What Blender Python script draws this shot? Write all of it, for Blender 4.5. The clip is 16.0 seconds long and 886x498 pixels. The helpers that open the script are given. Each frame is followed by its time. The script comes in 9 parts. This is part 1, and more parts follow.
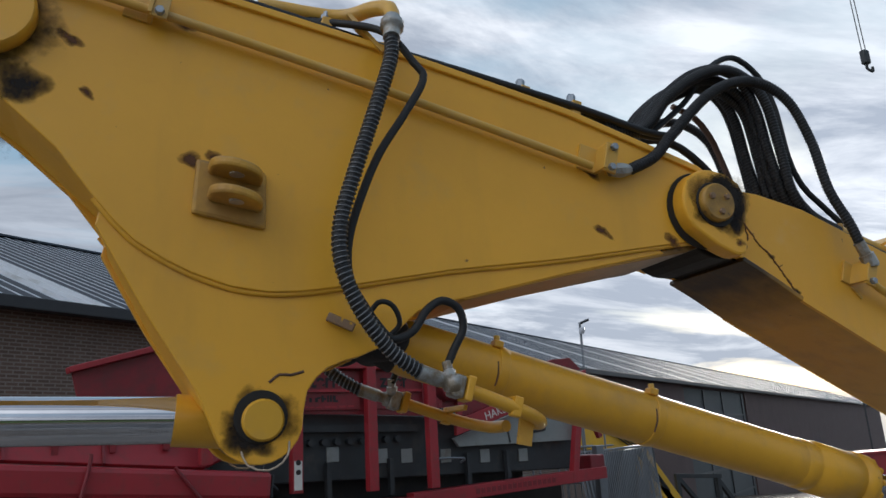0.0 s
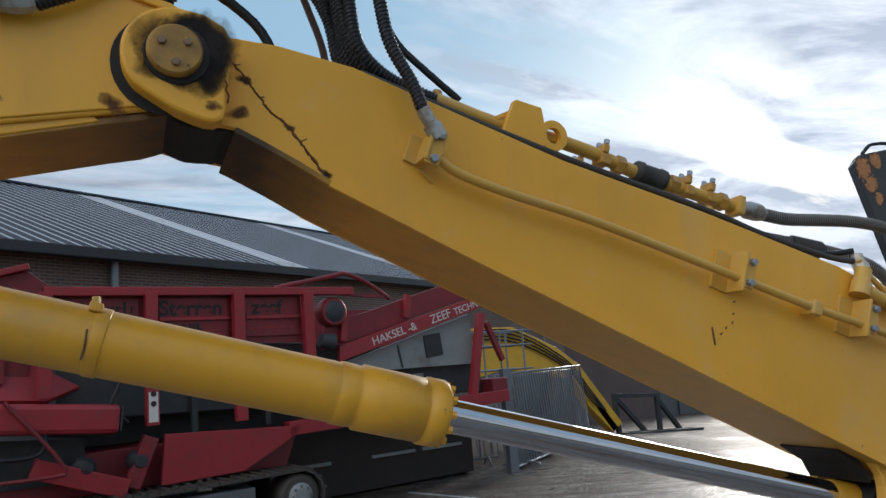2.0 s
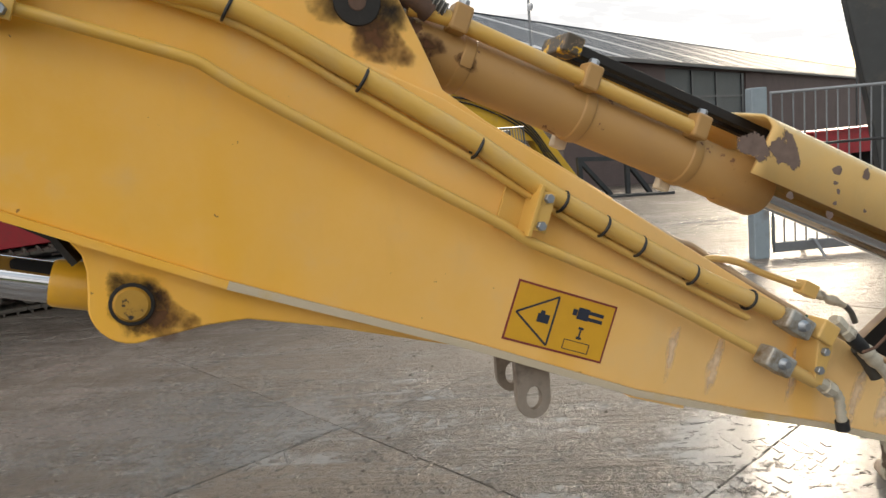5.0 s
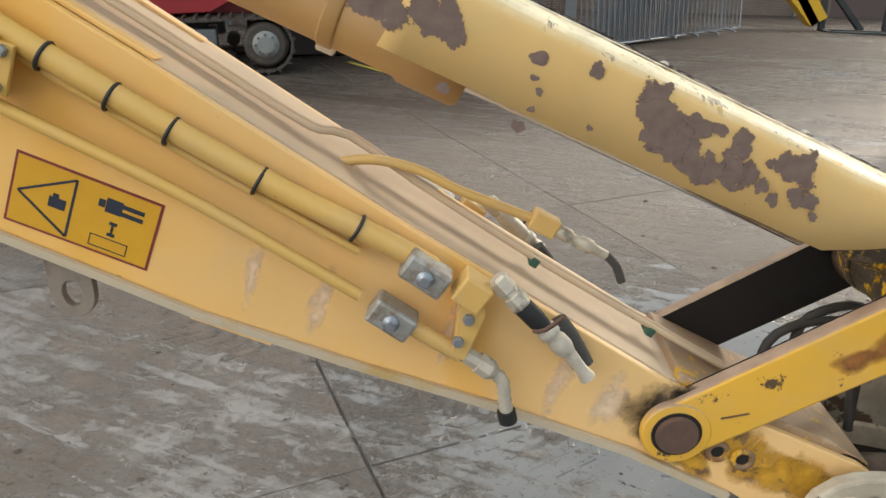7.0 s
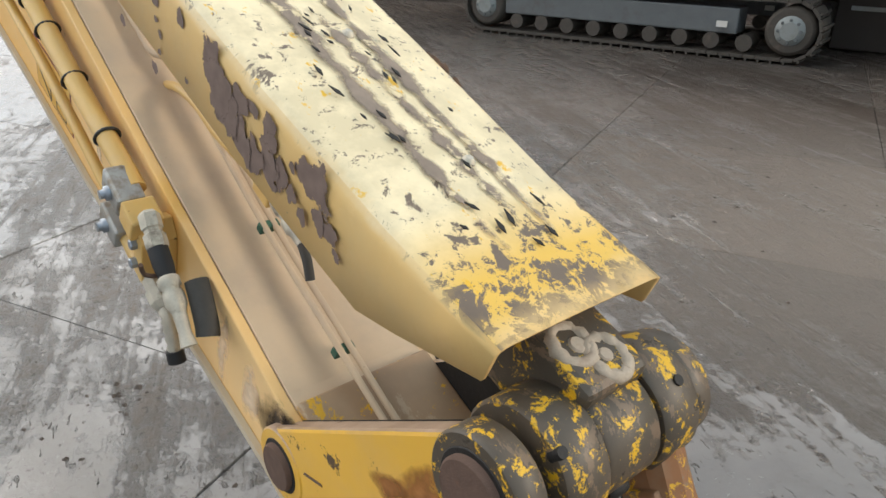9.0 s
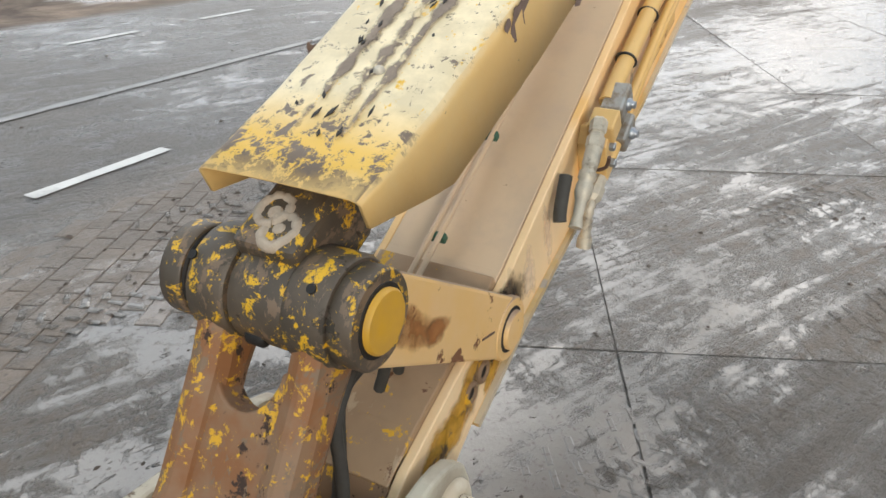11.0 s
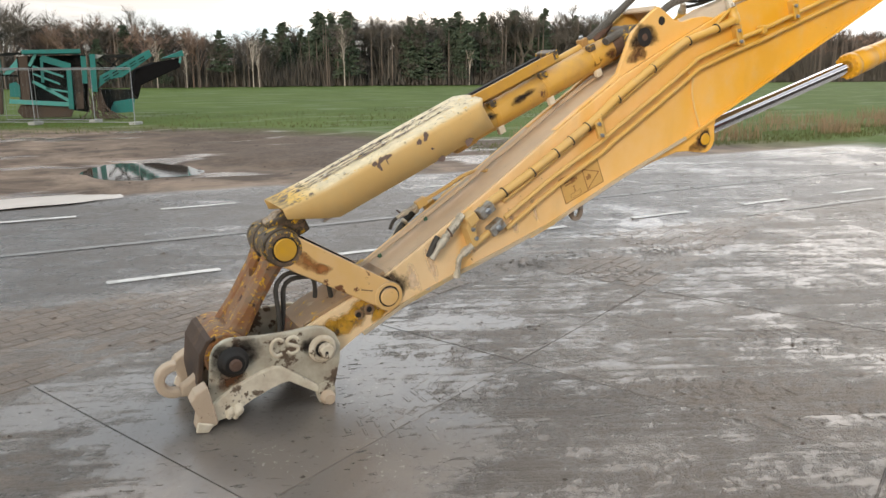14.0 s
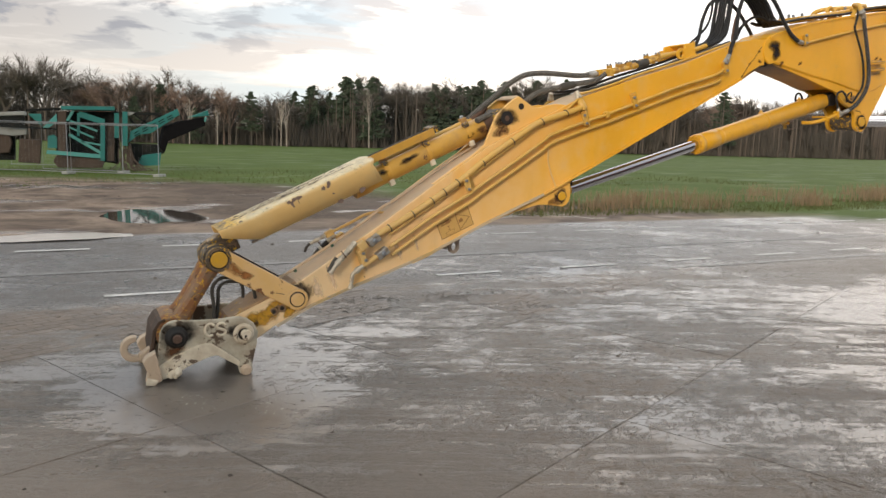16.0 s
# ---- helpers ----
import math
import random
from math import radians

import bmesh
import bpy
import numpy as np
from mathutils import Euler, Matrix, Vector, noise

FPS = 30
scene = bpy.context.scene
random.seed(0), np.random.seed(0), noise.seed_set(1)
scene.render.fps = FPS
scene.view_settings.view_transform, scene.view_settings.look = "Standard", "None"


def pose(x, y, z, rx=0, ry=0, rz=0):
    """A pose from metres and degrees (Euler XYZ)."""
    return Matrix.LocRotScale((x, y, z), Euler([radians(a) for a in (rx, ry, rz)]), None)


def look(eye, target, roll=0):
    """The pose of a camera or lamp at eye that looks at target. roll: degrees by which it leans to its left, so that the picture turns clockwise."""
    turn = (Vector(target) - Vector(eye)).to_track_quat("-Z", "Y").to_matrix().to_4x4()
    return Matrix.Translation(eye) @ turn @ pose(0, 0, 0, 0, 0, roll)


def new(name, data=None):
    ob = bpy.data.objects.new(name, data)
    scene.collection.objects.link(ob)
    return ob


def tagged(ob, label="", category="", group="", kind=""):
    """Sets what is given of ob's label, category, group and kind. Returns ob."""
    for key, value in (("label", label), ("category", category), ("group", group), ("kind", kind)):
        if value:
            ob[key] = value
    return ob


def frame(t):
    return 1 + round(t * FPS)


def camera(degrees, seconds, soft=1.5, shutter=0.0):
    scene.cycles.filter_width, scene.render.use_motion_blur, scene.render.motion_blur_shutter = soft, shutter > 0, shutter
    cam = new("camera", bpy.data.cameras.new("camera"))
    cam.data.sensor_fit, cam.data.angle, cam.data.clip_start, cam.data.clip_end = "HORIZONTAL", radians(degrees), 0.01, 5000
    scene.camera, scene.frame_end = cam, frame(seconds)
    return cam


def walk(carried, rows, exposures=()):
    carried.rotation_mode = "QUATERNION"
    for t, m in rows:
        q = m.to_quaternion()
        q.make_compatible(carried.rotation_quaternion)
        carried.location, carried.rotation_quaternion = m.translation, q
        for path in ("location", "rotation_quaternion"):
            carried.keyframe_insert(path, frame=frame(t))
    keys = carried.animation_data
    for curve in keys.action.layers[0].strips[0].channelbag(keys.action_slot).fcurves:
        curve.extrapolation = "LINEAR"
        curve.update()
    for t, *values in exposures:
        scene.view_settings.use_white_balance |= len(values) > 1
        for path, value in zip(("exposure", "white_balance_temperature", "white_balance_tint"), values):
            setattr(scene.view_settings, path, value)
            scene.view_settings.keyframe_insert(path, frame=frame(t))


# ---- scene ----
cam = camera(61.7, 16.0)
PATH = [
    (0, (-1.785, -2.171, 2.021), (-1.046, -0.382, 2.523), -3.2),
    (0.5, (-1.378, -2.148, 2.0), (-0.642, -0.351, 2.481), -2.7),
    (1, (-0.93, -2.154, 1.983), (-0.173, -0.358, 2.432), -3.0),
    (1.5, (-0.489, -2.184, 1.963), (0.279, -0.376, 2.341), -3.6),
    (2, (-0.078, -2.146, 1.931), (0.693, -0.327, 2.241), -4.4),
    (2.5, (0.351, -2.17, 1.88), (1.093, -0.33, 2.134), -5.1),
    (3, (0.794, -2.136, 1.833), (1.501, -0.273, 2.007), -5.1),
    (3.5, (1.235, -2.098, 1.785), (1.911, -0.218, 1.875), -5.6),
    (4, (1.728, -2.118, 1.732), (2.347, -0.217, 1.686), -6.1),
    (4.5, (2.197, -2.07, 1.667), (2.787, -0.167, 1.503), -5.5),
    (5, (2.682, -2.012, 1.613), (3.289, -0.129, 1.317), -5.0),
    (5.2, (2.883, -1.987, 1.592), (3.49, -0.117, 1.225), -4.7),
    (7.3, (4.704, -1.659, 1.627), (4.382, 0.154, 0.846), -0.7),
    (7.5, (4.905, -1.629, 1.61), (4.368, 0.144, 0.857), -1.1),
    (8, (5.321, -1.442, 1.612), (4.267, 0.1, 0.897), -1.1),
    (8.5, (5.661, -1.113, 1.6), (4.341, 0.197, 0.866), -0.3),
    (9, (6.077, -0.746, 1.56), (4.689, 0.437, 0.739), 0.7),
    (9.5, (6.316, -0.275, 1.498), (4.757, 0.622, 0.623), 0.5),
    (10, (6.424, 0.141, 1.451), (4.662, 0.459, 0.559), -0.5),
    (10.2, (6.455, 0.292, 1.45), (4.668, 0.326, 0.552), -0.4),
    (12.3, (6.315, 1.928, 1.633), (5.173, 0.458, 0.902), 1.9),
    (12.5, (6.311, 2.186, 1.622), (5.192, 0.685, 0.917), 1.8),
    (13, (6.398, 2.812, 1.644), (5.317, 1.253, 1.009), 1.3),
    (13.5, (6.531, 3.347, 1.683), (5.549, 1.694, 1.13), 0.7),
    (14, (6.57, 3.866, 1.726), (5.645, 2.152, 1.27), -0.1),
    (14.5, (6.678, 4.282, 1.734), (5.745, 2.554, 1.352), -0.4),
    (15, (6.62, 4.719, 1.726), (5.725, 2.963, 1.388), 0.2),
    (15.5, (6.57, 5.206, 1.729), (5.692, 3.44, 1.392), 1.1),
    (16, (6.44, 5.679, 1.762), (5.556, 3.909, 1.471), 1.7),
]
EXPOSURES = [
    (0, 0.18, 5700, 10), (1, 0.40, 5700, 10), (2.5, 0.35, 5620, 10), (4, 0.80, 6550, 10), (5, 1.08, 6900, 11), (7.5, 1.38, 6600, 10),
    (9, 1.30, 6400, 10), (10, 1.22, 6350, 10), (12.5, 1.12, 6400, 11), (13.0, 1.13, 6500, 11), (14.0, 1.10, 6650, 12), (15, 0.92, 6800, 13), (16, 0.80, 6800, 13),
]
walk(cam, [(t, look(eye, target, roll)) for t, eye, target, roll in PATH], EXPOSURES)

# ---- light ----
SUN_AZ, SUN_EL = radians(48), radians(14)      # azimuth from +y towards +x
world = bpy.data.worlds.new("sky")
scene.world = world
world.use_nodes = True


class Nodes:
    """A small helper to wire nodes."""

    def __init__(self, tree):
        self.tree = tree
        tree.nodes.clear()

    def add(self, kind, ins=None, **props):
        node = self.tree.nodes.new(kind)
        for key, value in props.items():
            if key == "ramp":
                el = node.color_ramp.elements
                while len(el) < len(value):
                    el.new(0.5)
                for e, (p, c) in zip(el, value):
                    e.position = p
                    e.color = c if len(c) == 4 else (*c, 1)
            elif key == "operation":
                node.operation = value
            elif key == "blend_type":
                node.blend_type = value
            elif key == "data_type":
                node.data_type = value
            elif key == "sky_type":
                node.sky_type = value
            elif key == "feature":
                node.feature = value
        for key, value in (ins or {}).items():
            sock = node.inputs[key]
            if isinstance(value, bpy.types.NodeSocket):
                self.tree.links.new(value, sock)
            else:
                sock.default_value = value
        return node

    def math(self, op, a, b=0.0, clamp=False):
        n = self.add("ShaderNodeMath", {0: a, 1: b}, operation=op)
        n.use_clamp = clamp
        return n.outputs[0]

    def mix(self, fac, a, b, blend="MIX"):
        n = self.add("ShaderNodeMix", data_type="RGBA")
        n.blend_type = blend
        n.clamp_factor = True
        for sock, value in ((n.inputs[0], fac), (n.inputs[6], a), (n.inputs[7], b)):
            if isinstance(value, bpy.types.NodeSocket):
                self.tree.links.new(value, sock)
            elif isinstance(value, (int, float)):
                sock.default_value = value
            else:
                sock.default_value = (*value[:3], 1)
        return n.outputs[2]

    def noise(self, vec, scale, detail=4.0, rough=0.55, distort=0.0):
        return self.add("ShaderNodeTexNoise", {"Vector": vec, "Scale": scale, "Detail": detail, "Roughness": rough, "Distortion": distort}).outputs[0]

    def step(self, value, lo, hi):
        n = self.add("ShaderNodeMapRange", {0: value, 1: lo, 2: hi, 3: 0.0, 4: 1.0})
        n.clamp = True
        return n.outputs[0]


w = Nodes(world.node_tree)
direction = w.add("ShaderNodeTexCoord").outputs["Generated"]
sep = w.add("ShaderNodeSeparateXYZ", {0: direction})
up = w.math("ADD", w.math("MAXIMUM", sep.outputs[2], 0.0), 0.16)
flat = w.add("ShaderNodeCombineXYZ", {0: w.math("DIVIDE", sep.outputs[0], up), 1: w.math("DIVIDE", sep.outputs[1], up), 2: 0.0}).outputs[0]
streak = w.add("ShaderNodeMapping", {"Vector": flat, "Rotation": (0, 0, 0.7), "Scale": (0.55, 1.5, 1.0)}).outputs[0]
puffs = w.noise(w.add("ShaderNodeMapping", {"Vector": flat, "Rotation": (0, 0, 0.55), "Scale": (0.75, 1.35, 1.0)}).outputs[0], 1.5, 9, 0.6, 0.5)
veil = w.noise(streak, 0.8, 7, 0.55, 0.7)
nishita = w.add("ShaderNodeTexSky", sky_type="NISHITA")
nishita.sun_disc = False
nishita.sun_elevation, nishita.sun_rotation = SUN_EL, SUN_AZ
nishita.air_density, nishita.dust_density = 1.0, 2.0
sun_dir = (math.sin(SUN_AZ) * math.cos(SUN_EL), math.cos(SUN_AZ) * math.cos(SUN_EL), math.sin(SUN_EL))
toward = w.add("ShaderNodeVectorMath", {0: direction, 1: sun_dir}, operation="DOT_PRODUCT").outputs["Value"]
glow = w.step(toward, 0.62, 1.0)
away = w.add("ShaderNodeVectorMath", {0: direction, 1: (-0.92, -0.30, 0.25)}, operation="DOT_PRODUCT").outputs["Value"]
behind = w.step(away, 0.27, 0.92)      # the sky opens bright over the fields
thin = w.mix(behind, w.mix(glow, (0.50, 0.51, 0.52), (1.0, 0.97, 0.92)), (2.15, 2.05, 1.89))
grey = w.mix(behind, w.mix(glow, (0.27, 0.285, 0.31), (0.48, 0.50, 0.53)), (0.60, 0.61, 0.64))
bank = w.step(w.add("ShaderNodeVectorMath", {0: direction, 1: (0.12, -0.97, 0.20)}, operation="DOT_PRODUCT").outputs["Value"], 0.90, 0.99)
heavy = w.math("ADD", puffs, w.math("MULTIPLY", bank, 0.05))
cloud = w.mix(w.step(heavy, 0.43, 0.57), thin, grey)
small = w.noise(w.add("ShaderNodeMapping", {"Vector": flat, "Rotation": (0, 0, 0.15), "Scale": (1.0, 1.0, 1.0)}).outputs[0], 3.2, 6, 0.55, 0.4)
side = w.step(w.add("ShaderNodeVectorMath", {0: direction, 1: (0.16, -0.96, 0.20)}, operation="DOT_PRODUCT").outputs["Value"], 0.86, 0.97)
low = w.step(sep.outputs[2], 0.22, 0.04)
south = w.step(sep.outputs[1], -0.45, -0.85)
cloud = w.mix(w.math("MULTIPLY", low, w.math("ADD", 0.6, w.math("MULTIPLY", south, 0.3))), cloud, w.mix(w.math("MAXIMUM", behind, south), (0.48, 0.485, 0.49), w.mix(behind, (0.50, 0.475, 0.43), (0.85, 0.78, 0.68))))
clear = w.add("ShaderNodeVectorMath", {0: nishita.outputs[0], 3: 0.05}, operation="SCALE").outputs[0]
clear = w.mix(0.6, clear, w.mix(behind, (0.40, 0.60, 0.70), (1.1, 1.15, 1.2)))
sky = w.mix(w.math("MAXIMUM", w.step(veil, 0.42, 0.52), bank), clear, cloud)
sky = w.mix(w.math("MULTIPLY", w.math("MULTIPLY", w.step(small, 0.52, 0.60), side), w.math("MULTIPLY", w.step(sep.outputs[2], 0.085, 0.12), 0.85)), sky, (0.225, 0.24, 0.27))
back = w.add("ShaderNodeBackground", {"Color": sky, "Strength": 0.95})
w.tree.links.new(back.outputs[0], w.add("ShaderNodeOutputWorld").inputs[0])

sun_lamp = bpy.data.lights.new("sun", "SUN")
sun_lamp.energy, sun_lamp.angle, sun_lamp.color = 1.3, radians(14), (1.0, 0.86, 0.68)
sun_ob = new("sun", sun_lamp)
sun_ob.matrix_world = look(Vector(sun_dir) * 60, (0, 0, 0))

# ---- materials ----


def material(name):
    m = bpy.data.materials.new(name)
    m.use_nodes = True
    return m, Nodes(m.node_tree)


def finish(n, colour, rough, metal=0.0, bump=None, strength=0.2, dist=0.01, coat=0.0, extra=None):
    ins = {"Base Color": colour if isinstance(colour, bpy.types.NodeSocket) else (*colour[:3], 1), "Roughness": rough, "Metallic": metal}
    if bump is not None:
        ins["Normal"] = n.add("ShaderNodeBump", {"Height": bump, "Strength": strength, "Distance": dist}).outputs[0]
    if coat:
        ins["Coat Weight"] = coat
    ins.update(extra or {})
    b = n.add("ShaderNodeBsdfPrincipled", ins)
    n.tree.links.new(b.outputs[0], n.add("ShaderNodeOutputMaterial").inputs[0])


def paint(name, base, dust=(0.55, 0.40, 0.22), dust_lo=0.50, dust_hi=0.75, chips=0.70, rust=(0.10, 0.05, 0.03), rough=0.42, fade=None, chip_scale=9.0, peel=None, bands=False, grease=None, top=None, grimy=None):
    """Sprayed machine paint: blotchy tone, dust film, chips to rusty steel; fade=(x0, x1, colour) bleaches along the arm."""
    m, n = material(name)
    co = n.add("ShaderNodeTexCoord").outputs["Object"]
    big, mid, fine = n.noise(co, 1.3, 5), n.noise(co, 7, 6, 0.6), n.noise(co, 60, 4)
    col = n.mix(n.step(big, 0.3, 0.7), [c * 0.90 for c in base], [min(1, c * 1.08) for c in base])
    if fade:
        x, flank = n.add("ShaderNodeSeparateXYZ", {0: co}).outputs[:2]
        far = n.math("ADD", n.step(x, fade[0], fade[1]), n.math("MULTIPLY", n.math("SUBTRACT", mid, 0.5), 0.5), True)
        col = n.mix(n.math("MULTIPLY", far, n.math("ADD", 0.52, n.math("MULTIPLY", n.step(flank, -0.1, 0.1), 0.36))), col, fade[2])
    if bands:
        tilt = n.add("ShaderNodeMapping", {"Vector": co, "Rotation": (0, radians(-16), 0), "Scale": (1.7, 0.05, 0.12)}).outputs[0]
        stripe = n.noise(tilt, 1.0, 3, 0.4)
        col = n.mix(n.math("MULTIPLY", n.step(stripe, 0.56, 0.60), 0.42), col, base)
        col = n.mix(n.math("MULTIPLY", n.step(stripe, 0.40, 0.37), 0.2), col, dust)
    col = n.mix(n.math("MULTIPLY", n.step(mid, dust_lo, dust_hi), 0.55), col, dust)
    runs = n.add("ShaderNodeMapping", {"Vector": co, "Scale": (5, 5, 1.4)}).outputs[0]
    col = n.mix(n.math("MULTIPLY", n.step(n.noise(runs, 1.0, 6), 0.56, 0.80), 0.20), col, [c * 0.5 for c in dust])
    speck = n.step(n.noise(co, 34, 3, 0.5), 0.755, 0.775)
    col = n.mix(n.math("MULTIPLY", speck, 0.75), col, [c * 0.7 for c in rust])
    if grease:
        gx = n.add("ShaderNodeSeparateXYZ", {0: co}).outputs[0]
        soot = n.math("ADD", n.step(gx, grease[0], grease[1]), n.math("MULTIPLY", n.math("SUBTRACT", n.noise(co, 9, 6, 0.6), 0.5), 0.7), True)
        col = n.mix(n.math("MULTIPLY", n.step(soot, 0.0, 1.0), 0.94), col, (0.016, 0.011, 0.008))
    # browner -y flank: grime, plus shade away from the sun put into the colour
    if grimy:
        gy = n.add("ShaderNodeSeparateXYZ", {0: co}).outputs[1]
        dirt = n.step(n.math("ADD", gy, n.math("MULTIPLY", n.math("SUBTRACT", n.noise(co, 5, 7, 0.65), 0.5), 0.22)), 0.05, -0.05)
        col = n.mix(n.math("MULTIPLY", dirt, 0.8), col, grimy)
    up = 1.0
    if top:
        nz = n.add("ShaderNodeSeparateXYZ", {0: n.add("ShaderNodeNewGeometry").outputs["Normal"]}).outputs[2]
        up = n.step(n.math("ADD", nz, n.math("MULTIPLY", n.math("SUBTRACT", n.noise(co, 6, 7, 0.65), 0.5), 0.9)), 0.30, 0.80)
        col = n.mix(up, col, n.mix(n.step(n.noise(co, 11, 6, 0.65), 0.40, 0.62), top, [min(1, c * 1.22 + 0.03) for c in top]))
    if peel:
        flake = n.noise(co, peel[0], 9, 0.74, 0.3)
        if len(peel) > 4:
            px = n.add("ShaderNodeSeparateXYZ", {0: co}).outputs[0]
            near = n.step(px, peel[4], peel[5])
            flake = n.math("ADD", flake, n.math("MULTIPLY", near, 0.065))
            col = n.mix(n.math("MULTIPLY", n.math("MULTIPLY", near, up), 0.85), col, peel[3])
            rim = n.math("ADD", n.noise(co, 15, 8, 0.70, 0.4), n.math("MULTIPLY", n.step(px, peel[4] + 0.02, peel[5] + 0.10), 0.17))
            col = n.mix(n.math("MULTIPLY", n.step(rim, 0.60, 0.625), up), col, peel[2])
        col = n.mix(n.math("MULTIPLY", n.step(flake, peel[1], peel[1] + 0.02), up), col, peel[2])
        flake2 = n.noise(n.add("ShaderNodeMapping", {"Vector": co, "Location": (3.1, 1.7, 5.2), "Scale": (0.6, 1.4, 1.0)}).outputs[0], peel[0] * 0.6, 7, 0.75)
        col = n.mix(n.math("MULTIPLY", n.step(flake2, peel[1] + 0.02, peel[1] + 0.04), up), col, peel[3])
        hurt = n.step(flake, peel[1] - 0.01, peel[1] + 0.02)
    else:
        hurt = 0.0
    chip = n.step(n.noise(co, chip_scale, 9, 0.7), chips, chips + 0.02)
    col = n.mix(chip, col, rust)
    rgh = n.math("ADD", n.math("MULTIPLY", fine, 0.12), n.math("ADD", rough - 0.06, n.math("MULTIPLY", chip, 0.35)))
    height = n.math("ADD", n.math("MULTIPLY", fine, 0.15), n.math("SUBTRACT", n.math("MULTIPLY", mid, 0.6), n.math("MULTIPLY", n.math("ADD", chip, hurt), 0.8)))
    finish(n, col, rgh, 0.0, height, 0.25, 0.006)
    return m


def plain(name, base, rough=0.6, metal=0.0, var=0.35, scale=12, bump=0.25, stain=None, stain_lo=0.55, gloss=None):
    m, n = material(name)
    co = n.add("ShaderNodeTexCoord").outputs["Object"]
    a, b = n.noise(co, scale, 6, 0.6), n.noise(co, scale * 7, 4)
    tint = n.math("ADD", n.math("MULTIPLY", a, 0.7), n.math("MULTIPLY", b, 0.3))
    col = n.mix(tint, [c * (1 - var) for c in base], [min(1, c * (1 + var)) for c in base])
    if stain:
        col = n.mix(n.step(n.noise(co, scale * 0.45, 8, 0.65), stain_lo, stain_lo + 0.16), col, stain)
    finish(n, col, n.math("ADD", rough - 0.08, n.math("MULTIPLY", b, 0.16)), metal, tint, bump, 0.006, extra=None if gloss is None else {"Specular IOR Level": gloss})
    return m


YELLOW = (0.77, 0.395, 0.024)
M_BOOM = paint("boom_paint", YELLOW, dust=(0.60, 0.36, 0.09), dust_lo=0.56, dust_hi=0.85, chips=0.755, rough=0.36)
M_STICK = paint("stick_paint", YELLOW, dust=(0.62, 0.44, 0.21), fade=(2.0, 4.7, (0.86, 0.66, 0.42)), chips=0.77, bands=True, dust_lo=0.58, dust_hi=1.0)
# undersides: the yellow is darkened for their shade, with real grease at the joint
M_STICKLOW = paint("stick_underside_shaded_paint", (0.62, 0.31, 0.022), dust=(0.50, 0.35, 0.16), fade=(1.2, 5.0, (0.70, 0.48, 0.20)), chips=0.76, dust_lo=0.56, dust_hi=0.95, grease=(0.56, 0.24))
M_BOOMLOW = paint("boom_underside_shaded_paint", (0.52, 0.26, 0.022), dust=(0.40, 0.25, 0.09), chips=0.76, dust_lo=0.56, dust_hi=0.95, grease=(-0.40, 0.05))
M_STICKTOP = paint("stick_top_paint", (0.56, 0.425, 0.285), dust=(0.40, 0.32, 0.25), dust_lo=0.46, chips=0.68, rust=(0.20, 0.12, 0.07), rough=0.65)
M_PIPE = paint("pipe_paint", (0.60, 0.345, 0.05), dust=(0.52, 0.36, 0.17), fade=(2.0, 4.6, (0.64, 0.44, 0.19)), chips=0.72, chip_scale=20)
M_CYL = paint("cylinder_paint", (0.68, 0.355, 0.022), dust=(0.40, 0.24, 0.07), chips=0.75, rough=0.36)
M_BCYL = paint("bucket_cylinder_paint", (0.60, 0.33, 0.05), dust=(0.34, 0.20, 0.09), chips=0.63, rust=(0.17, 0.085, 0.045), rough=0.5, dust_lo=0.46, dust_hi=0.75, grimy=(0.34, 0.20, 0.085))
M_GUARD = paint("guard_paint", (0.70, 0.465, 0.18), dust=(0.60, 0.45, 0.22), dust_lo=0.44, chips=0.735, rust=(0.12, 0.09, 0.075), rough=0.5, chip_scale=6, peel=(34, 0.60, (0.15, 0.11, 0.08), (0.70, 0.41, 0.025), 5.29, 5.42), top=(0.62, 0.52, 0.33))
M_LINK = paint("link_paint", (0.72, 0.46, 0.18), dust=(0.70, 0.50, 0.30), dust_lo=0.40, chips=0.59, rust=(0.17, 0.07, 0.03), rough=0.5, top=(0.30, 0.20, 0.13))
M_LINKBRIGHT = paint("bright_link_paint", (0.74, 0.42, 0.05), dust=(0.66, 0.42, 0.14), dust_lo=0.46, chips=0.61, rust=(0.10, 0.06, 0.03), rough=0.45, top=(0.30, 0.20, 0.13))
M_EAR = paint("weathered_ear_paint", (0.60, 0.33, 0.04), dust=(0.24, 0.13, 0.05), dust_lo=0.40, dust_hi=0.6, chips=0.64, rust=(0.08, 0.045, 0.03), rough=0.55, top=(0.20, 0.115, 0.045))
M_NOSE = paint("rusty_tan_paint", (0.36, 0.24, 0.14), dust=(0.24, 0.16, 0.10), dust_lo=0.42, chips=0.62, rust=(0.14, 0.07, 0.04), rough=0.65, chip_scale=9, peel=(12, 0.58, (0.64, 0.36, 0.02), (0.42, 0.31, 0.20)))
M_WORN = paint("rusty_worn_paint", (0.22, 0.135, 0.075), dust=(0.20, 0.13, 0.08), dust_lo=0.38, chips=0.62, rust=(0.07, 0.045, 0.03), rough=0.65, chip_scale=9, peel=(10, 0.55, (0.66, 0.36, 0.015), (0.24, 0.095, 0.04)))
M_GREASY = paint("greasy_worn_paint", (0.072, 0.056, 0.040), dust=(0.17, 0.12, 0.08), chips=0.62, rust=(0.05, 0.04, 0.03), rough=0.5, chip_scale=10, peel=(27, 0.548, (0.70, 0.40, 0.015), (0.17, 0.115, 0.075)))
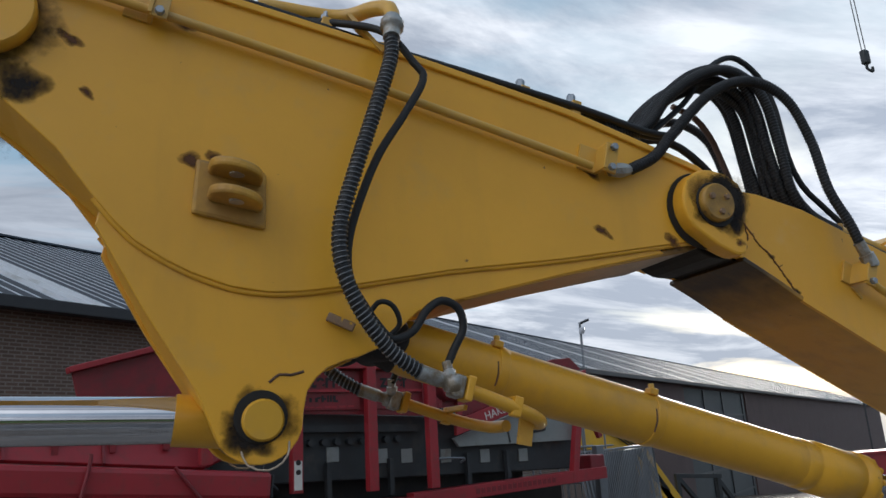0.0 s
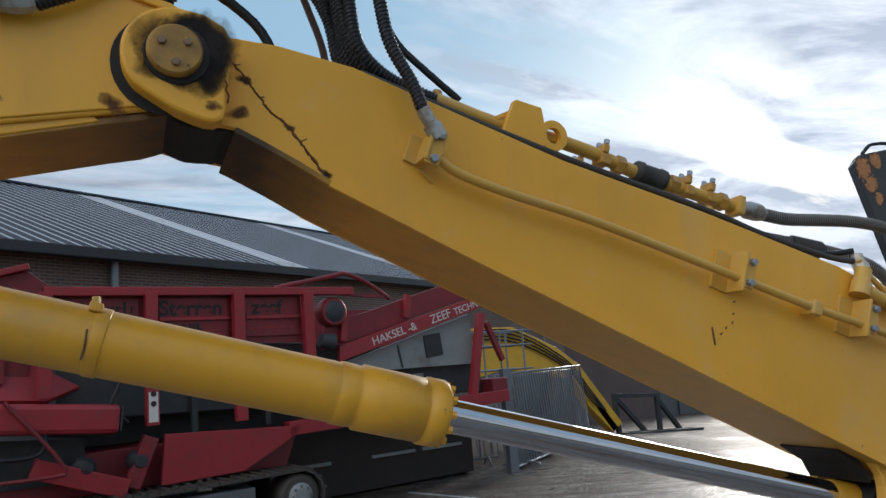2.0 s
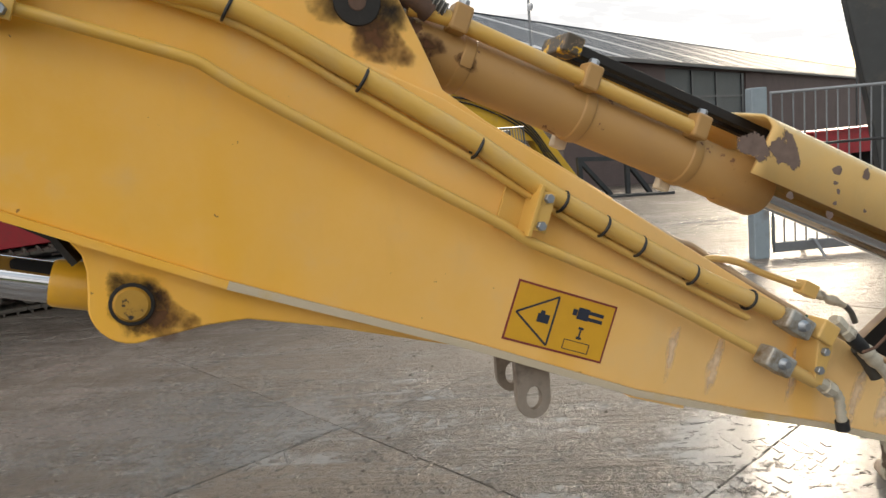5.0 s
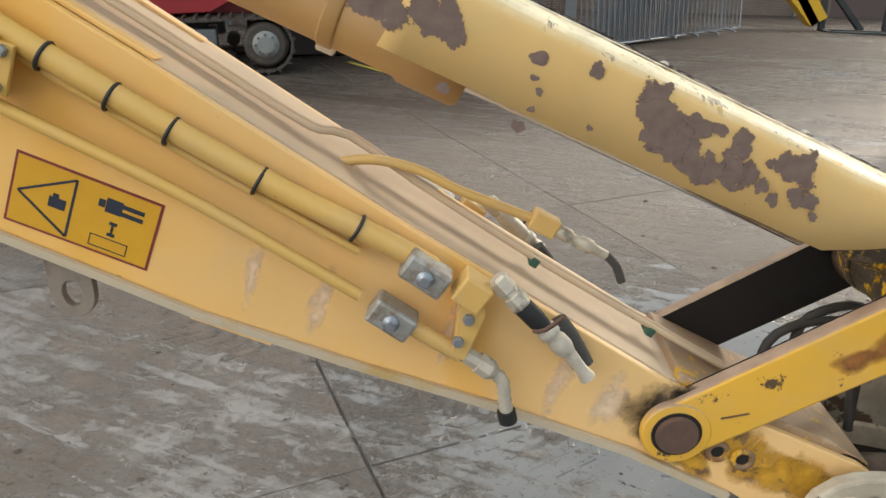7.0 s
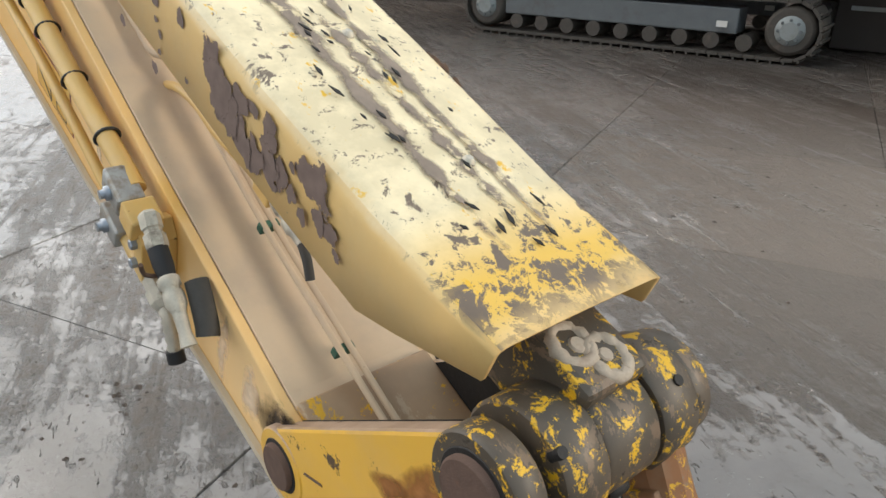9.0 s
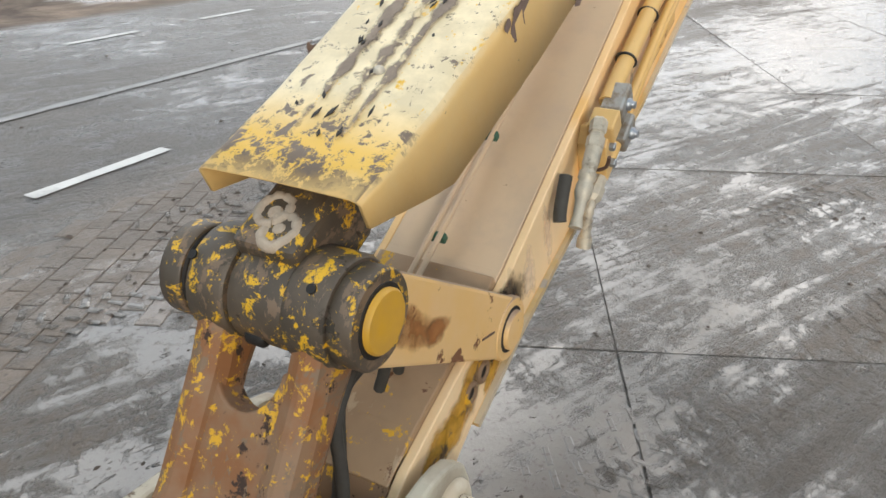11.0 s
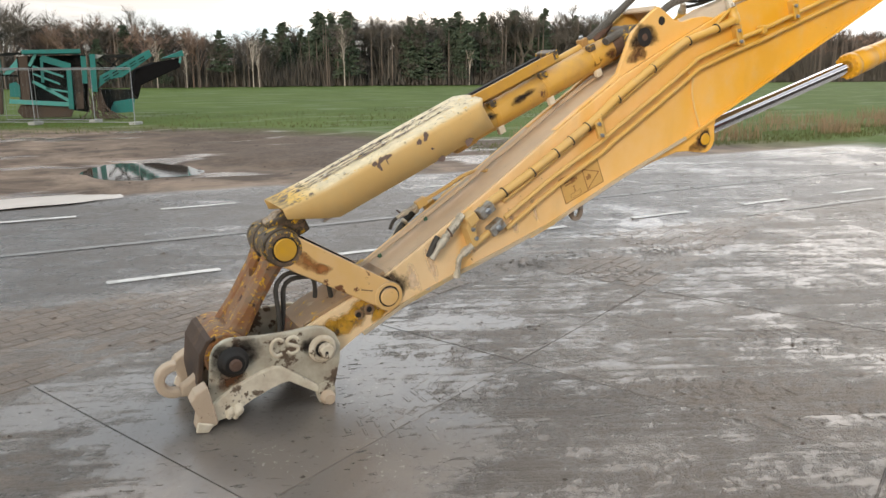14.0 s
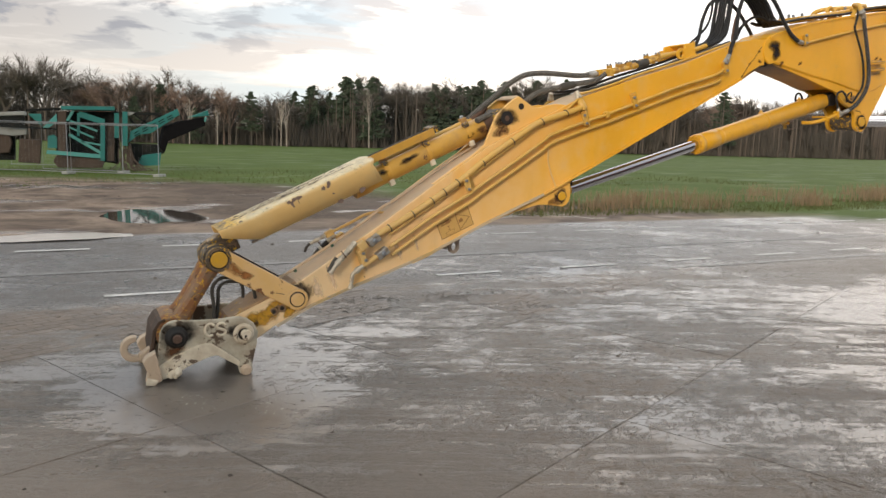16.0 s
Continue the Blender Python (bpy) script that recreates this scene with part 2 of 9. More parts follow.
M_LIP = paint("worn_pale_paint", (0.70, 0.63, 0.50), dust=(0.42, 0.32, 0.22), dust_lo=0.44, dust_hi=0.62, chips=0.60, rust=(0.14, 0.10, 0.07), rough=0.7, chip_scale=9)
M_COUPLER = paint("dirty_grey_paint", (0.54, 0.50, 0.40), dust=(0.25, 0.19, 0.135), dust_lo=0.41, dust_hi=0.62, chips=0.57, rust=(0.12, 0.085, 0.06), rough=0.7, chip_scale=6)
M_TOOTH = paint("muddy_cast_steel", (0.50, 0.385, 0.28), dust=(0.60, 0.49, 0.38), dust_lo=0.4, chips=0.60, rust=(0.14, 0.08, 0.05), rough=0.8)
# black for real grease, and for shade in holes and at the rear eye
M_GREASESHADE = plain("black_grease_and_shade", (0.011, 0.009, 0.008), 0.68, var=0.5, scale=25, bump=0.5)
M_RUST = plain("rust", (0.105, 0.062, 0.045), 0.85, var=0.5, scale=40, bump=0.6, stain=(0.17, 0.085, 0.05))
M_HOSE = plain("black_rubber", (0.010, 0.0105, 0.012), 0.62, var=0.4, scale=30)
M_HOSEDUST = plain("dusty_rubber", (0.05, 0.047, 0.042), 0.75, var=0.5, scale=30)
M_RIB = plain("ribbed_hose_sleeve", (0.030, 0.032, 0.037), 0.42, var=0.4, scale=30)
M_RIBDUST = plain("dusty_hose_sleeve", (0.22, 0.21, 0.195), 0.6, var=0.5, scale=30)
M_ZINC = plain("zinc_plated_steel", (0.40, 0.40, 0.385), 0.5, 0.6, var=0.35, scale=40, stain=(0.24, 0.19, 0.13), stain_lo=0.46)
M_BOLT = plain("bolt_steel", (0.30, 0.33, 0.37), 0.4, 0.7, var=0.3, scale=60)
M_TIE = plain("cable_tie", (0.012, 0.012, 0.013), 0.5)
M_DIRTYFIT = plain("dirty_fitting", (0.50, 0.46, 0.38), 0.55, 0.35, var=0.5, scale=30, stain=(0.10, 0.08, 0.06))
M_CHALK = plain("weld_bead", (0.42, 0.34, 0.26), 0.75, var=0.45, scale=30, bump=0.6, stain=(0.28, 0.17, 0.11))
M_GREEN = plain("green_tape", (0.035, 0.10, 0.065), 0.7)

m, n = material("chrome")
co = n.add("ShaderNodeTexCoord").outputs["Object"]
finish(n, n.mix(n.noise(co, 30, 4), (0.52, 0.53, 0.56), (0.62, 0.63, 0.66)), n.math("ADD", 0.03, n.math("MULTIPLY", n.noise(co, 14, 5), 0.02)), 1.0)
M_CHROME = m
M_COIL = plain("spring_wire", (0.16, 0.165, 0.175), 0.35, 0.4, var=0.4, scale=30)
M_FLANGE = paint("worn_flange_paint", (0.50, 0.36, 0.16), dust=(0.50, 0.47, 0.42), dust_lo=0.34, dust_hi=0.5, chips=0.62, rust=(0.36, 0.33, 0.30), rough=0.5, chip_scale=5)
M_SHACKLE = plain("weathered_shackle_steel", (0.24, 0.20, 0.165), 0.75, var=0.4, scale=25, bump=0.4, stain=(0.12, 0.085, 0.065))
M_PINFACE = paint("pin_face_paint", (0.62, 0.34, 0.02), dust=(0.45, 0.27, 0.08), chips=0.66, rust=(0.12, 0.06, 0.03), rough=0.5, chip_scale=14)
M_LEVER = paint("rusted_cast_paint", (0.25, 0.105, 0.038), dust=(0.26, 0.185, 0.12), dust_lo=0.42, dust_hi=0.6, chips=0.61, rust=(0.05, 0.03, 0.022), rough=0.6, chip_scale=16, peel=(24, 0.552, (0.66, 0.36, 0.02), (0.20, 0.13, 0.08)))
M_CAPYELLOW = paint("greasy_cap_paint", (0.40, 0.22, 0.03), dust=(0.06, 0.04, 0.02), dust_lo=0.42, dust_hi=0.58, chips=0.575, rust=(0.03, 0.022, 0.016), rough=0.45, chip_scale=14)

# ---- mesh helpers ----


class Geo:
    """Collects vertices and faces of one mesh."""

    def __init__(self):
        self.v, self.f, self.s, self.count, self.cover = [], [], [], 0, []

    def put(self, verts, faces, smooth=False):
        base = self.count
        self.v.extend(tuple(p) for p in verts)
        self.f.extend(tuple(i + base for i in f) for f in faces)
        self.s.extend([smooth] * len(faces))
        self.count += len(verts)
        return self

    def prism(self, poly, y0, y1):
        """A polygon of (x, z) pushed from y0 to y1."""
        area = sum(a[0] * b[1] - b[0] * a[1] for a, b in zip(poly, poly[1:] + poly[:1]))
        if (area < 0) == (y1 > y0):
            poly = poly[::-1]
        k = len(poly)
        verts = [(x, y0, z) for x, z in poly] + [(x, y1, z) for x, z in poly]
        faces = [tuple(range(k)), tuple(range(2 * k - 1, k - 1, -1))] + [(i, i + k, (i + 1) % k + k, (i + 1) % k) for i in range(k)]
        return self.put(verts, faces)

    def strip(self, line, thick, y0, y1):
        """A plate of that thickness that follows a line of (x, z), below it."""
        lower = []
        for i, p in enumerate(line):
            a, b = line[max(i - 1, 0)], line[min(i + 1, len(line) - 1)]
            d = Vector((b[0] - a[0], b[1] - a[1])).normalized()
            lower.append((p[0] + d.y * thick, p[1] - d.x * thick))
        k = len(line)
        y0, y1 = min(y0, y1), max(y0, y1)
        verts = [(x, y, z) for y in (y0, y1) for row in (line, lower) for x, z in row]
        faces = [(0, k, 3 * k, 2 * k), (k - 1, 3 * k - 1, 4 * k - 1, 2 * k - 1)]
        for i in range(k - 1):
            a, b, c, d = i, k + i, 2 * k + i, 3 * k + i
            faces += [(a, a + 1, b + 1, b), (c, d, d + 1, c + 1), (a, c, c + 1, a + 1), (b, b + 1, d + 1, d)]
        if line[0][0] > line[-1][0]:
            faces = [f[::-1] for f in faces]
        return self.put(verts, [f[::-1] for f in faces])

    def box(self, centre, size, turn=None):
        turn = turn or Matrix()
        c = Vector(centre)
        verts = [c + turn.to_3x3() @ Vector((sx * size[0] / 2, sy * size[1] / 2, sz * size[2] / 2)) for sx in (-1, 1) for sy in (-1, 1) for sz in (-1, 1)]
        return self.put(verts, [(0, 1, 3, 2), (4, 6, 7, 5), (0, 4, 5, 1), (2, 3, 7, 6), (0, 2, 6, 4), (1, 5, 7, 3)])

    def beam(self, a, b, wide, high):
        """A square bar from a to b."""
        a, b = Vector(a), Vector(b)
        d = b - a
        q = d.to_track_quat("X", "Z").to_matrix().to_4x4()
        return self.box((a + b) / 2, (d.length, wide, high), q)

    def lathe(self, a, b, profile, seg=20, smooth=True):
        """Turned round the axis from a to b: profile of (share of the way, radius)."""
        a, b = Vector(a), Vector(b)
        d = b - a
        q = d.to_track_quat("Z", "Y").to_matrix()
        verts, faces = [], []
        for s, r in profile:
            c = a + d * s
            verts += [c + q @ Vector((r * math.cos(2 * math.pi * i / seg), r * math.sin(2 * math.pi * i / seg), 0)) for i in range(seg)]
        for j in range(len(profile) - 1):
            faces += [(j * seg + i, j * seg + (i + 1) % seg, (j + 1) * seg + (i + 1) % seg, (j + 1) * seg + i) for i in range(seg)]
        self.put(verts, faces, smooth)
        self.put(verts[:seg], [tuple(range(seg - 1, -1, -1))])
        self.put(verts[-seg:], [tuple(range(seg))])
        return self

    def rod(self, a, b, r, seg=14):
        return self.lathe(a, b, [(0, r), (1, r)], seg)

    def pin(self, x, z, y0, y1, r, seg=24, edge=0.006):
        e = min(0.3, edge / abs(y1 - y0))
        return self.lathe((x, y0, z), (x, y1, z), [(0, r - edge), (e, r), (1 - e, r), (1, r - edge)], seg)

    def hexnut(self, a, b, r):
        return self.lathe(a, b, [(0, r), (0.85, r), (1, r * 0.86)], 6, False)

    def ring(self, centre, axis, big, small, seg=24, sub=8):
        c, q = Vector(centre), Vector(axis).to_track_quat("Z", "Y").to_matrix()
        verts, faces = [], []
        for i in range(seg):
            t = 2 * math.pi * i / seg
            for j in range(sub):
                p = 2 * math.pi * j / sub
                verts.append(c + q @ Vector(((big + small * math.cos(p)) * math.cos(t), (big + small * math.cos(p)) * math.sin(t), small * math.sin(p))))
        for i in range(seg):
            for j in range(sub):
                faces.append((i * sub + j, ((i + 1) % seg) * sub + j, ((i + 1) % seg) * sub + (j + 1) % sub, i * sub + (j + 1) % sub))
        return self.put(verts, faces, True)

    def tube(self, points, radius, seg=10, step=0.03, rib=None, straight=False):
        """A pipe or hose through the points; rib=(pitch, depth) gives it rings."""
        pts = [Vector(p) for p in points]
        line = []
        if straight:
            line = pts
        else:
            ext = [2 * pts[0] - pts[1]] + pts + [2 * pts[-1] - pts[-2]]
            for i in range(1, len(ext) - 2):
                p0, p1, p2, p3 = ext[i - 1 : i + 3]
                k = max(2, int((p2 - p1).length / step))
                for j in range(k):
                    t = j / k
                    line.append(0.5 * (2 * p1 + (p2 - p0) * t + (2 * p0 - 5 * p1 + 4 * p2 - p3) * t * t + (3 * p1 - p0 - 3 * p2 + p3) * t**3))
            line.append(pts[-1])
        if rib:
            total = [0.0]
            for a, b in zip(line, line[1:]):
                total.append(total[-1] + (b - a).length)
            k = max(4, int(total[-1] / rib[0]) * 2)
            dense, j = [], 0
            for i in range(k + 1):
                s = total[-1] * i / k
                while j < len(total) - 2 and total[j + 1] < s:
                    j += 1
                t = (s - total[j]) / max(1e-6, total[j + 1] - total[j])
                dense.append(line[j].lerp(line[j + 1], min(1, t)))
            line = dense
        verts, faces, side = [], [], None
        for i, p in enumerate(line):
            d = (line[min(i + 1, len(line) - 1)] - line[max(i - 1, 0)]).normalized()
            if side is None:
                side = d.orthogonal().normalized()
            side = (side - d * side.dot(d)).normalized()
            other = d.cross(side)
            r = radius - (rib[1] if rib and i % 2 else 0)
            verts += [p + r * (math.cos(2 * math.pi * j / seg) * side + math.sin(2 * math.pi * j / seg) * other) for j in range(seg)]
        for i in range(len(line) - 1):
            faces += [(i * seg + j, i * seg + (j + 1) % seg, (i + 1) * seg + (j + 1) % seg, (i + 1) * seg + j) for j in range(seg)]
        self.put(verts, faces, True)
        self.put(verts[:seg], [tuple(range(seg - 1, -1, -1))])
        self.put(verts[-seg:], [tuple(range(seg))])
        return self

    def coil(self, points, radius, wire, pitch, per=9):
        """A wire wound round the hose that runs through the points."""
        pts = [Vector(p) for p in points]
        ext = [2 * pts[0] - pts[1]] + pts + [2 * pts[-1] - pts[-2]]
        line = []
        for i in range(1, len(ext) - 2):
            p0, p1, p2, p3 = ext[i - 1 : i + 3]
            for j in range(8):
                t = j / 8
                line.append(0.5 * (2 * p1 + (p2 - p0) * t + (2 * p0 - 5 * p1 + 4 * p2 - p3) * t * t + (3 * p1 - p0 - 3 * p2 + p3) * t**3))
        line.append(pts[-1])
        total = [0.0]
        for a, b in zip(line, line[1:]):
            total.append(total[-1] + (b - a).length)
        k = int(total[-1] / pitch * per)
        spiral, side, j = [], None, 0
        for i in range(k + 1):
            s = total[-1] * i / k
            while j < len(total) - 2 and total[j + 1] < s:
                j += 1
            p = line[j].lerp(line[j + 1], min(1, (s - total[j]) / max(1e-6, total[j + 1] - total[j])))
            d = (line[j + 1] - line[j]).normalized()
            side = d.orthogonal().normalized() if side is None else (side - d * side.dot(d)).normalized()
            a = 2 * math.pi * i / per
            spiral.append(p + radius * (math.cos(a) * side + math.sin(a) * d.cross(side)))
        return self.tube(spiral, wire, 4, straight=True)

    def mesh(self, name, mat):
        me = bpy.data.meshes.new(name)
        me.from_pydata(self.v, [], self.f)
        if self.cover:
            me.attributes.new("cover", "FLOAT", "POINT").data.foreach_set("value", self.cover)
        me.polygons.foreach_set("use_smooth", self.s)
        me.materials.append(mat)
        me.update()
        return me


def part(name, geo, mat, parent=None, label="", bevel=0.0):
    """One mesh object, under a thing or a part."""
    ob = new(name, geo.mesh(name, mat))
    if parent is not None:
        ob.parent = parent
    if label:
        ob["label"] = label
    if bevel:
        b = ob.modifiers.new("edge", "BEVEL")
        b.width, b.segments, b.limit_method, b.angle_limit = bevel, 2, "ANGLE", radians(50)
    return ob


def sprung_hose(points, radius, pitch, parent, core, wire_mat, label=""):
    """A rubber hose with a wire spring wound round it."""
    hose = part("hose", G().tube(points, radius * 0.86, 10, 0.03), core, parent, label)
    part("spring_wire", G().coil(points, radius * 0.93, pitch * 0.17, pitch), wire_mat, hose)
    return hose


def thing(name, label, category, group="", place=(0, 0, 0)):
    ob = new(name)
    ob.location = place
    return tagged(ob, label, category, group)


def G():
    return Geo()


def arc(cx, cz, r, a0, a1, k=12):
    return [(cx + r * math.cos(radians(a0 + (a1 - a0) * i / k)), cz + r * math.sin(radians(a0 + (a1 - a0) * i / k))) for i in range(k + 1)]


def blotch(geo, x, y, z, r, seed, sy, squash=0.7, tilt=-0.42, k=26):
    """An uneven patch on a side plate, 1.5 mm proud."""
    rnd = random.Random(seed)
    ph = [rnd.uniform(0, 6.28) for _ in range(5)]
    out = []
    for i in range(k):
        t = 2 * math.pi * i / k
        q = r * (1 + 0.28 * math.sin(2 * t + ph[0]) + 0.2 * math.sin(3 * t + ph[1]) + 0.14 * math.sin(5 * t + ph[2]) + 0.08 * math.sin(9 * t + ph[3]))
        a, b = q * math.cos(t), q * math.sin(t) * squash
        out.append((x + a * math.cos(tilt) - b * math.sin(tilt), z + a * math.sin(tilt) + b * math.cos(tilt)))
    return geo.prism(out, y, y + sy * 0.0015)


def smear(geo, x, y, z, r, seed, sy, squash=0.7, tilt=-0.42, k=30):
    """A stain on a side plate that thins out to its rim."""
    rnd = random.Random(seed)
    ph = [rnd.uniform(0, 6.28) for _ in range(5)]
    verts, faces = [(x, y, z)], []
    for ring_no, share in enumerate((0.6, 1.0)):
        for i in range(k):
            t = 2 * math.pi * i / k
            q = share * r * (1 + 0.16 * math.sin(2 * t + ph[0]) + 0.12 * math.sin(3 * t + ph[1]) + 0.07 * math.sin(5 * t + ph[2]))
            a, b = q * math.cos(t), q * math.sin(t) * squash
            verts.append((x + a * math.cos(tilt) - b * math.sin(tilt), y, z + a * math.sin(tilt) + b * math.cos(tilt)))
    faces += [(0, 1 + i, 1 + (i + 1) % k) for i in range(k)]
    faces += [(1 + i, 1 + k + i, 1 + k + (i + 1) % k, 1 + (i + 1) % k) for i in range(k)]
    if sy < 0:
        pass
    else:
        faces = [f[::-1] for f in faces]
    geo.put(verts, faces)
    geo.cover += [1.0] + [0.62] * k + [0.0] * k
    return geo


def streak(geo, p0, p1, across, width, seed, k=40):
    """A worn stripe between two points, ragged along its edges."""
    rnd = random.Random(seed)
    across = Vector(across)
    base, w_ = [], width
    for i in range(k + 1):
        f = i / k
        w_ = max(0.5 * width, min(1.5 * width, w_ + rnd.uniform(-0.25, 0.25) * width))
        mid = Vector(p0).lerp(Vector(p1), f) + across * rnd.uniform(-0.12, 0.12) * width
        base += [mid - across * w_, mid, mid + across * w_]
        strong = rnd.uniform(0.45, 1.0) * min(1.0, 6 * f, 6 * (1 - f))
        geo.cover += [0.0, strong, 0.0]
    geo.put(base, [(3 * i + j, 3 * i + j + 1, 3 * i + j + 4, 3 * i + j + 3) for i in range(k) for j in (0, 1)])
    return geo


def stain(name, colour, rough, lo=0.35, hi=0.62, peel=None, rag=1.1):
    m, n = material(name)
    co = n.add("ShaderNodeTexCoord").outputs["Object"]
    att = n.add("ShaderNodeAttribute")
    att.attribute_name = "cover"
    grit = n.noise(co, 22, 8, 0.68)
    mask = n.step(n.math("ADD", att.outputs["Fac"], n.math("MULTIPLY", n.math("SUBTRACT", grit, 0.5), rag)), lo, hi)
    col = n.mix(n.noise(co, 30, 5), [c * 0.6 for c in colour], [c * 1.5 for c in colour])
    if peel:
        col = n.mix(n.step(n.noise(co, 14, 7, 0.7), 0.55, 0.58), col, peel)
    b = n.add("ShaderNodeBsdfPrincipled", {"Base Color": col, "Roughness": rough, "Specular IOR Level": 0.25})
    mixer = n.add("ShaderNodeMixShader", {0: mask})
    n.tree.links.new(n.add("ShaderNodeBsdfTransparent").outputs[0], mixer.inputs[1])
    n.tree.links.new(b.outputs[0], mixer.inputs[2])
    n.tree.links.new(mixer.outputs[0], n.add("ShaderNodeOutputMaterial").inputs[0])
    return m


M_PLATE = plain("dark_rusty_plate", (0.065, 0.040, 0.027), 0.75, var=0.5, scale=14, bump=0.4, stain=(0.12, 0.07, 0.04))
M_SMEAR = stain("grease_smear", (0.016, 0.012, 0.010), 0.75, 0.22, 0.92)
M_SCAR = stain("bare_weathered_steel", (0.165, 0.118, 0.10), 0.8, 0.36, 0.43, rag=2.6)
M_STRIPE = stain("worn_bare_stripe", (0.22, 0.175, 0.14), 0.8, 0.26, 0.60, (0.60, 0.50, 0.32))
M_CRACK = plain("rusty_crack", (0.11, 0.042, 0.016), 0.85, var=0.5, scale=60, bump=0.6)
M_RUSTSMEAR = stain("rust_smear", (0.10, 0.045, 0.02), 0.75, 0.45, 0.95)
M_RUNRUST = stain("orange_rust_run", (0.30, 0.125, 0.04), 0.7, 0.30, 1.0)
M_DUSTSMEAR = stain("pale_dust_run", (0.74, 0.61, 0.46), 0.85, 0.40, 1.25)
M_DARKSTEEL = plain("grimy_brown_steel", (0.15, 0.115, 0.085), 0.7, var=0.45, scale=9, stain=(0.05, 0.04, 0.03), stain_lo=0.5)
M_WORNSMEAR = stain("worn_smear", (0.50, 0.27, 0.03), 0.6, 0.22, 0.9, (0.17, 0.10, 0.05))

# ---- ground ----
GU = Vector((math.cos(radians(24)), math.sin(radians(24)), 0))
GV = Vector((-GU.y, GU.x, 0))
SLAB0 = Vector((4.118, 0.293, 0))
WALL0, WU = Vector((-4.04, 11.9, 0)), Vector((math.cos(radians(35)), math.sin(radians(35)), 0))
WN = Vector((-WU.y, WU.x, 0))


def fall(x, y):
    """The yard falls gently away beyond the gate."""
    along = (Vector((x, y, 0)) - WALL0).dot(WU)
    return -0.07 * max(0.0, along - 11) if y > 0 else 0.0


def wet(n, co, dry, damp, mud, level=0.0, drawn=1.0):
    """Wet hard ground: uneven dragged mud that stands out of a thin smooth film of water."""
    xyz = n.add("ShaderNodeSeparateXYZ", {0: co})
    big = n.noise(co, 0.30, 5, 0.55, 0.5)
    mid = n.noise(co, 1.6, 7, 0.6, 0.6)
    lump = n.noise(co, 6.0, 9, 0.68, 0.5)
    fine = n.noise(co, 30, 7, 0.72)
    grit = n.noise(co, 120, 3, 0.6)

    def drag(turn, long, across, detail):
        turned = n.add("ShaderNodeMapping", {"Vector": co, "Rotation": (0, 0, turn)}).outputs[0]
        vec = n.add("ShaderNodeMapping", {"Vector": turned, "Scale": (long, across, 1)}).outputs[0]
        return n.noise(vec, 1.0, detail, 0.66, 0.5)

    def total(*pairs):
        out = 0.0
        for value, weight in pairs:
            out = n.math("ADD", out, n.math("MULTIPLY", n.math("SUBTRACT", value, 0.5), weight))
        return out

    lane = n.step(drag(0.42, 0.22, 2.4, 4), 0.51, 0.56)
    bars = n.step(drag(0.80, 18.0, 6.0, 2), 0.49, 0.56)
    share = n.math("ADD", total((big, 0.55), (mid, 0.30)), level)
    # more water lies towards the machine's foot, more mud along the road's edge
    share = n.math("ADD", share, n.math("MULTIPLY", n.step(xyz.outputs[0], 3.2, -0.5), 0.045))
    verge = n.math("MULTIPLY", n.step(xyz.outputs[1], -2.6, -1.9), n.step(xyz.outputs[1], -0.5, -1.3))
    share = n.math("SUBTRACT", share, n.math("MULTIPLY", verge, 0.06))
    rut = n.math("MULTIPLY", n.step(drag(0.48, 0.10, 1.7, 4), 0.52, 0.57), drawn)
    share = n.math("SUBTRACT", share, n.math("MULTIPLY", rut, 0.075))
    form = total((drag(0.44, 0.9, 12.0, 10), 0.42 * drawn), (drag(0.12, 0.5, 6.0, 9), 0.28 * drawn), (drag(-0.80, 0.6, 6.0, 6), 0.12 * drawn), (lump, 0.36), (fine, 0.22))
    brown = n.math("MULTIPLY", n.step(n.math("ADD", xyz.outputs[1], total((big, 2.2), (mid, 1.2))), 0.3, 1.5), n.step(n.math("ADD", xyz.outputs[0], total((big, 2.0), (mid, 1.0))), 2.6, 4.4))
    share = n.math("SUBTRACT", share, n.math("MULTIPLY", brown, 0.07))
    form = n.math("ADD", form, n.math("MULTIPLY", n.math("MULTIPLY", lane, bars), 0.055 * drawn))
    spot = n.add("ShaderNodeVectorMath", {0: co, 1: (5.70, 0.75, 0.0)})
    spot.operation = "DISTANCE"
    wet_shade = n.step(n.math("ADD", spot.outputs["Value"], n.math("MULTIPLY", n.math("SUBTRACT", mid, 0.5), 1.1)), 1.05, 0.45)
    share = n.math("ADD", share, n.math("MULTIPLY", wet_shade, 0.22))      # more water film lies by the coupler
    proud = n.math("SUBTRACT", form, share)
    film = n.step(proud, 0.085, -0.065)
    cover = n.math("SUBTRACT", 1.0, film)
    thick = n.step(proud, 0.0, 0.11)
    col = n.mix(n.step(mid, 0.36, 0.64), damp, dry)
    clay = n.mix(n.step(lump, 0.38, 0.64), [c * 0.84 for c in mud], [c * 1.22 for c in mud])
    col = n.mix(n.math("MULTIPLY", cover, n.math("ADD", 0.55, n.math("MULTIPLY", thick, 0.45))), col, clay)
    col = n.mix(n.math("MULTIPLY", n.step(grit, 0.58, 0.70), 0.30), col, [c * 0.5 for c in mud])
    fleck = n.step(n.noise(co, 34, 5, 0.62, 0.3), 0.59, 0.625)
    col = n.mix(n.math("MULTIPLY", fleck, 0.62), col, [c * 0.36 for c in mud])
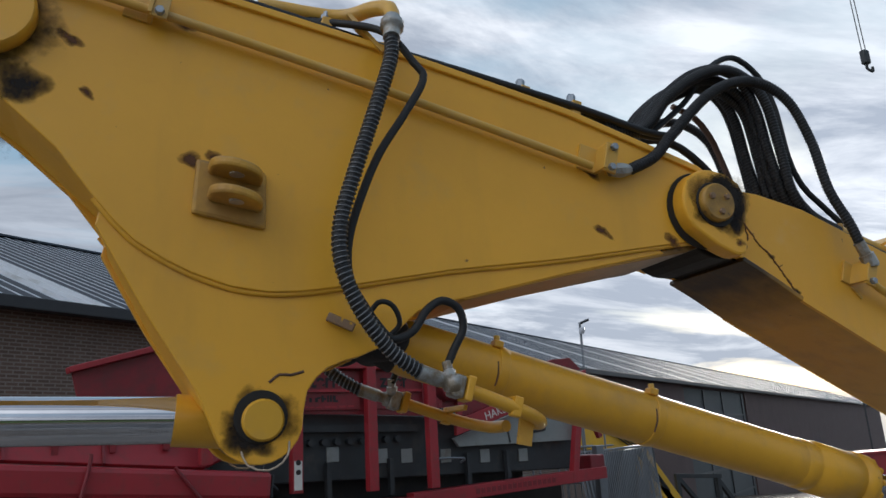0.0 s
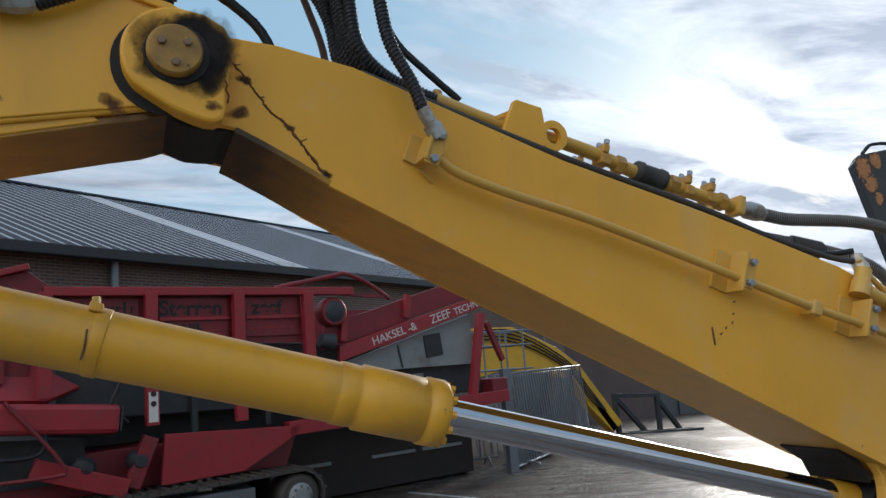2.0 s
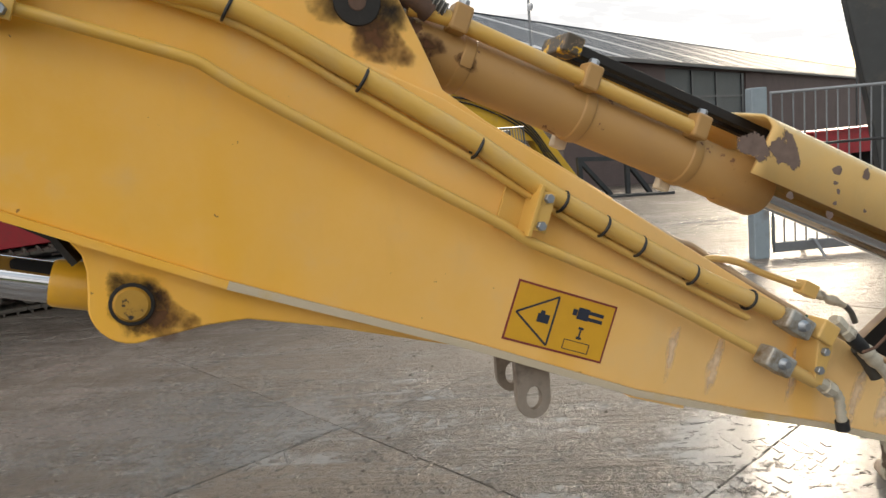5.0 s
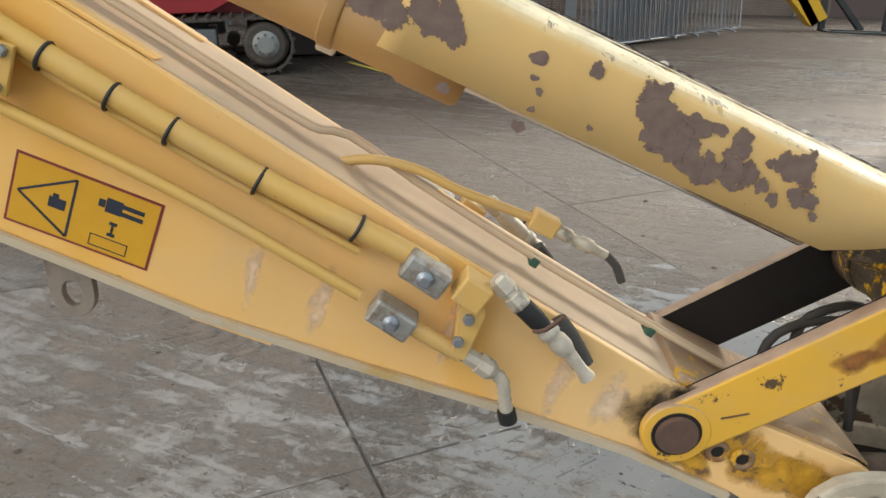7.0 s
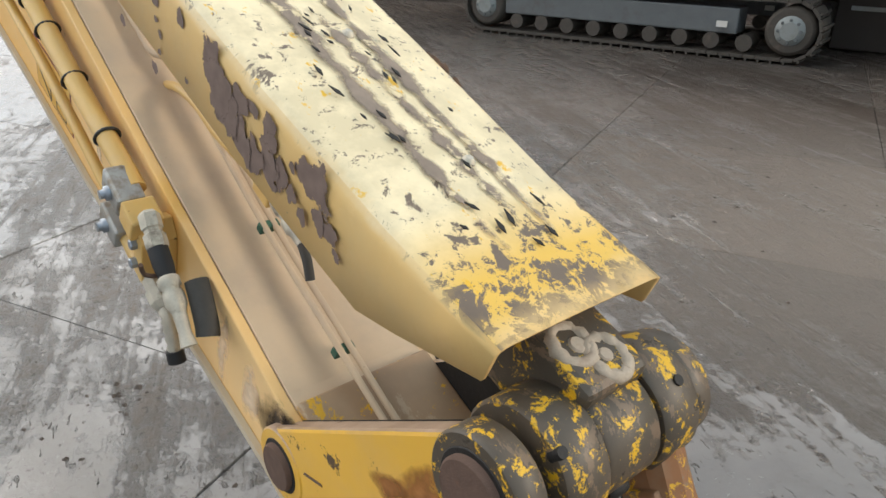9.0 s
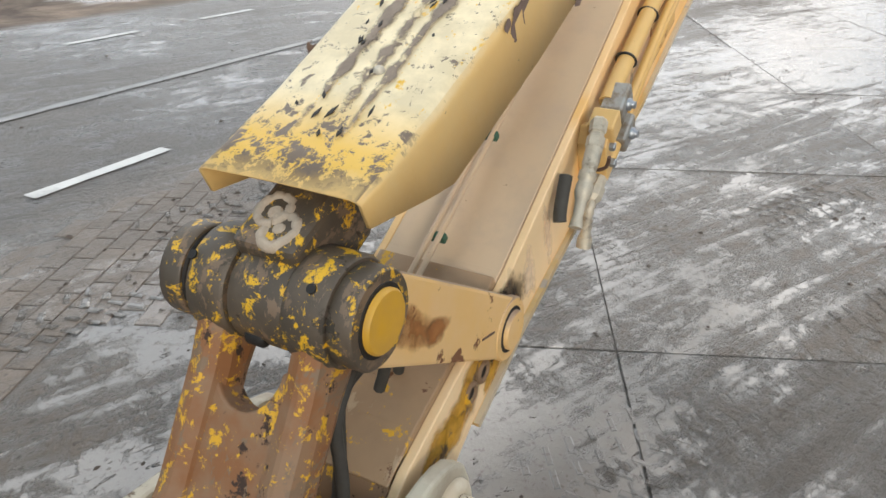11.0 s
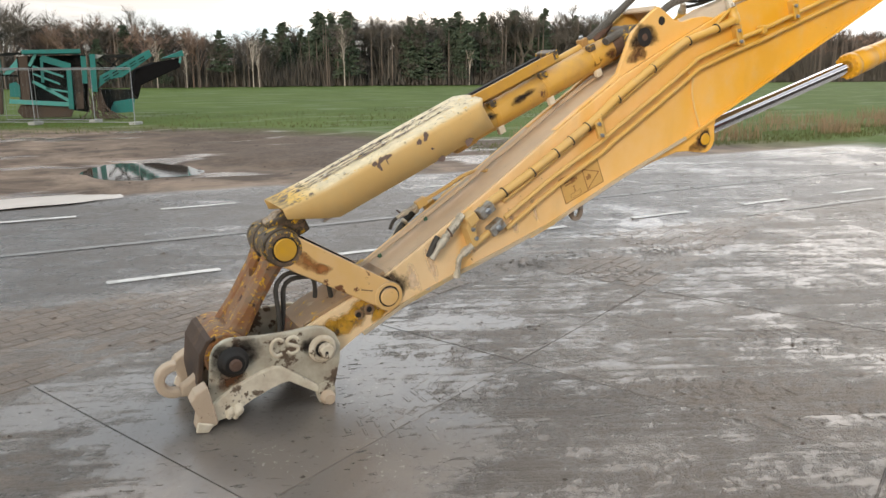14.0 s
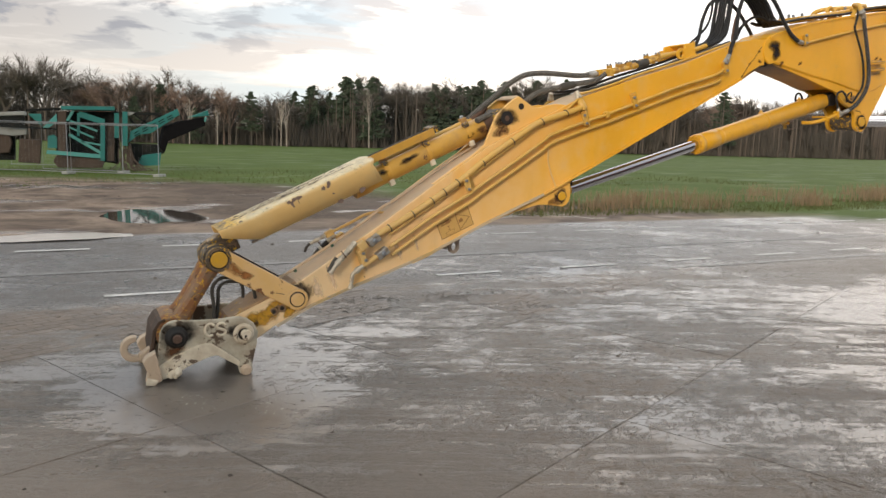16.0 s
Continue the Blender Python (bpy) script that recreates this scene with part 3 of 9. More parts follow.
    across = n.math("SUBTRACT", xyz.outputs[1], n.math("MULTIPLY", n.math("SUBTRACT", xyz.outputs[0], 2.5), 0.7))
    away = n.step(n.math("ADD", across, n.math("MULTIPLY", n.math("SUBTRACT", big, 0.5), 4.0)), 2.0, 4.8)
    col = n.mix(n.math("MULTIPLY", brown, 0.85), col, n.mix(cover, (0.280, 0.252, 0.230), (0.218, 0.187, 0.163)))
    pale = n.math("MULTIPLY", n.step(n.math("ADD", xyz.outputs[0], total((mid, 1.6), (lump, 0.8))), 5.95, 6.45), n.step(n.math("ADD", xyz.outputs[1], total((mid, 1.6), (lump, 0.8))), 0.5, 1.1))
    col = n.mix(n.math("MULTIPLY", pale, 0.8), col, (0.285, 0.245, 0.212))
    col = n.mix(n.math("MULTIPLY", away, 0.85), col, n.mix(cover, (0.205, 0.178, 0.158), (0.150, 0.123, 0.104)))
    # shade by the machine and workshop is put into the ground colour
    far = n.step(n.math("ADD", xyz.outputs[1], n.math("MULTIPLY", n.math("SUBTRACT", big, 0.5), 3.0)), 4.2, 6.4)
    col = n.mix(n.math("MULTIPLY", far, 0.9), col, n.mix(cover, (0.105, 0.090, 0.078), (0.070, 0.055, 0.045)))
    # the coupler's shadow and dark reflection, painted into the wet patch
    col = n.mix(n.math("MULTIPLY", wet_shade, 0.5), col, (0.085, 0.066, 0.053))
    rough = n.math("ADD", n.math("MULTIPLY", cover, 0.28), n.math("ADD", 0.10, n.math("MULTIPLY", n.math("SUBTRACT", mid, 0.38), 0.35)))
    rough = n.math("ADD", rough, n.math("MULTIPLY", n.math("ADD", fleck, away), 0.10))
    height = n.math("ADD", n.math("MULTIPLY", n.math("MAXIMUM", proud, -0.02), 7.0), n.math("MULTIPLY", n.math("ADD", n.math("MULTIPLY", fine, 0.55), n.math("MULTIPLY", lump, 0.35)), n.math("ADD", 0.22, n.math("MULTIPLY", cover, 0.78))))
    # curled ridges that tyres squeezed up
    ridge = n.math("MULTIPLY", n.step(drag(0.30, 9.0, 26.0, 3), 0.63, 0.69), n.step(mid, 0.46, 0.58))
    height = n.math("ADD", height, n.math("MULTIPLY", ridge, 1.5 * drawn))
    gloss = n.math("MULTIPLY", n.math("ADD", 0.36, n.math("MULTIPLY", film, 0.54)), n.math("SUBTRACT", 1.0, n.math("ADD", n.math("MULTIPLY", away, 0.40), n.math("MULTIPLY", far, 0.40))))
    return col, rough, height, gloss


m, n = material("ground_surface")
co = n.add("ShaderNodeTexCoord").outputs["Object"]
xyz = n.add("ShaderNodeSeparateXYZ", {0: co})
edge = n.math("MULTIPLY", n.math("SUBTRACT", n.noise(co, 0.5, 6), 0.5), 2.2)
yy = n.math("ADD", xyz.outputs[1], n.math("MULTIPLY", edge, 0.25))
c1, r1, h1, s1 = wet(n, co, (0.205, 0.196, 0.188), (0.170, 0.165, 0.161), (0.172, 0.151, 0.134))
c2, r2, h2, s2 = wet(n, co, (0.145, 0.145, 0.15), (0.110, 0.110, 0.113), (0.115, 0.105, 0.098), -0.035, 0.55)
on_road = n.step(xyz.outputs[1], -2.45, -2.75)
col, rgh, hgt, gls = n.mix(on_road, c1, c2), n.mix(on_road, r1, r2), n.mix(on_road, h1, h2), n.mix(on_road, s1, s2)
mudn, mudf = n.noise(co, 0.8, 9, 0.65, 0.6), n.noise(co, 9, 6, 0.7)
mud = n.mix(n.step(mudn, 0.38, 0.62), (0.070, 0.050, 0.038), (0.25, 0.190, 0.145))
mud = n.mix(n.math("MULTIPLY", n.step(mudf, 0.5, 0.7), 0.5), mud, (0.085, 0.062, 0.048))
churned = n.math("MULTIPLY", n.step(n.math("ADD", xyz.outputs[0], n.math("MULTIPLY", edge, 1.5)), 5.2, 2.8), n.step(n.math("ADD", xyz.outputs[1], edge), -9.2, -10.4))
mud = n.mix(n.math("MULTIPLY", churned, 0.75), mud, n.mix(n.step(mudf, 0.42, 0.62), (0.040, 0.028, 0.020), (0.105, 0.075, 0.055)))
mudwater = n.step(n.noise(n.add("ShaderNodeMapping", {"Vector": co, "Scale": (0.35, 1.1, 1)}).outputs[0], 0.55, 4, 0.5), 0.575, 0.61)
mudr = n.math("SUBTRACT", 0.70, n.math("MULTIPLY", mudwater, 0.5))
off_road = n.step(n.math("ADD", xyz.outputs[1], n.math("MULTIPLY", edge, 0.3)), -7.75, -8.15)
col, rgh, hgt = n.mix(off_road, col, mud), n.mix(off_road, rgh, mudr), n.mix(off_road, hgt, n.math("ADD", mudn, n.math("MULTIPLY", mudf, 0.4)))
# grass: beyond a ragged line that swings closer to the road towards -x
line = n.math("ADD", xyz.outputs[1], n.math("ADD", n.math("MULTIPLY", n.math("MINIMUM", n.math("ADD", xyz.outputs[0], 3.0), 6.0), 0.9), n.math("MULTIPLY", edge, 2.2)))
grass = n.step(n.math("ADD", line, n.math("MULTIPLY", n.math("MAXIMUM", xyz.outputs[0], -3.0), 0.35)), -14.5, -18.5)
gn, gf = n.noise(co, 0.25, 7, 0.6), n.noise(co, 14, 6, 0.7)
gcol = n.mix(n.step(gn, 0.35, 0.65), (0.052, 0.094, 0.014), (0.088, 0.134, 0.030))
gcol = n.mix(n.math("MULTIPLY", n.step(gf, 0.45, 0.7), 0.6), gcol, (0.055, 0.062, 0.022))
col, rgh, hgt = n.mix(grass, col, gcol), n.mix(grass, rgh, (0.85, 0.85, 0.85)), n.mix(grass, hgt, gf)
gls = n.mix(n.math("MAXIMUM", off_road, grass), gls, n.math("ADD", 0.12, n.math("MULTIPLY", mudwater, 0.4)))
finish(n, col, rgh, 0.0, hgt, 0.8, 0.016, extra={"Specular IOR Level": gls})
M_GROUND = m

m, n = material("slab_concrete")
geo_pos = n.add("ShaderNodeNewGeometry").outputs["Position"]
rand = n.add("ShaderNodeObjectInfo").outputs["Random"]
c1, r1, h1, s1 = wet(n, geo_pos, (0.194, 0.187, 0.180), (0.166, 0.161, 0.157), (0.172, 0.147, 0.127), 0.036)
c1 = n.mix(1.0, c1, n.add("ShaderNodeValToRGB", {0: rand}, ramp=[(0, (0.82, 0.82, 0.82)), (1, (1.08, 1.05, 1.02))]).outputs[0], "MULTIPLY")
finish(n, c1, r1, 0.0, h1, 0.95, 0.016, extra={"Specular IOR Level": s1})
M_SLAB = m

xs = sorted(set([-900, -400, -200, -120, -80, -50, 60, 80, 120, 200, 400, 900] + [x for x in range(-40, 51, 2)] + [x * 0.3 for x in range(-27, 47)]))
ys = sorted(set([-900, -500, -300, -200, -150, -120, -90, -60, 70, 100, 200, 400, 900] + [y for y in range(-44, 61, 2)] + [-8.1 - 0.3 * y for y in range(56)]))
POOLS = ((5.0, -11.0, 0.95, 1.35), (6.75, -8.05, 1.05, 0.40), (9.2, -8.9, 0.9, 0.45))
g = G()
verts = []
for y in ys:
    for x in xs:
        z = fall(x, y) - 0.007
        if y < -8.3:
            ramp = min(1, (-8.3 - y) / 2.5)
            z += 0.09 * (noise.noise(Vector((x * 0.23, y * 0.23, 0))) + 0.10) * ramp
            if y > -26:
                ruts = noise.noise(Vector((x * 0.16 + y * 0.10, y * 0.95 - x * 0.30, 3.0)))
                z += (0.060 * (0.35 - abs(ruts)) + 0.035 * noise.noise(Vector((x * 1.3, y * 1.3, 7.0)))) * ramp * min(1, (y + 26) / 4)
        for px, py, rx, ry in POOLS:
            d = ((x - px) / rx) ** 2 + ((y - py) / ry) ** 2
            if d < 4:
                z = max(z * min(1, d / 2.6), -0.010) - 0.05 * max(0.0, 1 - d / 1.6)
        verts.append((x, y, z))
k = len(xs)
g.put(verts, [(j * k + i, j * k + i + 1, (j + 1) * k + i + 1, (j + 1) * k + i) for j in range(len(ys) - 1) for i in range(k - 1)], True)
ground = tagged(part("ground", g, M_GROUND), "wet muddy yard, asphalt road, churned verge and green field", "ground", kind="structure")

# slabs of two metres, each a piece of its own
g = G()
e, h = 0.9972, 0.012
ring0 = [(-e, -e), (e, -e), (e, e), (-e, e)]
g.put([(x * 1.0, y * 1.0, -0.05) for x, y in ring0] + [(x, y, h - 0.006) for x, y in ring0] + [(x * 0.997, y * 0.997, h) for x, y in ring0],
      [(4, 5, 9, 8), (5, 6, 10, 9), (6, 7, 11, 10), (7, 4, 8, 11), (8, 9, 10, 11), (0, 1, 5, 4), (1, 2, 6, 5), (2, 3, 7, 6), (3, 0, 4, 7)])
slab_mesh = g.mesh("concrete_slab", M_SLAB)

# road markings
M_MARK = plain("road_marking", (0.56, 0.56, 0.55), 0.5, var=0.3, scale=6, stain=(0.22, 0.215, 0.21), stain_lo=0.52)
M_MARKOLD = plain("worn_marking", (0.21, 0.21, 0.21), 0.45, var=0.3, scale=6, stain=(0.15, 0.148, 0.145), stain_lo=0.46)


def marking(x0, x1, y, wide, mat, label):
    g = G()
    k = max(2, int(abs(x1 - x0) / 0.25))
    rnd = random.Random(int(x0 * 100 + y * 10))
    top = [(x0 + (x1 - x0) * i / k, y + wide / 2 + rnd.uniform(-0.008, 0.008)) for i in range(k + 1)]
    low = [(x0 + (x1 - x0) * i / k, y - wide / 2 + rnd.uniform(-0.008, 0.008)) for i in range(k + 1)]
    g.put([(x, yy, 0.0) for x, yy in low + top], [(i, i + 1, k + 2 + i, k + 1 + i) for i in range(k)])
    return tagged(part("road_marking", g, mat), label, "road marking", "road markings", "structure")


for x in range(8):
    marking(6.2 - 2.0 * x - 0.96, 6.2 - 2.0 * x, -2.9 - 0.03 * x, 0.10, M_MARK, "worn white dash painted on wet asphalt")
for x in range(13):
    marking(7.25 - 2.0 * x - 0.98, 7.25 - 2.0 * x, -6.45 - 0.04 * x, 0.10, M_MARK, "worn white dash painted on wet asphalt")
marking(-30, 12, -4.45, 0.10, M_MARKOLD, "faded long line along the wet road")
marking(-16, -1.2, -2.45, 0.10, M_MARKOLD, "faded long line along the wet road")

# lines painted on the yard
M_YARDYELLOW = plain("yellow_yard_line", (0.50, 0.42, 0.08), 0.5, var=0.3, scale=8, stain=(0.14, 0.12, 0.09), stain_lo=0.5)
for (x0, y0), (x1, y1), mat, label in (((2.80, 9.12), (3.95, 7.42), M_YARDYELLOW, "worn yellow line on the wet yard"), ((3.90, 9.35), (4.72, 7.50), M_MARK, "worn white line on the wet yard")):
    a, b = Vector((x0, y0, 0.0)), Vector((x1, y1, 0.0))
    tagged(part("yard_line", G().beam(a, b, 0.07, 0.012), mat), label, "yard line", kind="structure")

# standing water on the verge
m, n = material("puddle_water")
co = n.add("ShaderNodeTexCoord").outputs["Object"]
finish(n, n.mix(n.noise(co, 1.2, 5), (0.035, 0.028, 0.022), (0.075, 0.06, 0.05)), 0.03, 0.0, n.noise(co, 9, 3), 0.04, 0.01, extra={"IOR": 1.33})
M_WATER = m
# pale base colour stands in for the bright sky these puddles reflect
m, n = material("sky_pale_puddle_water")
co = n.add("ShaderNodeTexCoord").outputs["Object"]
finish(n, n.mix(n.noise(co, 2.2, 6), (0.40, 0.36, 0.32), (0.54, 0.50, 0.46)), 0.10, 0.0, n.noise(co, 6, 4), 0.08, 0.01, extra={"IOR": 1.33})
M_SKYPUDDLE = m


def puddle(cx, cy, rx, ry, seed, label, mat):
    rnd = random.Random(seed)
    ph = [rnd.uniform(0, 6.28) for _ in range(4)]
    g = G()
    k = 48
    out = []
    for i in range(k):
        t = 2 * math.pi * i / k
        q = 1.12 + 0.16 * math.sin(2 * t + ph[0]) + 0.12 * math.sin(3 * t + ph[1]) + 0.07 * math.sin(7 * t + ph[2])
        out.append((cx + rx * q * math.cos(t), cy + ry * q * math.sin(t), -0.0135))
    g.put(out, [tuple(range(k))])
    return tagged(part("puddle", g, mat), label, "puddle", "puddles", "structure")


puddle(5.0, -11.0, 1.05, 1.45, 1, "dark puddle in a muddy verge mirroring the sky", M_WATER)
puddle(6.75, -8.05, 1.15, 0.42, 2, "shallow puddle beside the road edge, sky brightness in its colour", M_SKYPUDDLE)
puddle(9.2, -8.9, 0.9, 0.45, 3, "shallow puddle beside the road edge, sky brightness in its colour", M_SKYPUDDLE)

# ---- boom ----
BW = 0.20
PA, PB = (0.0, 2.766), (-1.50, 2.103)
boom = thing("excavator_boom", "yellow welded steel boom section with pipes, hoses and greasy pins", "excavator boom")
B_TOP = [(-2.75, 3.50), (-1.608, 3.291), (-1.095, 3.199), (-0.499, 3.071), (0.021, 2.914)]
SEAM = [(-0.03, 2.645), (-0.56, 2.56), (-0.95, 2.51), (-1.29, 2.45), (-1.40, 2.435), (-1.48, 2.432), (-1.58, 2.445), (-1.68, 2.48), (-1.75, 2.515), (-1.82, 2.56), (-1.87, 2.61), (-1.92, 2.67)]
B_LOW = SEAM + [(-2.01, 2.79), (-2.15, 2.92), (-2.40, 3.12), (-2.75, 3.25)]
END = arc(PA[0], PA[1], 0.155, 62, -70, 8)
for s in (-1, 1):
    part("side_plate", G().prism(B_TOP + END + B_LOW, s * (BW - 0.025), s * BW), M_BOOM, boom, bevel=0.004)
LUG = [(-1.89, 2.71), (-1.912, 2.60), (-1.782, 2.37), (-1.652, 2.17)] + arc(PB[0], PB[1], 0.115, 200, 345, 10) + [(-1.385, 2.12), (-1.375, 2.17), (-1.35, 2.205), (-1.32, 2.23), (-1.27, 2.25), (-1.23, 2.26), (-1.17, 2.285), (-1.13, 2.32), (-1.09, 2.355), (-1.05, 2.39), (-0.98, 2.415), (-0.90, 2.43), (-0.55, 2.515), (-0.15, 2.60), (-0.2, 2.64), (-0.95, 2.56), (-1.48, 2.49), (-1.75, 2.58)]
for s in (-1, 1):
    part("cylinder_lug", G().prism(LUG, s * (BW - 0.055), s * (BW - 0.016)), M_BOOM, boom, bevel=0.004)
part("top_plate", G().strip([(x, z + 0.012) for x, z in B_TOP] + [(0.09, 2.885)], 0.024, -BW - 0.012, BW + 0.012), M_BOOM, boom, bevel=0.004)
part("bottom_plate", G().strip([(-0.98, 2.455), (-0.90, 2.445), (-0.55, 2.53), (-0.15, 2.612), (-0.06, 2.628), (0.0, 2.648), (0.05, 2.68), (0.09, 2.73)], 0.02, -BW + 0.02, BW - 0.02), M_BOOMLOW, boom, "greasy underside plate in shade-darkened yellow", bevel=0.003)
part("front_plate", G().strip([(-2.75, 3.268), (-2.39, 3.135), (-2.13, 2.935), (-1.99, 2.80), (-1.88, 2.69), (-1.88, 2.60), (-1.75, 2.36), (-1.62, 2.14)], 0.014, -BW + 0.03, BW - 0.03), M_BOOM, boom, bevel=0.003)
# the weld bead along the seam
for s in (-1, 1):
    part("weld_seam", G().tube([(x, s * (BW - 0.014), z - 0.003) for x, z in SEAM], 0.009, 6, 0.03), M_BOOM, boom)
    part("pin_grease", G().pin(PB[0] + 0.004, PB[1] + 0.004, s * 0.18, s * 0.1885, 0.069, edge=0.002), M_GREASESHADE, boom, "ring of black grease")
    part("pin_cap", G().pin(PB[0] + 0.008, PB[1] - 0.004, s * 0.18, s * 0.205, 0.054), M_PINFACE, boom, "worn greasy pin end")
    part("grease_stain", smear(smear(G(), PB[0], s * 0.1848, PB[1], 0.11, 31, s, 0.95), PB[0] - 0.03, s * 0.1853, PB[1] - 0.06, 0.08, 32, s, 0.6), M_SMEAR, boom)
    # pivot at the upper end
    part("pivot_boss", G().pin(-2.20, 3.15, s * 0.19, s * 0.25, 0.125), M_BOOM, boom, bevel=0.004)
    g = G()
    smear(g, -2.17, s * 0.2005, 3.10, 0.19, 5, s, 0.95, -0.8)
    smear(g, -2.10, s * 0.2012, 2.96, 0.085, 6, s, 0.7, -0.8)
    part("grease_stain", g, M_SMEAR, boom, "black grease smeared round the pivot")
# lifting eye: base plate and two rounded ears
for s in (-1, 1):
    eye = G().prism([(-1.685, 2.635), (-1.49, 2.60), (-1.49, 2.765), (-1.675, 2.79)], s * BW, s * (BW + 0.02))
    part("eye_base", eye, M_EAR, boom, bevel=0.014)
    part("dirt_stain", smear(G(), -1.69, s * 0.2016, 2.79, 0.05, 171, s, 0.6), M_RUSTSMEAR, boom, "brown dirt round the lifting eye")
    for dz in (0.0, -0.075):
        ear = G()
        out = [(0.0, -0.07), (0.045, -0.07)] + [(0.045 + 0.07 * math.sin(radians(a)), -0.07 * math.cos(radians(a))) for a in range(15, 180, 15)] + [(0.045, 0.07), (0.0, 0.07)]
        k = len(out)
        verts = [(-1.575 + b, s * (BW + 0.015 + a), 2.745 + dz - 0.2 * b + t) for t in (-0.013, 0.013) for a, b in out]
        ear.put(verts, [tuple(range(k)), tuple(range(2 * k - 1, k - 1, -1))] + [(i, i + k, (i + 1) % k + k, (i + 1) % k) for i in range(k)])
        ear_ob = part("eye_ear", ear, M_EAR, boom, "weathered brown-stained ear", bevel=0.008)
        part("eye_hole", G().lathe((-1.575, s * (BW + 0.07), 2.745 + dz - 0.016), (-1.573, s * (BW + 0.07), 2.745 + dz + 0.0155), [(0, 0.02), (1, 0.02)], 14), M_CHALK, ear_ob, "pale worn eye hole")


def bolt(parent, p, s, r=0.013, long=0.018):
    part("bolt", G().hexnut(p, (p[0], p[1] + s * long, p[2]), r), M_BOLT, parent)


def clamp_bracket(parent, x, z, s, y, tilt=-0.38, high=0.13, mat=None, base=0.19):
    """An angle bracket on a side plate that carries a pipe, with two bolts."""
    mat = mat or M_PIPE
    c, d = math.cos(tilt), math.sin(tilt)

    def at(a, b):
        return (x + a * c - b * d, z + a * d + b * c)

    out = abs(y) - base
    part("bracket_foot", G().prism([at(-0.07 if high > 0.086 else -0.042, -high / 2), at(0.005, -high / 2), at(0.005, high / 2), at(-0.07 if high > 0.086 else -0.042, high / 2)], s * base, s * (base + 0.01)), mat, parent, bevel=0.002)
    web = G().prism([at(-0.006, -high / 2), at(0.006, -high / 2), at(0.006, high / 2), at(-0.006, high / 2)], s * base, s * (base + out + 0.03))
    part("bracket_web", web, mat, parent, bevel=0.002)
    part("bracket_clip", G().prism([at(0.0, -0.05), at(0.045, -0.05), at(0.045, 0.055), at(0.0, 0.055)], s * (base + out + 0.012), s * (base + out + 0.024)), mat, parent, bevel=0.002)
    for b in (-0.034, 0.04):
        q = at(0.024, b)
        bolt(parent, (q[0], s * (base + out + 0.022), q[1]), s)


def side(points, y, s):
    return [(x, s * y, z) for x, z in points]


for s in (-1, 1):
    part("pipe", G().tube(side([(-2.45, 3.33), (-1.76, 3.19), (-1.29, 3.085), (-0.94, 3.0), (-0.44, 2.872)], 0.235, s), 0.0135, 12, 0.15), M_PIPE, boom)
    clamp_bracket(boom, -0.40, 2.90, s, 0.24, -0.25, 0.09, base=0.20)
    clamp_bracket(boom, -1.80, 3.22, s, 0.24, -0.2, 0.09, base=0.20)
    part("hose_fitting", G().lathe((-0.37, s * 0.235, 2.862), (-0.29, s * 0.235, 2.872), [(0, 0.02), (0.4, 0.026), (0.6, 0.026), (1, 0.017)], 8, False), M_ZINC, boom)
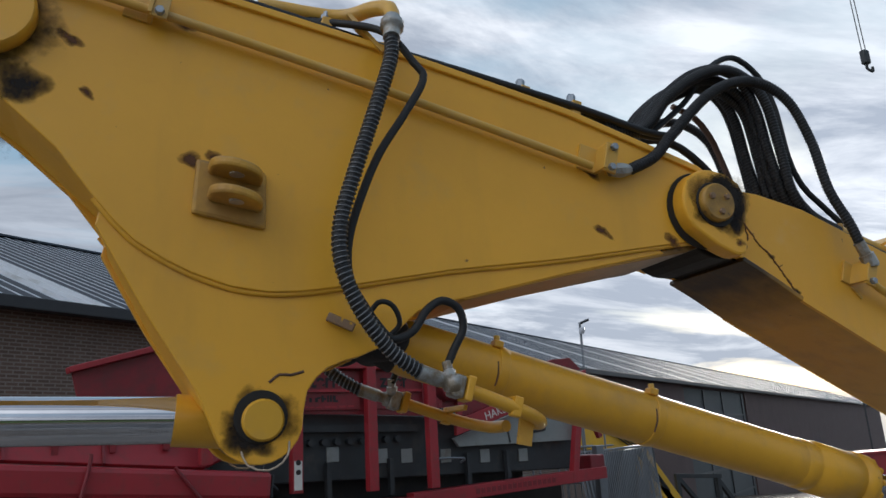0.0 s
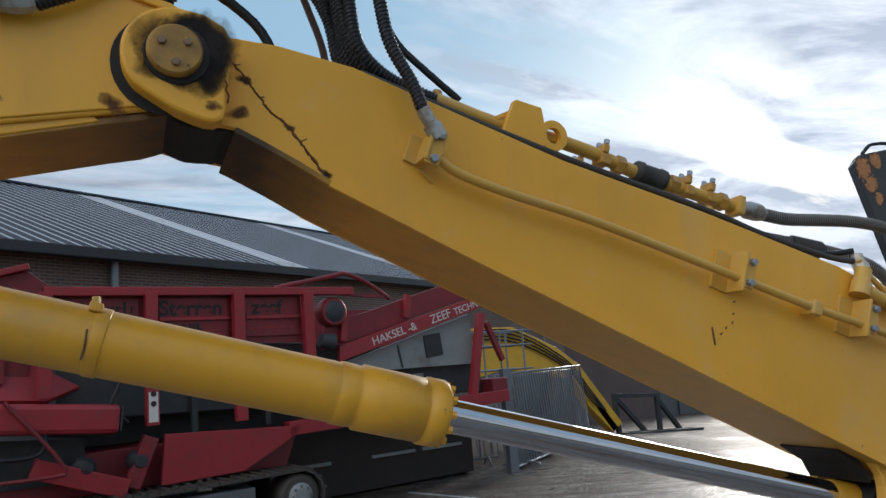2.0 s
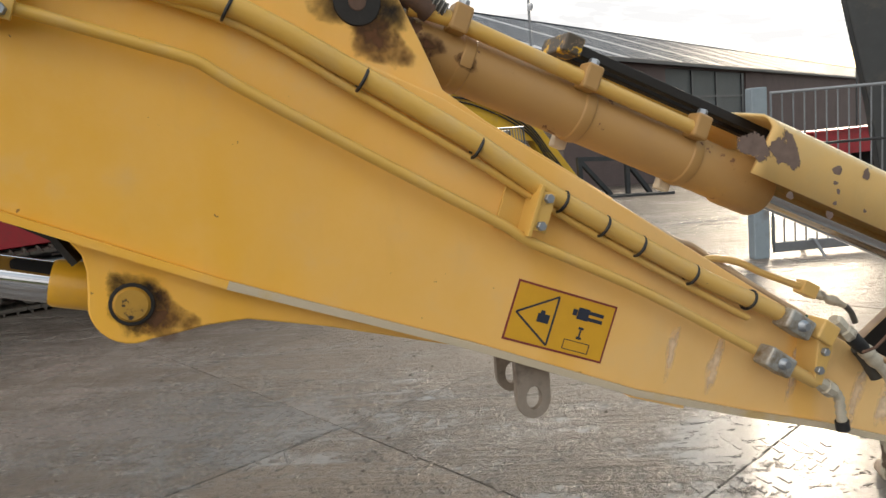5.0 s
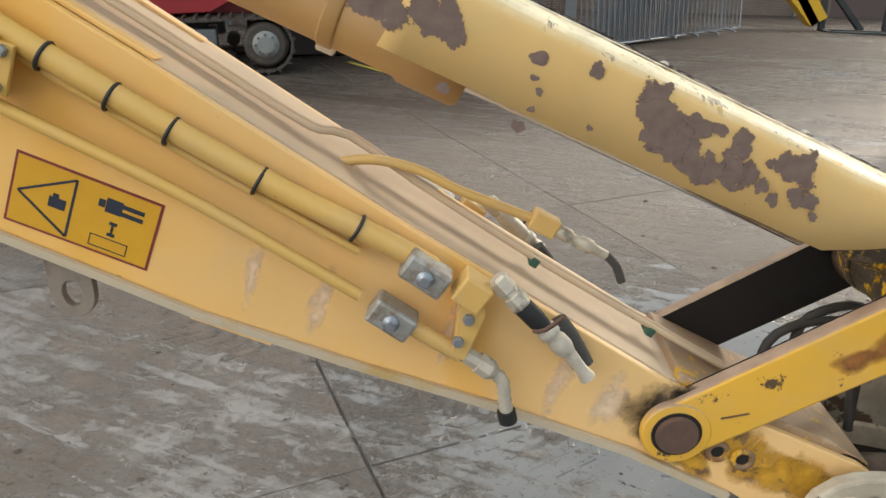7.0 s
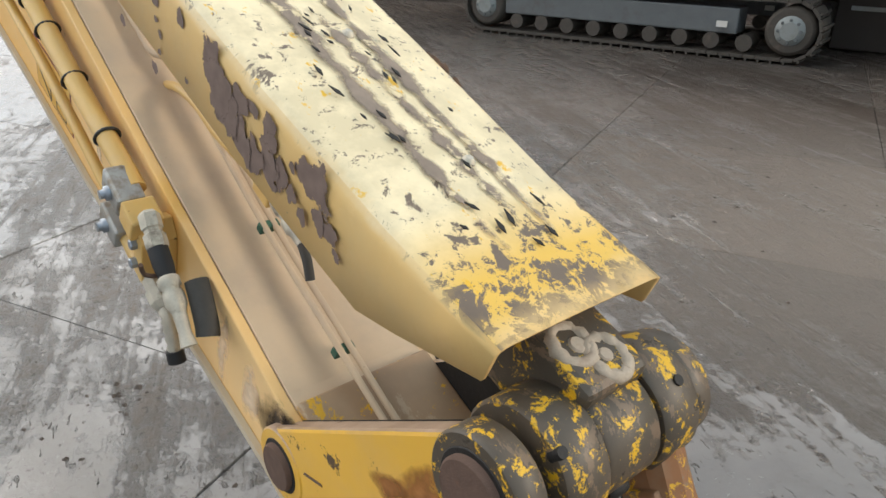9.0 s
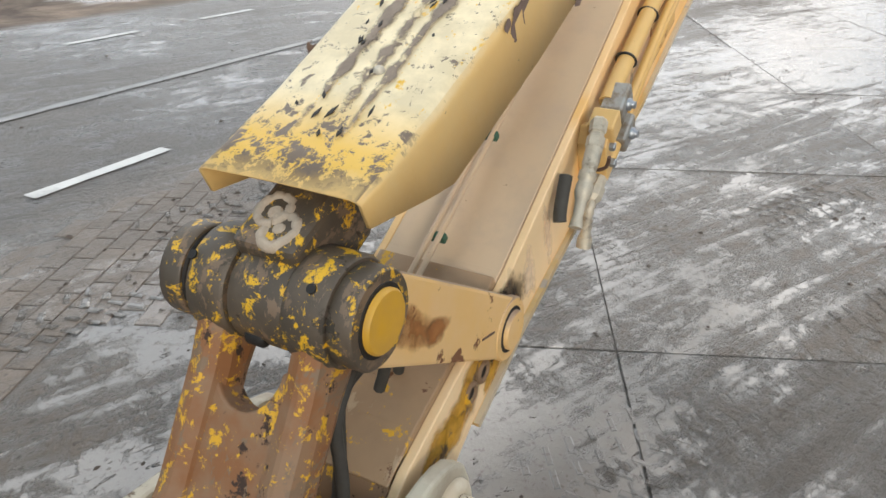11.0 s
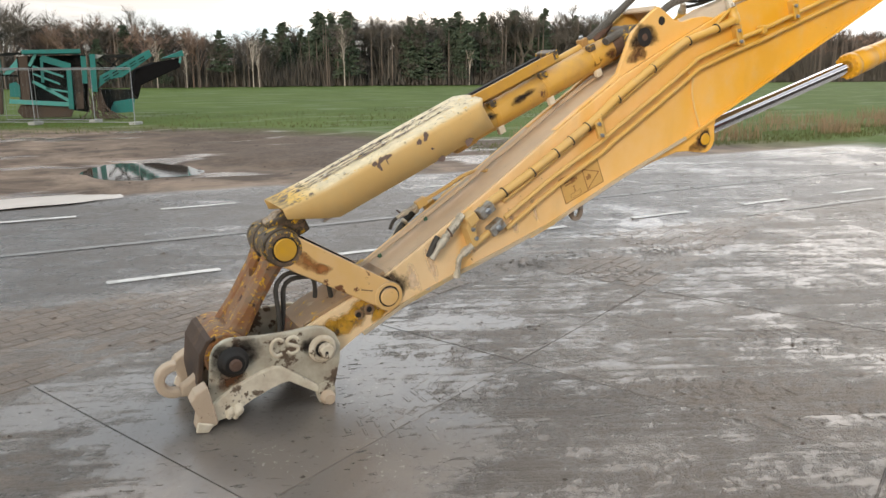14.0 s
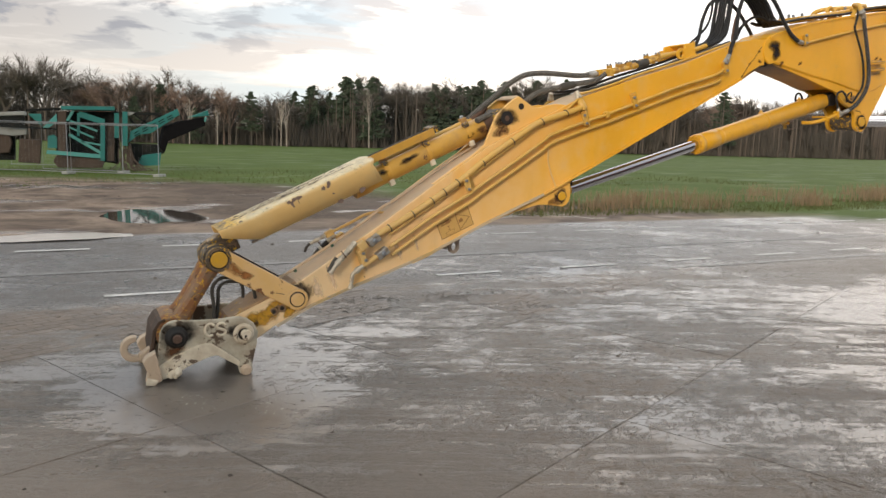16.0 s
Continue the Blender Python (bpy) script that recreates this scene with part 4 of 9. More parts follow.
# the large ribbed hose that hangs down the side to the cylinder, with a plain one beside it
for s in (-1, 1):
    main = [(-1.15, 0.33, 3.17), (-1.16, 0.34, 3.09), (-1.215, 0.345, 2.92), (-1.275, 0.345, 2.74), (-1.315, 0.34, 2.60), (-1.318, 0.34, 2.50), (-1.29, 0.335, 2.41), (-1.24, 0.325, 2.325), (-1.17, 0.31, 2.25), (-1.09, 0.295, 2.20)]
    sprung_hose([(x, s * y, z) for x, y, z in main], 0.0225, 0.0140, boom, M_HOSE, M_COIL, "black hose in a wire spring")
    part("hose_fitting", G().lathe((-1.10, s * 0.297, 2.205), (-0.985, s * 0.285, 2.165), [(0, 0.0215), (0.55, 0.0215), (0.58, 0.018), (0.72, 0.018), (0.74, 0.026), (0.9, 0.026), (1, 0.022)], 14), M_ZINC, boom)
    part("hose_fitting", G().lathe((-1.15, s * 0.33, 3.17), (-1.135, s * 0.30, 3.255), [(0, 0.026), (0.5, 0.026), (0.52, 0.036), (0.75, 0.036), (0.77, 0.027), (1, 0.027)], 12), M_ZINC, boom)
    part("elbow_pipe", G().tube([(-1.135, s * 0.30, 3.25), (-1.135, s * 0.28, 3.30), (-1.17, s * 0.22, 3.33), (-1.26, s * 0.12, 3.345), (-1.5, s * 0.08, 3.37)], 0.024, 12), M_PIPE, boom)
    slim = [(-1.35, 0.10, 3.33), (-1.16, 0.25, 3.24), (-1.07, 0.30, 3.115), (-1.05, 0.31, 3.06), (-1.115, 0.315, 2.94), (-1.195, 0.315, 2.81), (-1.25, 0.312, 2.68), (-1.285, 0.305, 2.56), (-1.285, 0.30, 2.46), (-1.245, 0.29, 2.385), (-1.185, 0.285, 2.305), (-1.15, 0.28, 2.295), (-1.10, 0.275, 2.32), (-1.06, 0.27, 2.375), (-1.01, 0.265, 2.405), (-0.96, 0.26, 2.385), (-0.945, 0.255, 2.33), (-0.975, 0.25, 2.27), (-1.0, 0.25, 2.22)]
    part("hose", G().tube([(x, s * y, z) for x, y, z in slim], 0.0118, 12, 0.012), M_HOSE, boom, "plain black hose")
    part("hose_loop", G().tube([(-1.22, s * 0.23, 2.36), (-1.19, s * 0.25, 2.40), (-1.15, s * 0.25, 2.39), (-1.13, s * 0.24, 2.34), (-1.17, s * 0.22, 2.30)], 0.0075, 10, 0.008), M_HOSE, boom)
    part("loop_bracket", G().beam((-1.135, s * 0.20, 3.19), (-1.235, s * 0.17, 3.32), 0.05, 0.012), M_PIPE, boom)
    part("wire", G().tube([(-1.42, s * 0.15, 2.10), (-1.43, s * 0.20, 2.01), (-1.48, s * 0.21, 1.975), (-1.53, s * 0.20, 1.99), (-1.545, s * 0.18, 2.03)], 0.0028, 6, 0.02), M_CHALK, boom, "loose wire hanging below the pin")
    part("scratch", G().tube([(-1.475, s * 0.1845, 2.195), (-1.45, s * 0.1845, 2.215), (-1.42, s * 0.1845, 2.213), (-1.385, s * 0.1845, 2.222)], 0.004, 5, 0.015), M_RUST, boom, "scratch in the paint")
    part("stub", G().beam((-1.32, s * 0.19, 2.37), (-1.25, s * 0.21, 2.335), 0.02, 0.025), M_WORN, boom, "broken stub of a bracket", bevel=0.004)
    part("hose_fitting", G().lathe((-1.0, s * 0.25, 2.235), (-0.995, s * 0.262, 2.185), [(0, 0.014), (0.45, 0.014), (0.5, 0.019), (0.85, 0.019), (1, 0.014)], 8, False), M_ZINC, boom)
# pipes and cables along the top of the boom
part("top_pipe", G().tube([(-2.6, -0.06, 3.52), (-1.6, -0.06, 3.35), (-1.0, -0.06, 3.235), (-0.46, -0.06, 3.125)], 0.026, 12, 0.2), M_PIPE, boom)
part("top_pipe", G().tube([(-2.6, 0.04, 3.52), (-1.6, 0.04, 3.35), (-1.0, 0.04, 3.235), (-0.46, 0.04, 3.125)], 0.026, 12, 0.2), M_PIPE, boom)
for i, y in enumerate((-0.16, -0.13, 0.12, 0.16)):
    part("cable", G().tube([(-2.4, y, 3.46), (-1.6, y, 3.33 + 0.008 * i), (-1.1, y, 3.235), (-0.8, y, 3.185), (-0.4, y, 3.115), (-0.15, y, 3.06), (0.0, y * 0.8, 3.07)], 0.013, 8, 0.05), M_HOSE, boom)
for x, z in ((-1.3, 3.27), (-0.62, 3.13), (-0.42, 3.10)):
    part("pipe_clip", G().box((x, -0.01, z + 0.02), (0.035, 0.30, 0.055), Matrix.Rotation(0.2, 4, "Y")), M_PIPE, boom, bevel=0.004)
    for y in (-0.01, -0.12):
        part("bolt", G().hexnut((x, y, z + 0.045), (x + 0.006, y, z + 0.085), 0.016), M_BOLT, boom)
g = G()
for x in (-1.22, -1.10):
    g.ring((x + 0.03, -0.02, 3.27), (0, 1, 0), 0.055, 0.018, 20, 8)
part("hoop", g, M_PIPE, boom)

# the bundle that loops over the joint from the boom to the stick
bundle = thing("hose_bundle", "bundle of black hydraulic hoses in ribbed sleeves looping over the joint", "hose bundle")
for i in range(6):
    y = -0.13 + 0.038 * i
    lift, out = 0.022 * math.sin(i * 1.7), 0.012 * math.cos(i * 2.3)
    pts = [(-0.30, y, 3.075), (-0.18, y, 3.06), (-0.09, y, 3.115), (0.01, y, 3.23 + lift * 0.4), (0.17, y, 3.34 + lift), (0.32, y, 3.385 + lift), (0.43 + out, y, 3.34 + lift), (0.485 + out, y, 3.25), (0.515 + out, y, 3.06), (0.55, y, 2.90), (0.64, y * 0.9, 2.81), (0.78, y * 0.8, 2.76), (0.96, y * 0.7, 2.70)]
    sprung_hose(pts, 0.0215, 0.0125, bundle, M_HOSE, M_RIB)
OUT = [(-0.29, 0.235, 2.872), (-0.18, 0.235, 2.93), (-0.085, 0.23, 3.025), (0.118, 0.23, 3.21), (0.32, 0.23, 3.288), (0.49, 0.23, 3.235), (0.575, 0.235, 3.072), (0.608, 0.245, 2.87), (0.665, 0.258, 2.74), (0.69, 0.265, 2.66)]
for s in (-1, 1):
    sprung_hose([(x, s * y, z + (0.03 if s > 0 and 0 < x < 0.6 else 0)) for x, y, z in OUT], 0.0205, 0.0125, bundle, M_HOSE, M_RIB)
part("hose", G().tube([(-0.05, -0.08, 3.10), (0.03, -0.07, 3.16), (0.162, -0.05, 3.27), (0.292, -0.05, 3.423), (0.439, -0.05, 3.502), (0.563, -0.05, 3.437), (0.627, -0.05, 3.303), (0.655, -0.05, 3.077), (0.705, -0.05, 2.958), (0.78, -0.06, 2.877), (0.90, -0.07, 2.77)], 0.012, 8, 0.03), M_HOSE, bundle)
part("hose", G().tube([(-0.15, 0.0, 3.06), (-0.03, 0.0, 3.10), (0.06, 0.0, 3.11), (0.14, 0.0, 3.09), (0.22, 0.0, 3.04), (0.29, 0.0, 2.97), (0.34, 0.0, 2.86)], 0.016, 8, 0.03), M_HOSE, bundle)
part("guide_rod", G().tube([(0.25, 0.13, 3.34), (0.36, 0.13, 3.30), (0.43, 0.13, 3.22), (0.47, 0.13, 3.12), (0.51, 0.13, 2.99), (0.53, 0.13, 2.82)], 0.013, 8, 0.03), M_RUST, bundle, "rust-brown bent guide rod")

# ---- stick ----
SW = 0.19
stick = thing("excavator_stick", "long faded yellow steel stick with pipes, clamps and a warning sign", "excavator stick")
S_TOP = [(0.10, 2.862), (0.30, 2.845), (0.515, 2.80), (1.19, 2.547), (1.741, 2.381), (2.338, 2.181), (2.85, 1.94), (3.30, 1.715), (3.755, 1.418), (4.288, 1.055), (4.912, 0.653), (5.16, 0.53)]
S_LOW = [(5.10, 0.33), (4.841, 0.464), (4.509, 0.593), (4.194, 0.699), (3.822, 0.836), (3.32, 1.068), (2.727, 1.318), (2.227, 1.562), (1.533, 1.908), (0.90, 2.218), (0.43, 2.457), (0.32, 2.522), (0.24, 2.566), (0.18, 2.597), (0.12, 2.607)]
NOSE = arc(5.354, 0.305, 0.125, 62, -105, 10)
for s in (-1, 1):
    part("side_plate", G().prism(S_TOP + NOSE + S_LOW, s * (SW - 0.025), s * SW), M_STICK, stick, bevel=0.004)
part("top_plate", G().strip([(x, z + 0.004) for x, z in S_TOP[1:]], 0.02, -SW + 0.026, SW - 0.026), M_STICKTOP, stick, "dusty brown-stained top plate", bevel=0.003)
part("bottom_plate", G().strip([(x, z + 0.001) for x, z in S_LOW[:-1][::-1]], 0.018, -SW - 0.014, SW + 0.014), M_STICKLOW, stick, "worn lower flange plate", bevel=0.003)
for s in (-1, 1):
    part("flange_edge", G().strip([(x, z + 0.0025) for x, z in S_LOW[:7][::-1]], 0.020, s * (SW + 0.001), s * (SW + 0.0155)), M_FLANGE, stick, "pale worn flange edge")
    part("flange_edge", G().strip([(x, z + 0.0025) for x, z in S_LOW[6:11][::-1]], 0.020, s * (SW + 0.001), s * (SW + 0.0155)), M_STICK, stick)
part("heel_block", G().prism([(-0.12, 2.68), (-0.05, 2.652), (-0.01, 2.640), (0.03, 2.615), (0.065, 2.600), (0.10, 2.597), (0.15, 2.597), (0.19, 2.615), (0.19, 2.72), (-0.05, 2.72)], -0.165, 0.165), M_GREASESHADE, stick, "grease-blackened block in the joint", bevel=0.006)
part("end_plate", G().strip([(0.16, 2.60), (0.18, 2.66), (0.22, 2.80)], 0.02, -SW + 0.03, SW - 0.03), M_GREASESHADE, stick, "grease-blackened inner plate")
part("nose_tube", G().lathe((5.354, -0.165, 0.305), (5.354, 0.165, 0.305), [(0, 0.13), (1, 0.13)], 28), M_WORN, stick, "worn rusty nose bearing")
part("nose_plate", G().strip([(4.95, 0.66), (5.17, 0.545), (5.34, 0.47), (5.45, 0.40)], 0.03, -0.165, 0.165), M_NOSE, stick, "rusty tan nose plate", bevel=0.004)
# bosses of the joint
PJ = (0.024, 2.764)
for s in (-1, 1):
    boss = arc(PJ[0], PJ[1], 0.128, 85, 222, 16) + [(-0.053, 2.664), (0.016, 2.619), (0.06, 2.600), (0.092, 2.589), (0.117, 2.587), (0.138, 2.597), (0.147, 2.621), (0.150, 2.679), (0.165, 2.75), (0.175, 2.80), (0.15, 2.85), (0.10, 2.88)]
    if s > 0:
        part("grease_stain", smear(smear(G(), 0.0, s * 0.2015, 2.80, 0.11, 15, s, 0.8), -0.03, s * 0.202, 2.73, 0.07, 16, s, 1.3), M_SMEAR, boom, "dark grease crescent at the joint")
        continue
    part("joint_boss", G().prism(boss, s * SW, s * 0.262), M_STICK, stick, "boss with grease and rust streaks", bevel=0.009)
    part("joint_gap", G().pin(PJ[0] - 0.012, PJ[1] - 0.008, s * 0.201, s * 0.206, 0.140, 32, 0.001), M_GREASESHADE, stick, "black grease squeezed out behind the boss")
    g = G()
    smear(g, 0.03, s * 0.2625, 2.77, 0.135, 11, s, 0.85, -0.5)
    smear(g, 0.105, s * 0.2632, 2.765, 0.105, 12, s, 0.85, -0.9)
    smear(g, 0.10, s * 0.2638, 2.725, 0.075, 13, s, 0.9, -0.9)
    smear(g, 0.05, s * 0.2642, 2.80, 0.12, 14, s, 0.8, 0.3)
    smear(g, 0.12, s * 0.2646, 2.80, 0.10, 17, s, 0.9, -0.6)
    smear(g, 0.02, s * 0.2650, 2.72, 0.09, 18, s, 0.7, -0.2)
    part("grease_stain", g, M_SMEAR, stick, "black grease round the joint pin")
    cap = part("joint_cap", G().pin(PJ[0], PJ[1], s * 0.25, s * 0.292, 0.068, 28), M_CAPYELLOW, stick, "greasy yellow round pin cap with bolts")
    part("cap_grease", G().pin(PJ[0] + 0.006, PJ[1] - 0.002, s * 0.255, s * 0.266, 0.082, 28, 0.003), M_GREASESHADE, stick, "ring of black grease")
    for a in (32, 150, 272):
        part("bolt", G().hexnut((PJ[0] + 0.036 * math.cos(radians(a)), s * 0.29, PJ[1] + 0.036 * math.sin(radians(a))), (PJ[0] + 0.036 * math.cos(radians(a)), s * 0.302, PJ[1] + 0.036 * math.sin(radians(a))), 0.0115), M_WORN, cap)
# cracked weld line down the side near the joint
for s in (-1, 1):
    rnd = random.Random(8)
    pts = [(0.182, 2.776), (0.209, 2.742), (0.244, 2.69), (0.271, 2.649), (0.321, 2.61), (0.348, 2.568), (0.387, 2.515), (0.418, 2.468)]
    g = G()
    for strand in range(2):
        line = []
        for (xa, za), (xb, zb) in zip(pts, pts[1:]):
            for i in range(7):
                f = i / 7
                line.append((xa + (xb - xa) * f + rnd.uniform(-0.004, 0.004), s * 0.1900, za + (zb - za) * f + rnd.uniform(-0.004, 0.004)))
        g.tube(line, 0.0021 if strand else 0.0028, 5, straight=True)
    for i in range(9):
        xa, za = pts[i % 7]
        a, b = rnd.uniform(-0.022, 0.022), rnd.uniform(-0.016, 0.016)
        g.tube([(xa, s * 0.19, za), (xa + a, s * 0.19, za + b)], 0.0018, 5, straight=True)
    part("cracked_weld", g, M_CRACK, stick, "rust-brown crack along a weld")
    for x, z, r in ((0.322, 2.607, 0.020), (0.205, 2.735, 0.026), (0.418, 2.478, 0.022)):
        part("crack_rust", smear(G(), x, s * 0.1908, z, r, int(z * 100), s), M_SMEAR, stick)
    if s < 0:
        part("cracked_weld", G().tube([(0.146, s * 0.2625, 2.703), (0.151, s * 0.2625, 2.69), (0.147, s * 0.262, 2.675), (0.154, s * 0.262, 2.66), (0.151, s * 0.261, 2.64)], 0.0028, 5, straight=True), M_CRACK, stick, "rust-brown crack along a weld")
    g = G()
    smear(g, 0.185, s * 0.1915, 2.640, 0.042, 21, s, 0.7, 0.2)
    if s < 0:
        part("rust_stain", smear(G(), 0.115, s * 0.2638, 2.63, 0.030, 22, s), M_RUSTSMEAR, stick)
    part("rust_stain", g, M_RUSTSMEAR, stick, "rust streaked out of the weld")
# paint marks
part("paint_mark", G().beam((1.70, -0.192, 1.99), (1.704, -0.192, 1.93), 0.002, 0.006), M_RUST, stick)
for i, (x, z) in enumerate(((1.735, 1.965), (1.76, 1.985), (1.79, 2.0), (1.80, 2.03), (1.81, 2.07))):
    part("paint_mark", blotch(G(), x, -0.1905, z, 0.0055, 30 + i, -1, 0.5, 0.8), M_RUST, stick)
# lower lug for the cylinder rod
LPIN = (2.505, 1.292)
S_LUG = [(2.26, 1.55), (2.34, 1.50), (2.39, 1.46), (2.415, 1.42), (2.42, 1.38), (2.415, 1.33)] + arc(LPIN[0], LPIN[1], 0.095, 170, 290, 10) + [(2.58, 1.205), (2.66, 1.215), (2.76, 1.215), (2.95, 1.165), (3.29, 1.055), (3.30, 1.09), (2.73, 1.345)]
for s in (-1, 1):
    part("rod_lug", G().prism(S_LUG, s * 0.125, s * 0.165), M_STICK, stick, bevel=0.005)
    part("pin_grease", G().pin(LPIN[0], LPIN[1], s * 0.16, s * 0.168, 0.051, edge=0.002), M_GREASESHADE, stick, "ring of black grease")
    part("pin_cap", G().pin(LPIN[0], LPIN[1], s * 0.15, s * 0.176, 0.042), M_PINFACE if s > 0 else M_CAPYELLOW, stick, "worn pin end with a centre mark")
    g = G()
    smear(g, 2.55, s * 0.1655, 1.265, 0.13, 41, s, 0.75)
    part("grease_stain", smear(G(), LPIN[0] + 0.006, s * 0.1659, LPIN[1] + 0.008, 0.085, 42, s, 0.95), M_SMEAR, stick)
    part("rust_stain", g, M_RUSTSMEAR, stick)
part("lug_web", G().strip([(2.26, 1.535), (2.36, 1.47), (2.40, 1.40)], 0.015, -0.13, 0.13), M_GREASESHADE, stick)
# upper lug for the bucket cylinder
BPIN = (3.112, 1.96)
S_UP = [(2.50, 2.10), (2.60, 2.105), (2.70, 2.09), (2.78, 2.065), (2.85, 2.065), (2.92, 2.105), (3.0, 2.15), (3.06, 2.115), (3.13, 2.06), (3.21, 1.985), (3.265, 1.86), (3.315, 1.735), (3.43, 1.645), (3.60, 1.535), (3.80, 1.40), (3.78, 1.395), (3.30, 1.70), (2.85, 1.92)]
for s in (-1, 1):
    part("bucket_cylinder_lug", G().prism(S_UP, s * 0.13, s * 0.164), M_STICK, stick, bevel=0.004)
    # no real hole: a black disc gives its shade
    part("lug_hole", G().pin(2.975, 2.065, s * 0.162, s * 0.1655, 0.028, edge=0.001), M_GREASESHADE, stick, "dark disc for the shaded lifting hole")
    g = G()
    smear(g, BPIN[0] + 0.01, s * 0.1645, BPIN[1], 0.13, 51, s, 0.95)
    part("rust_stain", smear(G(), BPIN[0] + 0.05, s * 0.1649, BPIN[1] - 0.10, 0.12, 52, s, 0.7, -0.9), M_RUSTSMEAR, stick)
    part("grease_stain", g, M_SMEAR, stick)
    part("pin_grease", G().pin(BPIN[0], BPIN[1], s * 0.15, s * 0.1675, 0.060, edge=0.003), M_GREASESHADE, stick, "black greasy pin recess")
    part("pin_cap", G().pin(BPIN[0], BPIN[1], s * 0.15, s * 0.169, 0.027), M_RUST, stick)
part("lug_cross_plate", G().strip([(2.86, 2.07), (2.93, 2.12), (3.0, 2.16), (3.05, 2.13)], 0.014, -0.13, 0.13), M_STICKTOP, stick, bevel=0.003)
# thin pressure pipes, fat pipe and cable on each side
THIN = [(0.73, 2.525), (0.77, 2.49), (0.85, 2.455), (0.99, 2.41), (1.25, 2.335), (1.78, 2.15), (2.12, 2.03), (2.36, 1.955), (2.66, 1.85), (2.73, 1.82), (2.79, 1.775), (3.07, 1.595), (3.43, 1.37), (3.49, 1.325), (3.83, 1.14), (4.20, 0.905)]
FAT = [(2.40, 2.085), (2.46, 2.055), (2.69, 1.98), (2.83, 1.935), (3.09, 1.775), (3.38, 1.585), (3.52, 1.475), (3.74, 1.33), (4.04, 1.145), (4.28, 1.015), (4.36, 0.965)]
for s in (-1, 1):
    part("thin_pipe", G().tube(side(THIN, 0.245, s), 0.0145, 12, 0.06), M_PIPE, stick)
    part("fat_pipe", G().tube(side(FAT, 0.232, s), 0.026, 14, 0.06), M_PIPE, stick)
    part("cable", G().tube(side([(2.40, 2.20), (2.44, 2.14), (2.53, 2.065), (2.58, 2.0), (2.83, 1.90), (3.08, 1.735), (3.36, 1.55), (3.5, 1.45), (3.72, 1.30), (4.02, 1.11), (4.2, 1.0)], 0.222, s), 0.011, 8, 0.05), M_PIPE, stick)
    if s > 0:
        part("thin_pipe", G().tube(side([(x - 0.02, z - 0.07) for x, z in THIN[1:]], 0.232, s), 0.0145, 12, 0.06), M_PIPE, stick)
        part("wire", G().tube(side([(2.74, 1.74), (2.70, 1.70), (2.70, 1.62), (2.66, 1.5), (2.62, 1.42), (2.60, 1.37)], 0.199, s), 0.007, 6, 0.03), M_GUARD, stick, "loose pale yellow wire")
    for x, z in ((0.70, 2.55), (1.80, 2.165), (2.345, 1.985), (3.505, 1.405)):
        clamp_bracket(stick, x, z, s, 0.245, -0.38, 0.14 if x > 1 else 0.085)
    part("block", G().box((2.115, s * 0.235, 2.03), (0.045, 0.06, 0.055), Matrix.Rotation(0.36, 4, "Y")), M_PIPE, stick, "pipe clamp block", bevel=0.008)
    part("elbow", G().lathe((2.37, s * 0.225, 2.07), (2.415, s * 0.225, 2.165), [(0, 0.036), (0.5, 0.036), (0.55, 0.03), (1, 0.03)], 12), M_PIPE, stick, bevel=0.003)
    part("hose_fitting", G().lathe((2.415, s * 0.22, 2.16), (2.43, s * 0.195, 2.22), [(0, 0.03), (0.4, 0.03), (0.42, 0.024), (1, 0.022)], 8, False), M_DIRTYFIT, stick)
    part("hose_fitting", G().lathe((0.735, s * 0.262, 2.575), (0.69, s * 0.262, 2.66), [(0, 0.028), (0.45, 0.028), (0.47, 0.021), (1, 0.021)], 8, False), M_ZINC, stick)
    part("base_bracket", G().prism([(0.690, 2.500), (0.731, 2.455), (0.739, 2.463), (0.700, 2.507)], s * 0.19, s * 0.197), M_PIPE, stick, bevel=0.003)
    for x, z in ((2.55, 2.03), (2.80, 1.945), (3.09, 1.77), (3.37, 1.585), (3.60, 1.42), (3.72, 1.34), (3.83, 1.27), (4.0, 1.165), (4.2, 1.06)):
        part("cable_tie", G().ring((x, s * 0.23, z - 0.004), (0.84, 0, -0.54), 0.030, 0.0045, 16, 6), M_TIE, stick)
# two flat lifting lugs below the stick
for y, x in ((-0.15, 3.512), (0.09, 3.55)):
    k = 28
    outer, inner = [], []
    for i in range(k):
        a = 2 * math.pi * i / k
        u, v = math.cos(a), math.sin(a)
        outer.append((x + 0.052 * (1 if u > 0.72 else -1 if u < -0.72 else u / 0.72) if v > 0 else x + 0.052 * u, 0.99 if v > 0.3 else 0.86 + 0.4 * v if v > 0 else 0.86 + 0.058 * v))
        inner.append((x + 0.024 * u, 0.862 + 0.034 * v))
    verts = [(px, y + d, pz) for d in (-0.011, 0.011) for row in (outer, inner) for px, pz in row]
    faces = []
    for i in range(k):
        n_ = (i + 1) % k
        faces += [(i, n_, k + n_, k + i), (2 * k + i, 3 * k + i, 3 * k + n_, 2 * k + n_), (i, 2 * k + i, 2 * k + n_, n_), (k + i, k + n_, 3 * k + n_, 3 * k + i)]
    part("lifting_lug", G().put(verts, faces), M_SHACKLE, stick, "rusty steel lug with an oval eye", bevel=0.002)
part("wear_strip", G().beam((3.80, 0.0, 0.828), (3.98, 0.0, 0.757), 0.40, 0.016), M_STICK, stick)


